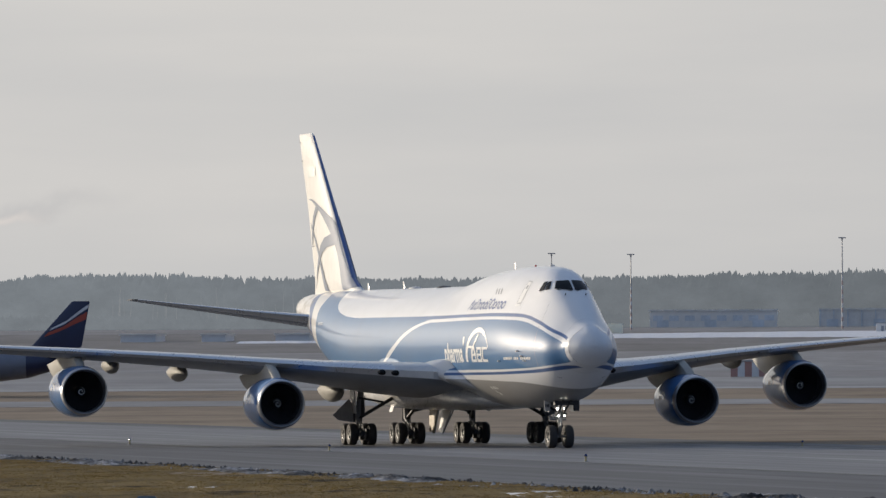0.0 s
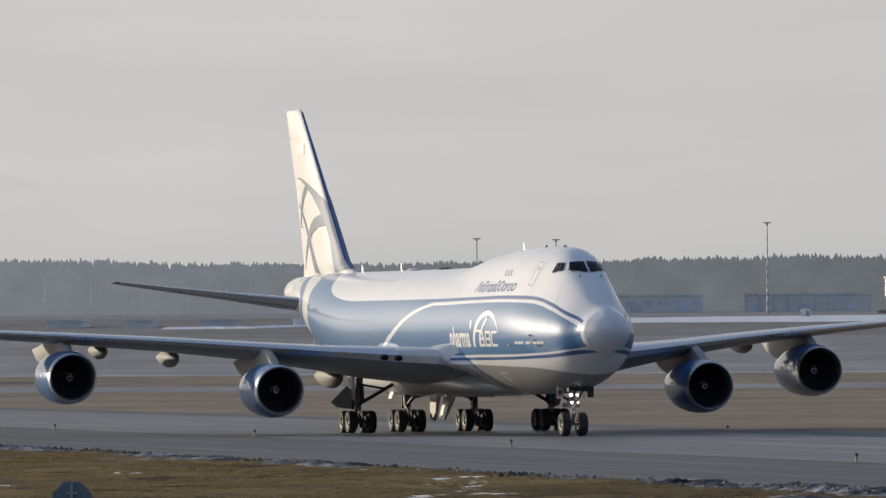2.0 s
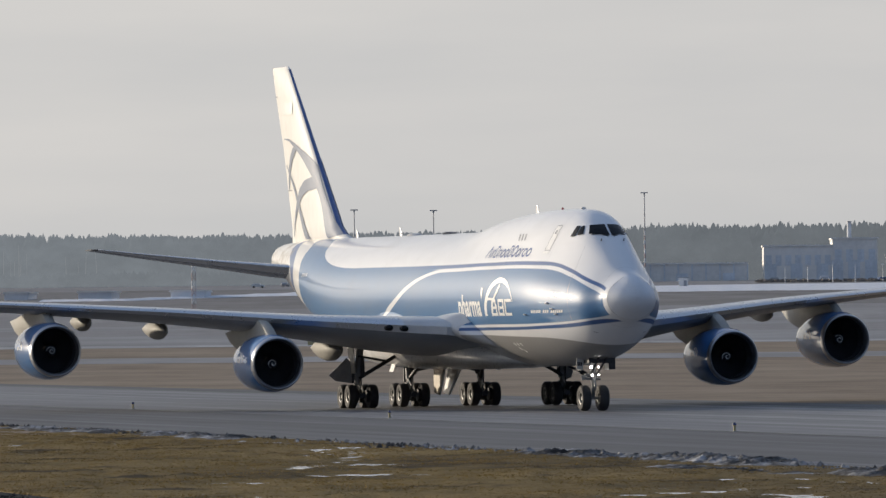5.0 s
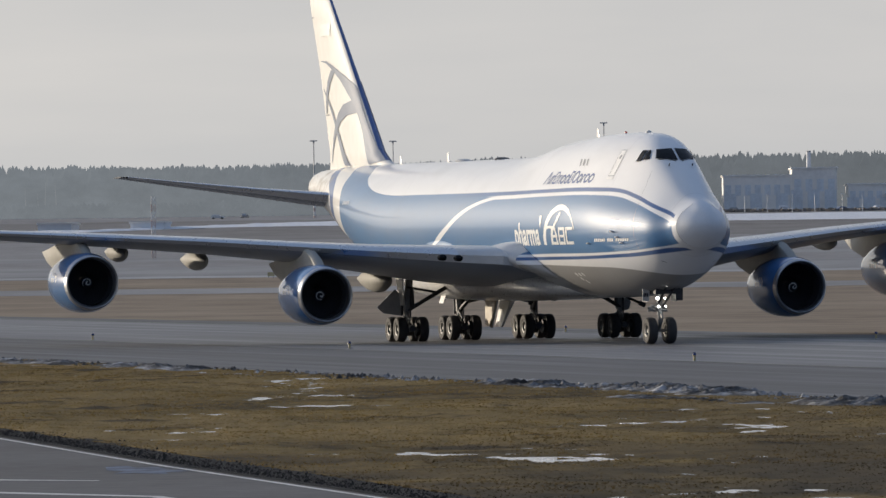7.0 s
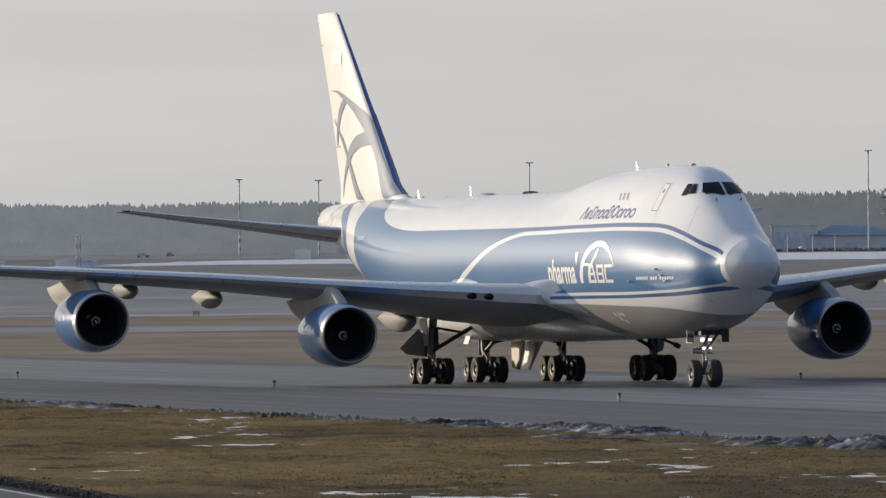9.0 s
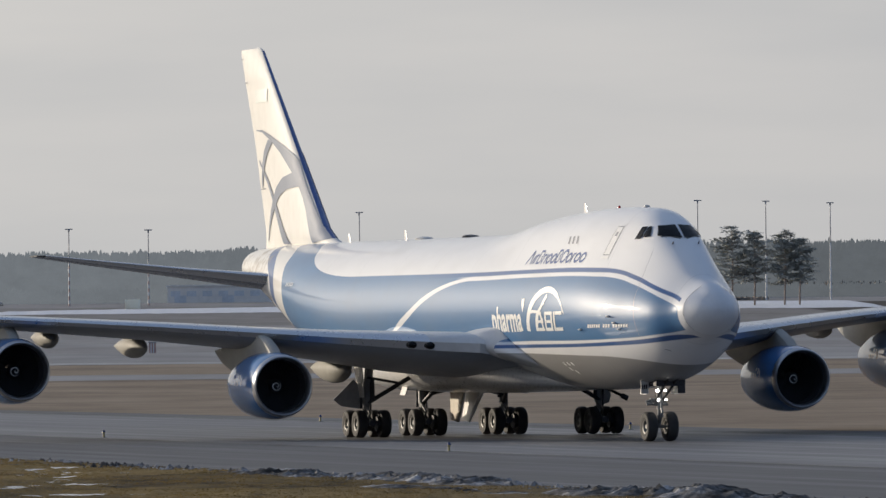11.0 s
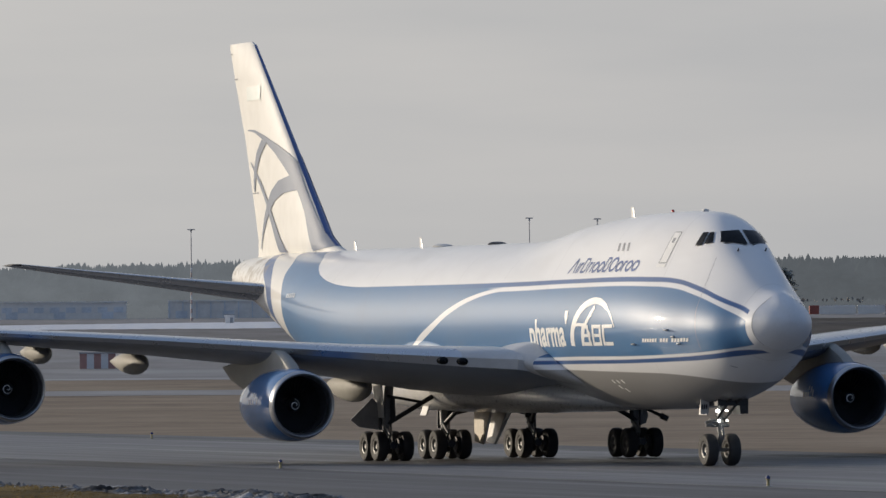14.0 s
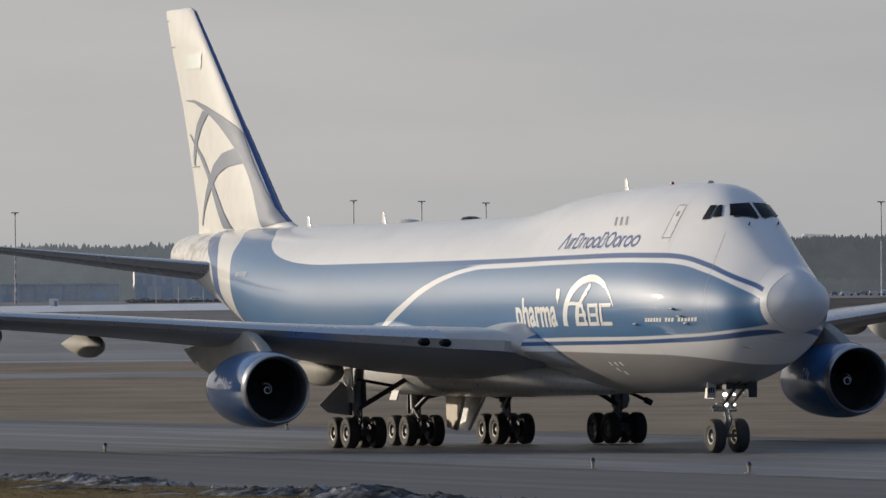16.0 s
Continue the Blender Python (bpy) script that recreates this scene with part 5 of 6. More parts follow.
def sheet(name, x0, x1, ys, material, lift, kind="structure", nx=2, label="", category="", wave=0.0):
    verts, faces = [], []
    for y in ys:
        for i in range(nx):
            x = x0 + (x1 - x0) * i / (nx - 1)
            yy = y + (wave * (noise.noise(Vector((x * 0.006, y, 7))) + 0.6 * noise.noise(Vector((x * 0.035, y, 3))) + 0.4 * noise.noise(Vector((x * 0.13, y, 3)))) if y in (ys[0], ys[-1]) else 0)
            verts.append((x, yy, RISE(yy) + lift))
    for k in range(len(ys) - 1):
        for i in range(nx - 1):
            a = k * nx + i
            faces.append((a, a + 1, a + nx + 1, a + nx))
    return tagged(new(name, mesh_of(name, verts, faces, material)), label, category, "", kind)


sheet("ground", -2600, 2600, [-400, 0, 200, 400, 600, 740] + [740 + 40 * i for i in range(1, 102)], STEPPE, -0.12, label="flat airfield ground under dry winter grass", category="ground")


def quad_strip(name, material, u0, u1, v0, v1, z, label, category, steps=40):
    verts, faces = [], []
    for i in range(steps + 1):
        for v in (v0, v1):
            verts.append((*taxi(u0 + (u1 - u0) * i / steps, v), z))
    for i in range(steps):
        faces.append((2 * i, 2 * i + 1, 2 * i + 3, 2 * i + 2))
    return tagged(new(name, mesh_of(name, verts, faces, material)), label, category, "", "structure")


sheet("field_far", -2400, 2400, [285, 400, 520, 660] + [740 + 20 * i for i in range(12)], STEPPE, -0.012, nx=3, label="dry brown grass beyond the taxiway", category="field")
quad_strip("pavement", SHOULDER, -900, 400, -18.7, 33, 0.0, "dark asphalt taxiway shoulders", "pavement")
quad_strip("road", ASPHALT, -900, 400, 0, 26.6, 0.006, "worn grey asphalt taxiway", "road")
for v, w in ((-0.75, 0.3), (-0.35, 0.3), (26.9, 0.3), (27.3, 0.3)):
    quad_strip("trim", TAXI_LINE, -900, 400, v, v + w, 0.012, "worn pale taxiway edge line", "line")
quad_strip("trim", TAXI_LINE, -900, 400, 14.9, 15.05, 0.012, "worn pale taxiway centre line", "line")
quad_strip("trim", TAXI_LINE, -900, 400, -18.6, -18.35, 0.006, "pale edge of the shoulder", "line")
sheet("taxiway_middle", -2000, 2000, [800, 820, 840], CONCRETE, 0.012, nx=500, wave=7, label="narrow concrete strip across the dry grass", category="taxiway")
sheet("runway", -2000, 2000, [940 + 20 * i for i in range(9)], CONCRETE, 0.0, nx=500, wave=10, label="wet grey concrete runway far off", category="runway")
sheet("trim", -2000, 2000, [944, 962], PALE_EDGE, 0.02, nx=500, wave=5, label="pale wet edge of the runway", category="line")
sheet("field_grey", -2400, 2400, [1080 + 20 * i for i in range(29)], MARSH, -0.006, nx=300, wave=16, label="grey thawing field with old snow", category="field")
sheet("taxiway_far", -2000, 2000, [1200 + 20 * i for i in range(4)], CONCRETE, 0.008, nx=500, wave=20, label="far concrete taxiway", category="taxiway")
sheet("field_dark", -2400, 2400, [1600 + 40 * i for i in range(17)], PLOUGH, 0.008, nx=400, wave=24, label="dark ploughed strip far off", category="field")
sheet("field_bare", 128, 900, [1480 + 40 * i for i in range(20)], BARE, 0.03, nx=200, wave=20, label="dark bare ground in the east", category="field")


def snow_bank_far():
    """A long ragged bank of snow that bends away to the west."""
    near = smooth_table([(-165, 1942), (-143, 1946), (-126, 2010), (-105, 2056), (-60, 2066), (152, 2062)])
    back = smooth_table([(-165, 1975), (-143, 1984), (-126, 2062), (-105, 2130), (-90, 2170), (-60, 2195), (40, 2260), (152, 2280)])
    verts, faces, n = [], [], 320
    for i in range(n + 1):
        x = -165 + 317 * i / n
        rag = 11 * noise.noise(Vector((x * 0.05, 1, 7))) + 8 * noise.noise(Vector((x * 0.3, 1, 3)))
        y0, y1 = near(x) + rag, back(x) + 6 * noise.noise(Vector((x * 0.08, 5, 7)))
        for j in range(5):
            y = y0 + (y1 - y0) * j / 4
            verts.append((x, y, RISE(y) + 0.03 + (0.5 + 0.3 * noise.noise(Vector((x * 0.2, j, 2)))) * math.sin(math.pi * j / 4)))
    for i in range(n):
        faces += [(i * 5 + j, i * 5 + j + 1, i * 5 + j + 6, i * 5 + j + 5) for j in range(4)]
    return tagged(new("snow_field", mesh_of("snow_field", verts, faces, SNOW)), "long bank of snow before the buildings", "snow", "", "structure")


snow_bank_far()
sheet("field_behind", -2400, 2400, [2240 + 40 * i for i in range(36)], MARSH, 0.02, nx=100, label="grey ground before the forest", category="field")

# near service road
sheet_pts = [(-60, 330), (-14.8, 173.5), (-9.1, 147.9), (-3.8, 126.1), (6.5, 84), (18, 40), (-60, 40)]
tagged(new("service_road", mesh_of("service_road", [(x - 0.0, y, 0.0) for x, y in sheet_pts], [tuple(range(7))], ROAD_DARK, False)), "grey asphalt service road", "road", "", "structure")


def along_path(name, pts, w, off, z, material, label, category):
    verts, faces = [], []
    for k, (x, y) in enumerate(pts):
        a, b = Vector(pts[max(0, k - 1)]), Vector(pts[min(len(pts) - 1, k + 1)])
        n = (b - a).normalized()
        n = Vector((-n.y, n.x))
        for q in (off, off + w):
            verts.append((x + n.x * q, y + n.y * q, z))
        if k:
            faces.append((2 * k - 2, 2 * k - 1, 2 * k + 1, 2 * k))
    return tagged(new(name, mesh_of(name, verts, faces, material)), label, category, "", "structure")


along_path("verge", sheet_pts[:6], 1.7, -0.1, 0.012, GRAVEL, "dark wet gravel verge of the service road", "verge")
along_path("trim", sheet_pts[:6], 0.14, -0.4, 0.008, PAINT_WHITE, "white line along the service road", "line")

BLUE_ICE = worn("wet_blue_ice", (0.08, 0.1, 0.14), 0.7, 0, 0, 0.9, 6.0, 0.5, other=(0.24, 0.28, 0.36))
BLUE_ICE.node_tree.nodes["Principled BSDF"].inputs["Specular IOR Level"].default_value = 0.1
for name, pts, m, label in (("ice_patch", ((-10.3, 146.4), (-9.9, 146.9), (-9.6, 145.6), (-9.2, 145.9), (-8.9, 144.1), (-8.3, 142.9), (-8.8, 142.3), (-8.7, 141.0), (-9.4, 141.9), (-9.8, 141.6), (-9.7, 143.6), (-10.1, 143.9)), BLUE_ICE, "thin ice lying on the service road"),
                            ("trim", ((-11.9, 138.9), (-9.8, 137.5), (-9.8, 137.2), (-11.9, 138.3)), PAINT_WHITE, "worn pale mark on the service road"),
                            ("trim", ((-11.8, 132.0), (-8.0, 128.0), (-4.0, 113.0), (-4.15, 113.0), (-8.2, 127.6), (-11.8, 131.2)), PAINT_WHITE, "worn pale line on the service road")):
    tagged(new(name, mesh_of(name, [(x, y, 0.007) for x, y in pts], [tuple(range(len(pts)))], m, False)), label, "ice" if m is BLUE_ICE else "line", "", "structure")

# ---- edge lamps ----
YELLOW = worn("lamp_yellow", (0.38, 0.32, 0.16), 0.5, 0, 0, 2, 20, 0.2)
BLUE_GLASS = worn("lamp_blue_glass", (0.02, 0.03, 0.12), 0.15, 0, 0.5, 2, 20, 0.2)


def build_edge_lamp():
    lamp = tagged(new("edge_lamp"), "short yellow taxiway edge lamp with a dark blue glass", "lamp", "taxiway edge lamps")
    part("base_plate", mesh_of("base_plate", *revolve([(0, 0.16), (0.02, 0.16), (0.03, 0.06)], (0, 0, 0), 14, "z"), STEEL), lamp)
    part("stem", mesh_of("stem", *revolve([(0.02, 0.05), (0.2, 0.045), (0.22, 0.075), (0.25, 0.08)], (0, 0, 0), 12, "z"), YELLOW), lamp)
    part("glass", mesh_of("glass", *revolve([(0.25, 0.075), (0.31, 0.07), (0.35, 0.045), (0.365, 0.005)], (0, 0, 0), 12, "z"), BLUE_GLASS), lamp, "dark blue glass dome")
    return lamp


lamp = build_edge_lamp()
spots = [(-41.5, 415.1), (-27.1, 377), (-11.8, 328.2), (3.4, 277.5), (18.6, 231.0), (22.6, 220.4), (-57, 465), (-2.2, 387), (12.8, 340), (28.9, 292), (44.5, 243)]
lamp.matrix_basis = pose(*spots[0], 0.006)
for x, y in spots[1:]:
    copy_thing(lamp, pose(x, y, 0.006))

# ---- snow and stones along the edge ----
def heap(name, u, v, lu, lv, h, seed, material, label):
    """A ragged bank of old snow, pieced from a rough grid."""
    rng = random.Random(seed)
    verts, faces, nu, nv = [], [], 200, 24
    for i in range(nu + 1):
        for j in range(nv + 1):
            a, b = i / nu * 2 - 1, j / nv * 2 - 1
            e = max(0, 1 - a * a) * max(0, 1 - b * b)
            x, y = taxi(u + a * lu, v + b * lv)
            q = 0.45 + 0.9 * noise.noise(Vector((x * 0.6, y * 0.25, seed))) + 0.55 * abs(noise.noise(Vector((x * 1.9, y * 1.2, seed)))) + 0.45 * noise.noise(Vector((x * 4, y * 3.0, seed))) + 0.4 * noise.noise(Vector((x * 9, y * 7, seed)))
            verts.append((x, y, -0.06 + h * e ** 0.5 * max(0.05, q) + (0.03 * rng.random() if e > 0 else 0)))
    for i in range(nu):
        for j in range(nv):
            k = i * (nv + 1) + j
            faces.append((k, k + 1, k + nv + 2, k + nv + 1))
    return tagged(new(name, mesh_of(name, verts, faces, material)), label, "snow")


for i, (u, v, lu, lv, h) in enumerate(((45, -20.0, 7, 1.6, 0.34), (58, -19.8, 9, 1.6, 0.32), (83, -20.5, 8, 2.2, 0.32), (-6, -20.5, 9, 1.4, 0.2), (-30, -20.5, 12, 1.4, 0.18), (-60, -21, 14, 1.6, 0.18),
                                      (100, -21, 9, 2.2, 0.3), (-90, -21, 12, 1.6, 0.2), (70, -23, 8, 1.2, 0.14), (12, -22.0, 8, 0.8, 0.1))):
    heap("snow_bank", u, v, lu, lv, h * 0.95, 11 + i, DIRTY_SNOW, "low dirty bank of old snow beside the asphalt")


def clods(name, count, place, size, material, label, seed):
    rng = random.Random(seed)
    verts, faces = [], []
    for _ in range(count):
        x, y = place(rng)
        r = size * (0.4 + rng.random() ** 2)
        o = len(verts)
        pts = [(1, 0, 0), (0.3, 0.9, 0), (-0.8, 0.6, 0), (-0.7, -0.7, 0), (0.4, -0.9, 0), (0.1, 0.1, 0.9)]
        for a, b, c in pts:
            verts.append((x + a * r * (0.7 + 0.6 * rng.random()), y + b * r * (0.7 + 0.6 * rng.random()), -0.01 + c * r * (0.6 + rng.random())))
        faces += [(o + i, o + (i + 1) % 5, o + 5) for i in range(5)]
    return tagged(new(name, mesh_of(name, verts, faces, material, False)), label, "stones", "", "stuff")


def by_edge(rng):
    return taxi(rng.uniform(-150, 130), -19.0 - abs(rng.gauss(0, 0.8)))


def by_road(rng):
    y = rng.uniform(78, 260)
    return float(np.interp(y, (40, 84, 126.1, 147.9, 173.5, 330), (18, 6.5, -3.8, -9.1, -14.8, -60))) + 0.15 + abs(rng.gauss(0, 0.6)), y


clods("snow_clods", 2600, by_edge, 0.1, DIRTY_SNOW, "scattered lumps of dirty snow along the asphalt", 3)
clods("gravel_verge", 30000, by_road, 0.038, GRAVEL, "dark wet gravel along the service road", 4)


ICE_LEVEL = -0.03


def turf_height(x, y, edge):
    q = (0.07 * noise.noise(Vector((x * 0.16, y * 0.07, 2))) + 0.055 * noise.noise(Vector((x * 0.4, y * 0.3, 5)))
         + 0.05 * noise.noise(Vector((x * 1.1, y * 0.7, 9))) + 0.035 * noise.noise(Vector((x * 2.6, y * 0.85, 4))))
    return 0.02 + q * min(1.0, 0.25 + edge * 0.3)


def turf(name, y0, y1, rows, cols):
    """Rough turf between the service road and the shoulder: a low relief of humps and ruts, with open water in its hollows."""
    verts, faces = [], []
    for j in range(rows + 1):
        y = y0 + (y1 - y0) * j / rows
        a, b = -14.8 + (173.5 - y) * 0.232 + 1.15, 3.4 + (-19.0 - (y - 279.2) * 0.3) / 0.954
        for i in range(cols + 1):
            x = a + (b - a) * i / cols
            edge = min(x - a, b - x)
            verts.append((x, y, turf_height(x, y, edge) - (0.12 if i in (0, cols) else 0)))
    for j in range(rows):
        for i in range(cols):
            k = j * (cols + 1) + i
            faces.append((k, k + 1, k + cols + 2, k + cols + 1))
    return tagged(new(name, mesh_of(name, verts, faces, GRASS)), "rough ochre winter turf with wet hollows", "grass", "", "stuff")


turf("grass", 96, 345, 420, 240)


def tufts(name, count, seed):
    """Short dead blades standing on the turf, thin on the wet hollows."""
    rng = random.Random(seed)
    verts, faces = [], []
    while count:
        y = 96 + 249 * rng.random()
        a, b = -14.8 + (173.5 - y) * 0.232 + 1.15, 3.4 + (-19.0 - (y - 279.2) * 0.3) / 0.954
        x = a + (b - a) * rng.random()
        lie = turf_height(x, y, min(x - a, b - x))
        if lie < ICE_LEVEL + 0.012:
            continue
        count -= 1
        h = (0.01 + 0.02 * rng.random() ** 2) * (1.0 + 0.9 * noise.noise(Vector((x * 0.35, y * 0.12, 30))))
        w, ang = 0.015 + 0.04 * rng.random(), rng.gauss(0, 0.6)
        cx, cy = w * math.cos(ang), w * math.sin(ang)
        o = len(verts)
        verts += [(x - cx, y - cy, lie - 0.02), (x + cx, y + cy, lie - 0.02), (x + rng.gauss(0, 0.05), y + rng.gauss(0, 0.05), lie + h)]
        faces.append((o, o + 1, o + 2))
    return tagged(new(name, mesh_of(name, verts, faces, BLADES, False)), "short dead ochre grass blades over the turf", "grass", "", "stuff")


tufts("grass_blades", 260000, 8)
sheet("water", -60, 60, [95, 350], ICE, ICE_LEVEL, label="thin ice and water lying in the turf", category="water")

# ---- distance ----
def bearing(az, far):
    return far * math.sin(radians(az)), far * math.cos(radians(az))


def height(el, far):
    return EYE[2] + far * math.tan(radians(el))


MAST = worn("mast_steel", (0.36, 0.36, 0.37), 0.6, 0.2, 0, 0.5, 6, 0.2)
MAST_RED = worn("mast_red", (0.48, 0.36, 0.33), 0.6, 0, 0, 0.5, 6, 0.2)
MAST_WHITE = worn("mast_white", (0.7, 0.7, 0.7), 0.6, 0, 0, 0.5, 6, 0.2)


def build_mast(az, top, far=2320):
    x, y = bearing(az, far)
    z0, z1 = RISE(y), height(top, far)
    h = z1 - z0
    mast = tagged(new("floodlight_mast"), "tall striped floodlight mast with a flat lamp head" if az <= 2 else "tall pale floodlight mast with a flat lamp head", "mast", "apron masts")
    mast.matrix_basis = pose(x, y, z0)
    part("pole", mesh_of("pole", *rod((0, 0, h * 0.6 - 0.5), (0, 0, h), 0.2, 0.14, 8), MAST), mast)
    n = 12
    for k in range(n):
        part("band", mesh_of("band", *rod((0, 0, -0.5 + (h * 0.6) * k / n), (0, 0, -0.5 + (h * 0.6) * (k + 1) / n), 0.32 - 0.1 * k / n, 0.32 - 0.1 * (k + 1) / n, 8), MAST_WHITE if k % 2 or az > 2 else MAST_RED), mast)
    part("lamp_head", mesh_of("lamp_head", *join(block(-1.2, 1.2, -0.5, 0.5, h - 0.1, h + 0.25), block(-0.25, 0.25, -0.25, 0.25, h - 0.8, h - 0.1)), MAST, False), mast)
    return mast


for az, top in ((-2.325, 0.927), (-1.69, 0.916), (0.0, 1.041), (2.71, 1.112), (3.255, 1.101), (3.77, 1.083), (6.93, 1.058)):
    build_mast(az, top)

WALL_GREY = worn("hall_cladding", (0.8, 0.765, 0.715), 0.7, 0, 0, 0.05, 0.6, 0.15)
WALL_BLUE = worn("hangar_blue", (0.23, 0.29, 0.36), 0.6, 0, 0, 0.05, 0.6, 0.15)
WALL_PALE = worn("pale_plaster", (0.84, 0.805, 0.755), 0.7, 0, 0, 0.05, 0.6, 0.1)
SHED_PALE = worn("pale_shed", (0.82, 0.82, 0.82), 0.7, 0, 0, 0.05, 0.6, 0.1)
PANE = worn("far_pane", (0.66, 0.69, 0.72), 0.5, 0, 0, 0.1, 1, 0.2)


def build_hall(name, a0, a1, top, material, far=2440, windows=0, gates=3, roof=0.0, posts=0, hip=0.0, label="long grey industrial hall behind the snow bank"):
    x0, x1 = bearing(a0, far)[0], bearing(a1, far)[0]
    y = bearing((a0 + a1) / 2, far)[1]
    z0, z1 = RISE(y) - 0.5, height(top, far)
    hall = tagged(new(name), label, "building")
    hall.matrix_basis = pose((x0 + x1) / 2, y, z0)
    w, h = (x1 - x0) / 2, z1 - z0
    part("wall", mesh_of("wall", *block(-w, w, 0, 30, 0, h), material, False), hall)
    for k in range(posts + 1):
        x = -w + 2 * w * k / posts if posts else 0
        if posts:
            part("rib", mesh_of("rib", *block(x - 0.22, x + 0.22, -0.35, 0.02, 0, h - 0.02), PANE, False), hall)
    if hip:
        v = [(-w - 0.8, -0.8, h), (w + 0.8, -0.8, h), (w + 0.8, 30.8, h), (-w - 0.8, 30.8, h), (-w * 0.45, 13, h + hip), (w * 0.45, 13, h + hip)]
        part("roof", mesh_of("roof", v, [(0, 1, 5, 4), (1, 2, 5), (2, 3, 4, 5), (3, 0, 4), (3, 2, 1, 0)], WALL_BLUE, False), hall, "blue hipped roof")
    elif roof:
        n = 14
        ring = [(-w + 2 * w * k / n, h + roof * math.sin(math.pi * k / n)) for k in range(n + 1)]
        v = [(a, yy, b) for yy in (-0.3, 30.3) for a, b in ring]
        f = [(k, k + 1, n + 2 + k, n + 1 + k) for k in range(n)] + [tuple(range(n + 1)), tuple(range(2 * n + 1, n, -1))]
        part("roof", mesh_of("roof", v, f, material), hall)
    else:
        part("roof", mesh_of("roof", *block(-w - 0.4, w + 0.4, -0.4, 30.4, h, h + 0.5), WALL_GREY, False), hall)
    for k in range(windows):
        x = -w + 2 * w * (k + 0.5) / windows
        part("window", mesh_of("window", *block(x - w / windows * 0.6, x + w / windows * 0.6, -0.08, 0.02, h * 0.45, h * 0.75), PANE, False), hall)
    for k in range(gates):
        x = -w * 0.8 + w * 0.75 * k
        part("gate", mesh_of("gate", *block(x - 2, x + 2, -0.06, 0.03, 0.2, h * 0.5), PANE, False), hall)
    return hall


build_hall("hall", -1.54, -0.52, 0.462, WALL_PALE, windows=8)
build_hall("hall", -0.18, 0.82, 0.465, WALL_GREY, posts=9, label="long low grey hall with upright ribs")
build_hall("hall", 0.95, 1.5, 0.6, WALL_PALE, windows=7)
build_hall("hall", 1.5, 1.86, 0.655, WALL_GREY, windows=4, label="tall grey plant building with a chimney")
build_hall("hall", 1.95, 2.3, 0.52, WALL_PALE, windows=5)
build_hall("hangar", 2.25, 2.92, 0.44, WALL_GREY, hip=3.6, label="grey hangar under a blue hipped roof")
for a0, a1 in ((-5.78, -5.5), (-5.13, -4.94), (-4.54, -4.27), (-3.8, -3.53)):
    build_hall("shed", a0, a1, 0.285, SHED_PALE, far=2020, gates=0, label="low pale shed on the far field")
x, y = bearing(1.635, 2450)
chimney = tagged(new("chimney"), "pale chimney over the plant building", "chimney")
chimney.matrix_basis = pose(x, y, RISE(y))
part("shaft", mesh_of("shaft", *rod((0, 0, -1), (0, 0, height(0.79, 2450) - RISE(y)), 0.9, 0.7, 14), MAST_WHITE), chimney)
part("rim", mesh_of("rim", *rod((0, 0, height(0.79, 2450) - RISE(y) - 0.1), (0, 0, height(0.79, 2450) - RISE(y) + 0.3), 0.85, 0.85, 14), MAST), chimney)

# tower walls brightened by emission, which paints in the haze before them
TOWER_HAZE = worn("hazy_tower_wall", (0.3, 0.3, 0.31), 0.9, 0, 0, 0.02, 0.2, 0.1)
for p in [TOWER_HAZE.node_tree.nodes["Principled BSDF"]]:
    p.inputs["Emission Color"].default_value, p.inputs["Emission Strength"].default_value = (0.27, 0.275, 0.285, 1), 1.0


def build_tower(blocks, far, label):
    """A far block of flats in the haze, stepped at the top."""
    tower = tagged(new("apartment_tower"), label, "building")
    mid = (blocks[0][0] + blocks[-1][1]) / 2
    x, y = bearing(mid, far)
    tower.matrix_basis = pose(x, y, RISE(y) - 1)
    for a0, a1, top in blocks:
        x0, x1 = bearing(a0, far)[0] - x, bearing(a1, far)[0] - x
        h = height(top, far) - RISE(y) + 1
        w = part("wall", mesh_of("wall", *block(x0, x1, 0, 18, 0, h), TOWER_HAZE, False), tower)
        part("parapet", mesh_of("parapet", *block(x0 - 0.2, x1 + 0.2, -0.3, 18.3, h, h + 0.8), TOWER_HAZE, False), w)


build_tower(((5.767, 5.82, 0.955), (5.82, 5.94, 0.985), (5.94, 5.985, 0.955), (5.985, 6.01, 0.87)), 4600, "pale block of flats far off in the haze")
build_tower(((6.32, 6.4, 0.8), (6.4, 6.5, 0.795)), 4600, "low pale block of flats far off in the haze")

cabin = tagged(new("cabin"), "small white cabin on the snow", "hut")
cabin.matrix_basis = pose(*bearing(0.305, 2180), RISE(2180))
part("wall", mesh_of("wall", *block(-1.4, 1.4, 0, 2.4, -0.3, 2.9), WALL_PALE, False), cabin)
part("roof", mesh_of("roof", *block(-1.6, 1.6, -0.2, 2.6, 2.9, 3.1), MAST, False), cabin)
part("door", mesh_of("door", *block(0.1, 1.0, -0.05, 0.02, -0.2, 2.1), MAST, False), cabin)

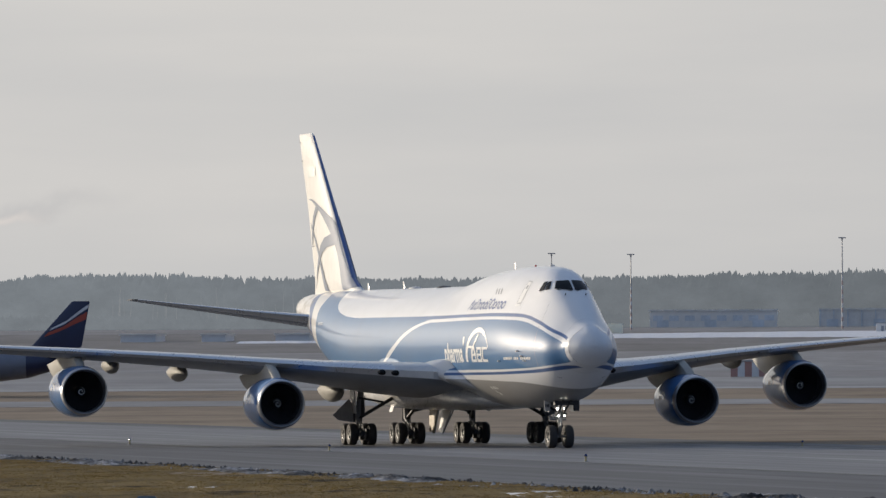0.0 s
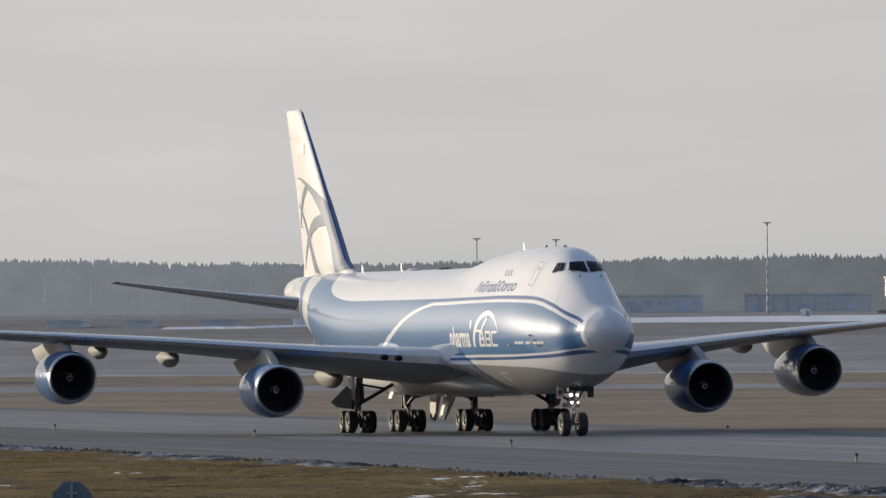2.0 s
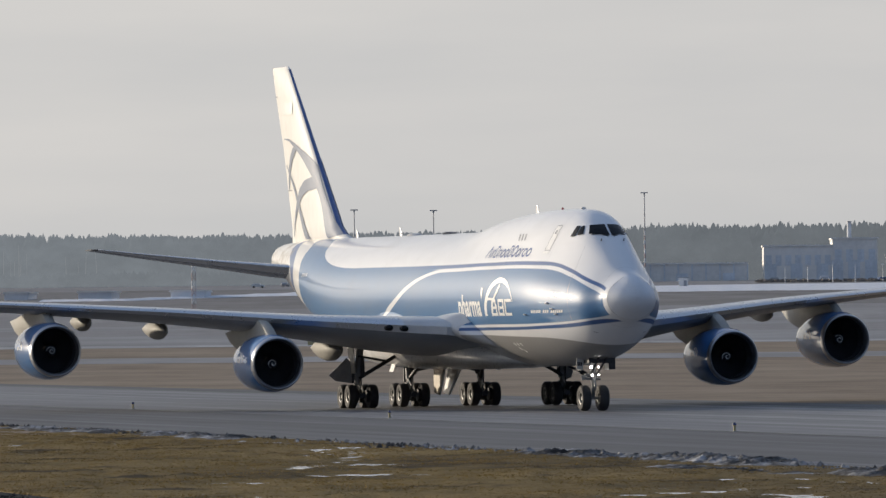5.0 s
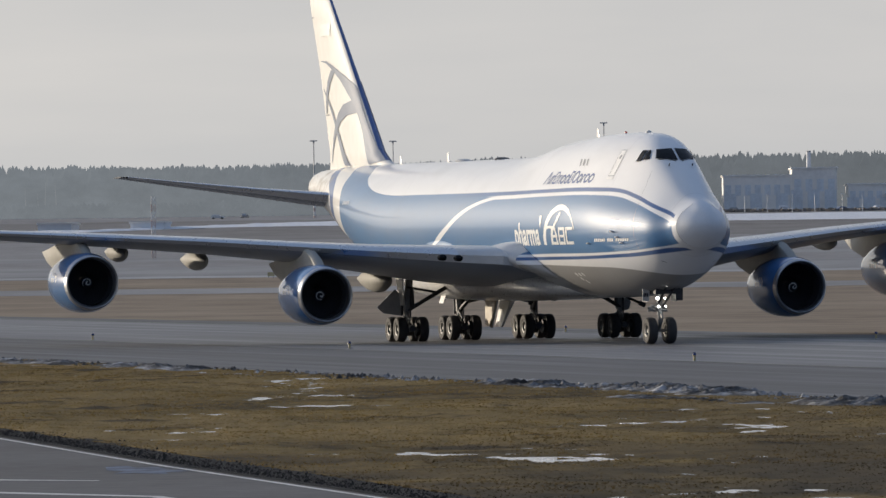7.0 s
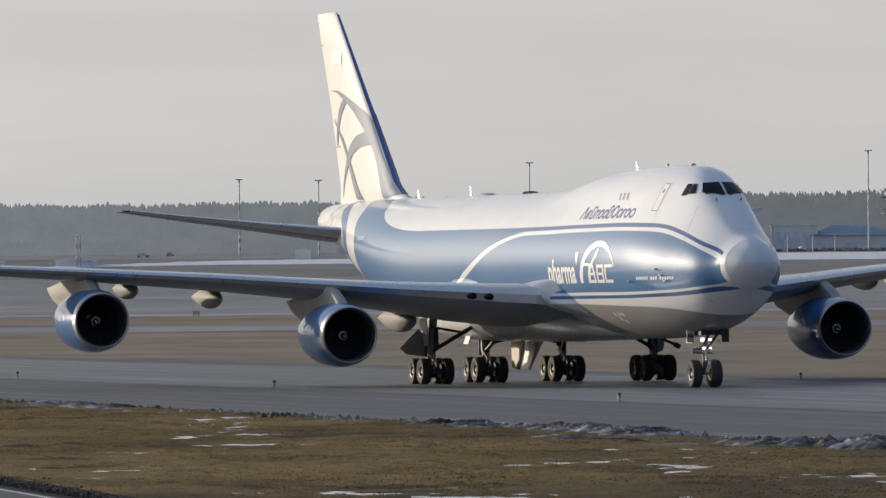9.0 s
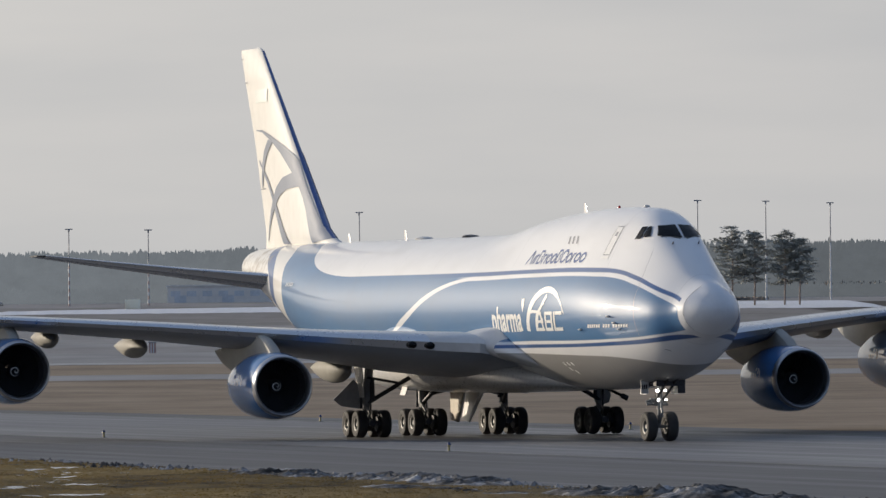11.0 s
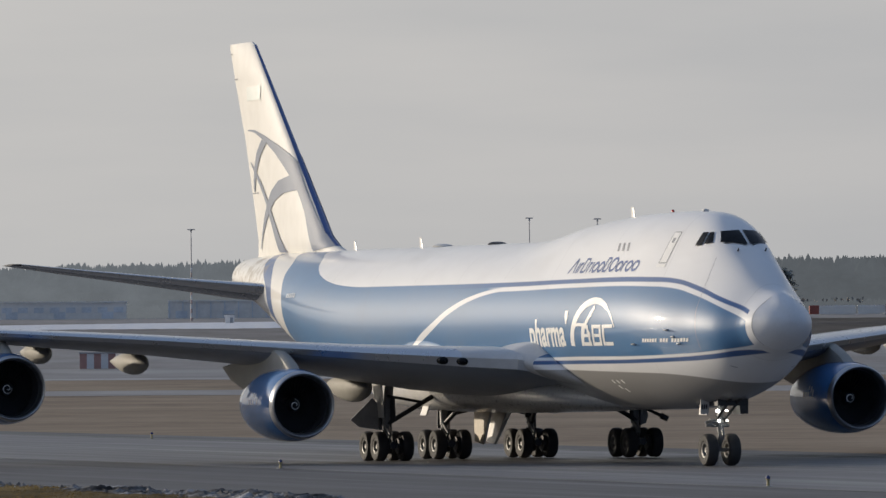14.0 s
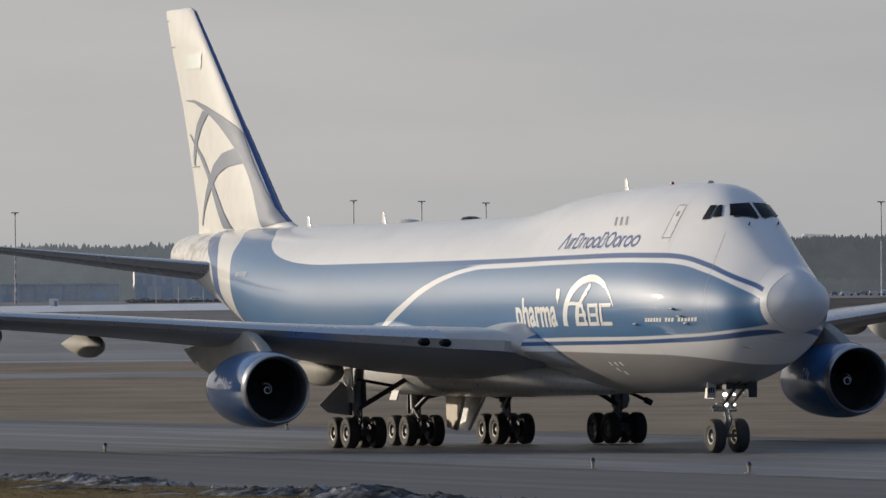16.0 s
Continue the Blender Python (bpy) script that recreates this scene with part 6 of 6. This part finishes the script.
# ---- forest ----
NEEDLES = worn("spruce_needles", (0.36, 0.37, 0.34), 0.9, 0, 0, 0.02, 0.25, 0.3)
# far needles: the haze over them is put in as emission
FAR_NEEDLES = worn("forest_haze_glow", (0.014, 0.017, 0.018), 0.95, 0, 0, 0.01, 0.1, 0.2)
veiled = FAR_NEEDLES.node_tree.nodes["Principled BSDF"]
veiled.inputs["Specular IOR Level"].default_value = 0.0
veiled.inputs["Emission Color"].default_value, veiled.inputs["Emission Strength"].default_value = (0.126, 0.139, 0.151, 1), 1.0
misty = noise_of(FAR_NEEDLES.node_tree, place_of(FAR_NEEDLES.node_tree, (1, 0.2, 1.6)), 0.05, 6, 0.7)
# the haze before the forest, put into this emission, thickens towards the sun
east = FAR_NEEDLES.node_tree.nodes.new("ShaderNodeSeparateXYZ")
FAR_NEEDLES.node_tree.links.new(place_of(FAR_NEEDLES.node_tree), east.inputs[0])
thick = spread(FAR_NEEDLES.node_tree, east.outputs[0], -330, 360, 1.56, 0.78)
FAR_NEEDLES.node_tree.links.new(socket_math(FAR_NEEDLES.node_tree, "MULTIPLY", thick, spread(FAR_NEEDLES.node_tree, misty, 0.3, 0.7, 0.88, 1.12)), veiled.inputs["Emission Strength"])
# near-black bark whose paleness in the haze is put in as emission
BIRCH = bpy.data.materials.new("hazy_birch_bark")
BIRCH.use_nodes = True
pale_trunk = BIRCH.node_tree.nodes["Principled BSDF"]
pale_trunk.inputs["Base Color"].default_value, pale_trunk.inputs["Roughness"].default_value = (0.05, 0.05, 0.05, 1), 1.0
pale_trunk.inputs["Emission Color"].default_value, pale_trunk.inputs["Emission Strength"].default_value = (0.212, 0.224, 0.234, 1), 1.0
PINE_BARK = worn("pine_bark", (0.32, 0.25, 0.21), 0.9, 0, 0, 0.3, 2, 0.25)


def spruce(verts, faces, x, y, z, h, w, rng, tiers=5):
    for k in range(tiers):
        b, t = 0.06 + 0.8 * k / tiers, min(1.0, 0.06 + 0.8 * k / tiers + 0.4)
        r = w * (1 - b) ** 0.8
        o = len(verts)
        n = 7
        verts.append((x + rng.gauss(0, 0.05 * w), y, z + h * t))
        for i in range(n):
            a = 2 * math.pi * (i + rng.random() * 0.6) / n
            q = r * (0.65 + 0.6 * rng.random())
            verts.append((x + q * math.cos(a), y + q * math.sin(a), z + h * (b - 0.03 * rng.random())))
        faces += [(o, o + 1 + i, o + 1 + (i + 1) % n) for i in range(n)]


def build_forest():
    rng = random.Random(21)
    verts, faces = [], []
    for row, (far, gap) in enumerate(((3000, 2.3), (3025, 2.3), (3050, 2.5), (3080, 2.7), (3110, 2.9), (3140, 3.1))):
        x = -900.0
        while x < 900:
            az = math.degrees(math.atan2(x, far))
            crest = float(np.interp(az, [-7, -6.5, -5.5, -4.5, -3, -1.5, 0, 2, 5, 7], [0.72, 0.81, 0.805, 0.775, 0.765, 0.78, 0.805, 0.815, 0.82, 0.835]))
            base = RISE(far)
            h = (height(crest, far) - base) * (0.9 + 0.07 * noise.noise(Vector((x * 0.03, row, 0))) + 0.05 * noise.noise(Vector((x * 0.11, row, 4))) + 0.03 * rng.random() + 0.06 * rng.random() ** 5)
            spruce(verts, faces, x, far + rng.uniform(-10, 10), base, h, 5.0 + 5.0 * rng.random(), rng, 6)
            x += gap * (0.5 + rng.random())
    # low undergrowth at the forest's foot
    for far in (2450, 2462, 2475):
        x = -420.0
        while x < 420:
            spruce(verts, faces, x, far + rng.uniform(-4, 4), RISE(far) - 0.5, (5.4 + 1.6 * noise.noise(Vector((x * 0.02, far, 1)))) * rng.uniform(0.8, 1.1), 2.2 + 2.0 * rng.random(), rng, 3)
            x += rng.uniform(0.6, 1.8)
    return tagged(new("backdrop", mesh_of("backdrop", verts, faces, FAR_NEEDLES, False)), "dark wall of spruce forest along the horizon, haze added as glow", "forest", "", "structure")


def build_birches():
    """Pale slender trunks that stand before the spruces in loose clumps."""
    rng = random.Random(61)
    bits = []
    for az, spread_az, count in ((-5.75, 0.07, 7), (-5.4, 0.06, 5), (-5.05, 0.08, 7), (-4.5, 0.15, 5)):
        for _ in range(count):
            x, y = bearing(rng.gauss(az, spread_az), 2975 + rng.uniform(-15, 10))
            h, r = rng.uniform(9, 17), rng.uniform(0.1, 0.2)
            bits.append(rod((x, y, RISE(y)), (x + rng.gauss(0, 0.5), y, RISE(y) + h), r, r * 0.4, 5))
    return tagged(new("birch_trunks", mesh_of("birch_trunks", *join(*bits), BIRCH)), "pale slender birch trunks before the spruce forest", "trees", "", "stuff")


build_forest()
build_birches()


def build_container(az, far, length, material, label):
    x, y = bearing(az, far)
    box = tagged(new("freight_container"), label, "container", "freight containers")
    box.matrix_basis = pose(x, y, RISE(y))
    part("shell", mesh_of("shell", *block(-length / 2, length / 2, 0, 2.44, 0.15, 3.1), material, False), box)
    for k in range(int(length / 0.6)):
        xx = -length / 2 + 0.6 * k
        part("rib", mesh_of("rib", *block(xx + 0.1, xx + 0.4, -0.06, 0.02, 0.3, 2.95), material, False), box)


BOX_CREAM = worn("container_cream", (0.88, 0.84, 0.68), 0.7, 0, 0, 0.3, 4, 0.08)
BOX_RED = worn("container_red", (0.3, 0.09, 0.07), 0.6, 0, 0, 0.3, 4, 0.2)
for az, m, label in ((5.17, WALL_PALE, "pale corrugated freight container"), (5.48, WALL_PALE, "pale corrugated freight container"), (5.63, BOX_RED, "dull red corrugated freight container"), (5.02, BOX_RED, "dull red corrugated freight container"), (4.3, BOX_RED, "dull red corrugated freight container")):
    build_container(az, 2380, 12.2 if m is WALL_PALE else 6.1, m, label)

build_container(-1.82, 2190, 4.6, BOX_CREAM, "cream freight box standing on the snow")


def thicket(name, x0, x1, y, count, seed, tall=1.0):
    """Bare brown bushes and saplings before the forest, each a spray of thin twigs."""
    rng = random.Random(seed)
    bits_v, bits_f = [], []
    for _ in range(count):
        x, yy, h = rng.uniform(x0, x1), y + rng.uniform(-20, 20) * tall, rng.uniform(2, 6) * tall
        z = RISE(yy) - 0.3
        for _ in range(9):
            a, q = rng.gauss(0, 0.22), rng.uniform(0.5, 1)
            o = len(bits_v)
            bits_v += [(x - 0.12, yy, z), (x + 0.12, yy, z), (x + a * h + 0.25, yy + rng.gauss(0, 0.5), z + h * q), (x + a * h - 0.2, yy, z + h * q * 0.96)]
            bits_f.append((o, o + 1, o + 2, o + 3))
    return tagged(new(name, mesh_of(name, bits_v, bits_f, TWIGS, False)), "bare brown bushes before the forest", "bushes", "", "stuff")


TWIGS = worn("bare_twigs", (0.24, 0.22, 0.2), 0.95, 0, 0, 0.05, 0.6, 0.25)
thicket("bare_bushes", 172, 252, 2700, 420, 5)
thicket("hedge", 36, 132, 2318, 700, 6, 0.26)


def build_lamp_post(az, far, h):
    x, y = bearing(az, far)
    post = tagged(new("street_lamp"), "thin pale street lamp before the plant", "lamp", "street lamps by the plant")
    post.matrix_basis = pose(x, y, RISE(y))
    part("pole", mesh_of("pole", *rod((0, 0, -0.3), (0, 0, h), 0.12, 0.08, 6), MAST_WHITE), post)
    part("lamp_head", mesh_of("lamp_head", *block(-0.5, 0.5, -0.3, 0.3, h - 0.1, h + 0.15), MAST_WHITE, False), post)


for az in (1.12, 1.3, 1.5, 1.68, 1.9, 2.06, 2.26, 2.44):
    build_lamp_post(az, 2305, 5.6)


def build_pine(az, top, far, seed, spread_w):
    """A pine with level limbs that carry flat, drooping fans of needles."""
    rng = random.Random(seed)
    x, y = bearing(az, far)
    z = RISE(y)
    h = height(top, far) - z
    tree = tagged(new("pine_tree"), "tall hazy pine with a thin trunk and a ragged crown", "tree", "pines by the snow bank")
    tree.matrix_basis = pose(x, y, z)
    bits = [rod((0, 0, -0.5), (0.3, 0, h * 0.5), 0.3, 0.2, 8), rod((0.3, 0, h * 0.5), (0, 0, h * 0.98), 0.2, 0.04, 8)]
    verts, faces = [], []
    low = rng.uniform(0.26, 0.36)
    for k in range(92):
        a, q = rng.uniform(0, 6.28), low + (0.98 - low) * rng.random() ** 0.85
        up = (q - low) / (1 - low)
        r = spread_w * (0.26 + 0.94 * (1 - up) ** 0.62) * (0.45 + 0.55 * rng.random()) * (0.55 + 0.45 * min(1, up * 4))
        e = Vector((r * math.cos(a), r * math.sin(a), h * q + rng.uniform(-0.5, 0.5)))
        o = Vector((0.2, 0, h * q - 0.25 * r * rng.random()))
        bits.append(rod(tuple(o), tuple(e), 0.06, 0.02, 5))
        for _ in range(16 + int(9 * r)):
            f = 0.25 + 0.8 * rng.random()
            c = o + (e - o) * f + Vector((rng.gauss(0, 0.55), rng.gauss(0, 0.55), rng.gauss(0, 0.2) - 0.1))
            w = 0.2 + 0.4 * rng.random()
            n = len(verts)
            verts += [tuple(c + Vector((rng.gauss(0, w), rng.gauss(0, w), rng.gauss(0, w * 0.35)))) for _ in range(3)]
            faces.append((n, n + 1, n + 2))
    part("trunk", mesh_of("trunk", *join(*bits), PINE_BARK), tree)
    part("crown", mesh_of("crown", verts, faces, NEEDLES, False), tree, "ragged hazy needle crown")


for i, (az, top, w) in enumerate(((2.98, 0.92, 8.4), (3.16, 0.88, 6.6), (3.4, 0.88, 7.6), (4.6, 0.76, 6.8), (4.74, 0.7, 5.8), (3.52, 0.82, 6.6))):
    build_pine(az, top, 2120, 41 + i, w)


# ---- things on the far field ----
STRIPE_RED = worn("hut_red", (0.42, 0.24, 0.21), 0.6, 0, 0, 0.4, 5, 0.15)
STRIPE_WHITE = worn("hut_white", (0.7, 0.7, 0.7), 0.6, 0, 0, 0.4, 5, 0.12)
SIGN_YELLOW = worn("sign_yellow", (0.45, 0.41, 0.24), 0.5, 0, 0, 0.4, 5, 0.12)
SIGN_BACK = worn("sign_back", (0.16, 0.21, 0.25), 0.45, 0.2, 0, 1.0, 9, 0.15)
TAIL_BLUE = worn("jet_dark_blue", (0.012, 0.02, 0.065), 0.35, 0, 0.3, 0.5, 5, 0.12)
JET_GREY = worn("jet_silver", (0.16, 0.175, 0.22), 0.35, 0.1, 0.2, 0.5, 5, 0.12)
BAND_WHITE = worn("band_white", (0.62, 0.64, 0.68), 0.4, 0, 0, 0.5, 5, 0.08)
BAND_RED = worn("band_red", (0.38, 0.07, 0.045), 0.4, 0, 0, 0.5, 5, 0.1)


def build_striped_hut(az, far, width, h):
    x, y = bearing(az, far)
    hut = tagged(new("equipment_hut"), "low hut painted in red and white upright stripes", "hut")
    hut.matrix_basis = pose(x, y, RISE(y) + 0.1)
    n = 5
    for k in range(n):
        part("panel", mesh_of("panel", *block(-width / 2 + width * k / n, -width / 2 + width * (k + 1) / n, 0, 3, 0, h), STRIPE_WHITE if k % 2 else STRIPE_RED, False), hut)
    part("roof", mesh_of("roof", *block(-width / 2 - 0.15, width / 2 + 0.15, -0.2, 3.2, h, h + 0.2), MAST, False), hut)


build_striped_hut(-0.755, 1090, 5.4, 2.3)
build_striped_hut(-1.665, 1090, 0.95, 1.5)


def build_lattice(az, far, top):
    x, y = bearing(az, far)
    h = height(top, far) - RISE(y)
    mast = tagged(new("lattice_mast"), "red and white lattice aerial mast on the field", "mast")
    mast.matrix_basis = pose(x, y, RISE(y))
    n = 8
    for k in range(n):
        z0, z1 = h * k / n - 0.2 * (k == 0), h * (k + 1) / n
        bits = []
        for a in range(3):
            p = [0.45 * math.cos(a * 2.094), 0.45 * math.sin(a * 2.094)]
            q = [0.45 * math.cos((a + 1) * 2.094), 0.45 * math.sin((a + 1) * 2.094)]
            bits += [rod((*p, z0), (*p, z1), 0.055, n=5), rod((*p, z0), (*q, z1), 0.035, n=5), rod((*q, z0), (*p, z1), 0.035, n=5)]
        part("section", mesh_of("section", *join(*bits), MAST_WHITE if k % 2 else MAST_RED), mast)


build_lattice(-3.62, 1250, 0.5)


def build_field_sign(az, far, w, h):
    x, y = bearing(az, far)
    sign = tagged(new("field_sign"), "low yellow guidance sign on the far field", "sign")
    sign.matrix_basis = pose(x, y, RISE(y) + 0.05)
    part("panel", mesh_of("panel", *block(-w / 2, w / 2, 0, 0.2, 0.25, 0.25 + h), SIGN_YELLOW, False), sign)
    for s in (-1, 1):
        part("leg", mesh_of("leg", *rod((s * w * 0.35, 0.1, -0.2), (s * w * 0.35, 0.1, 0.3), 0.05, n=6), MAST), sign)


build_field_sign(-2.68, 930, 0.9, 0.5)

# back of a traffic sign in the near grass
back = tagged(new("traffic_sign"), "grey-blue back of an octagonal traffic sign on a post", "sign")
back.matrix_basis = pose(*bearing(-5.575, 150), -0.05)
oct_pts = [(0.45 * math.cos(math.pi / 8 + k * math.pi / 4), 0, 1.28 + 0.45 * math.sin(math.pi / 8 + k * math.pi / 4)) for k in range(8)]
part("plate", mesh_of("plate", *slab(oct_pts, (0, 0.02, 0)), SIGN_BACK, False), back)
part("post", mesh_of("post", *rod((0, -0.04, -0.3), (0, -0.04, 1.66), 0.03, n=10), MAST), back)
for z in (1.1, 1.46):
    part("clamp", mesh_of("clamp", *block(-0.12, 0.12, -0.08, -0.012, z - 0.02, z + 0.02), MAST, False), back)


def build_jet():
    """A narrow-body airliner; its nose points along +x."""
    jet = tagged(new("narrow_body_jet"), "dark blue and silver narrow-body airliner rolling away behind", "airplane")
    rows = []
    for x, r, z in ((0, 0.1, 3.5), (-0.6, 0.8, 3.5), (-2, 1.45, 3.6), (-4.5, 1.95, 3.7), (-7, 1.98, 3.7), (-25, 1.98, 3.7), (-29, 1.75, 3.9), (-33, 1.1, 4.4), (-36.5, 0.45, 4.9), (-37.5, 0.2, 5.0)):
        rows.append([(x, r * math.cos(2 * math.pi * k / 28), z + r * math.sin(2 * math.pi * k / 28)) for k in range(28)])
    part("fuselage", mesh_of("fuselage", *loft(rows), JET_GREY), jet, "silver-grey fuselage")
    part("tail_paint", mesh_of("tail_paint", *loft([[(p[0], p[1] * 1.012, 3.9 + (p[2] - 3.9) * 1.012) for p in r] for r in rows[6:9]]), TAIL_BLUE), jet, "dark blue rear fuselage")
    fin_rows = [(-28.3, 6.9, 0.06, 5.4), (-29.6, 6.3, 0.09, 6.2), (-34.6, 2.3, 0.09, 11.7), (-34.9, 1.9, 0.05, 11.8)]
    fin = part("fin", mesh_of("fin", *loft([foil((x, 0, z), c, t, 0, True) for x, c, t, z in fin_rows]), TAIL_BLUE), jet, "dark blue tail fin")
    for s in (-1, 1):
        for m, lo, hi in ((BAND_WHITE, (0.35, 0.5, 0.72, 0.86), (0.41, 0.58, 0.83, 0.95)), (BAND_RED, (0.2, 0.34, 0.5, 0.6), (0.3, 0.44, 0.66, 0.78))):
            v, f = [], []
            for k, (a, b) in enumerate(zip(lo, hi)):
                c = 0.1 + 0.88 * k / 3
                for q in (a, b):
                    z = 6.2 + 5.5 * q
                    le, ch = -29.6 - 5.0 * q, 6.3 - 4.0 * q
                    v.append((le - ch * c, s * (0.045 * ch * (1.25 - 0.6 * c) + 0.03), z))
                if k:
                    f.append((2 * k - 2, 2 * k - 1, 2 * k + 1, 2 * k))
            part("fin_band", mesh_of("fin_band", v, f, m), fin)
        part("tailplane", mesh_of("tailplane", *loft([foil((-31, s * 0.5, 4.9), 4.2, 0.09), foil((-35, s * 6.2, 5.4), 1.5, 0.09)]), JET_GREY), jet)
        part("wing", mesh_of("wing", *loft([foil((-12, s * 1.4, 2.9), 7, 0.12, 0.02), foil((-15.5, s * 6.5, 3.4), 3.8, 0.1), foil((-20.5, s * 17, 4.6), 1.6, 0.09)]), JET_GREY), jet)
        part("engine", mesh_of("engine", *revolve([(-0.5, 0.8), (0, 0.9), (-0.1, 1.0), (-1.5, 1.1), (-3.2, 0.85), (-4.2, 0.5), (-4.4, 0.1)], (-11.2, s * 5.75, 1.9), 24), TAIL_BLUE), jet)
        part("main_leg", mesh_of("main_leg", *join(rod((-18, s * 3.8, 0.5), (-18, s * 3.8, 3), 0.14), rod((-18, s * 3.4, 0.58), (-18, s * 4.2, 0.58), 0.57, n=20)), OIL), jet)
    part("nose_leg", mesh_of("nose_leg", *join(rod((-5.3, 0, 0.4), (-5.3, 0, 2.2), 0.1), rod((-5.3, -0.3, 0.38), (-5.3, 0.3, 0.38), 0.38, n=20)), OIL), jet)
    return jet


jet = build_jet()

# ---- parked cars behind the snow ----
CAR_TYRE = worn("car_tyre", (0.03, 0.03, 0.03), 0.8)
CAR_GLASS = worn("car_glass", (0.05, 0.055, 0.06), 0.15)


def build_car(paint, van=0.0):
    car = tagged(new("parked_car"), "car parked in a row behind the snow bank", "car", "parked cars")
    h = 1.45 + van
    prof = [(-2.2, 0.35), (-2.25, 0.8), (-2.1, 0.95), (-1.7 - 0.3 * van, h - 0.08), (-1.3, h), (0.4 + 0.6 * van, h - 0.02), (1.1 + 0.4 * van, 0.98), (2.0, 0.85), (2.25, 0.6), (2.2, 0.35)]
    rings = [[(x * q, y, 0.35 + (z - 0.35) * k) for x, z in prof] for y, q, k in ((-0.86, 0.94, 0.9), (-0.78, 1, 1), (0.78, 1, 1), (0.86, 0.94, 0.9))]
    part("body", mesh_of("body", *loft(rings), paint), car)
    part("window", mesh_of("window", *slab([(-1.5, -0.85, 1.0), (0.7, -0.85, 1.0), (0.3, -0.82, h - 0.15), (-1.3, -0.82, h - 0.15)], (0, 0.03, 0)), CAR_GLASS, False), car)
    for x in (-1.35, 1.4):
        for y in (-0.78, 0.78):
            part("wheel", mesh_of("wheel", *rod((x, y - 0.1, 0.32), (x, y + 0.1, 0.32), 0.32, n=16), CAR_TYRE), car)
    return car


rng = random.Random(77)
cols = [worn("car_paint", c, 0.35, 0.1, 0.4, 1, 6, 0.1) for c in ((0.7, 0.7, 0.69), (0.3, 0.3, 0.3), (0.6, 0.6, 0.59), (0.65, 0.65, 0.66), (0.12, 0.16, 0.25))]
models = [build_car(cols[k], 0.5 * (k == 3)) for k in range(5)]
k = 0
for az in [5.6 + 0.105 * i for i in range(16)] + [1.0, 1.2, 1.45, 1.9, 2.2, -2.9, -3.1]:
    far = 2330 + rng.uniform(-12, 25)
    x, y = bearing(az + rng.uniform(-0.02, 0.02), far)
    m = pose(x, y, RISE(y), 0, 0, rng.choice((0, 180, 30, 80)))
    if k < 5:
        models[k].matrix_basis = m
    else:
        copy_thing(models[k % 5], m)
    k += 1


# ---- what moves ----
def heading(x, y, a):
    return pose(x, y, 0.012, 0.2, 0, 90 - a)


def motions():
    walk(airliner, [(t, heading(x, y, a)) for t, x, y, a in TAXI])
    walk(jet, [(t, pose(-94.6 - 36.6 - 2.9 * t, 893, RISE(893) + 0.06, 0, 0, 181)) for t in (0, 4, 8, 12, 16)])
    ts = [r[0] for r in TAXI]
    steps = [i * 0.1 for i in range(161)]
    way = [0.0]
    at = [(float(np.interp(s, ts, [r[1] for r in TAXI])), float(np.interp(s, ts, [r[2] for r in TAXI]))) for s in steps]
    for a, b in zip(at, at[1:]):
        way.append(way[-1] + math.hypot(b[0] - a[0], b[1] - a[1]))
    for w in wheels:
        o = w.location.copy()
        walk(w, [(s, pose(*o, 0, math.degrees(q / 0.62), 0)) for s, q in zip(steps, way)])
    for k, f in enumerate(fans):
        o = f.location.copy()
        walk(f, [(s, pose(*o, -70.0 * i - 40 * k, 0, 0)) for i, s in enumerate(steps)])


motions()
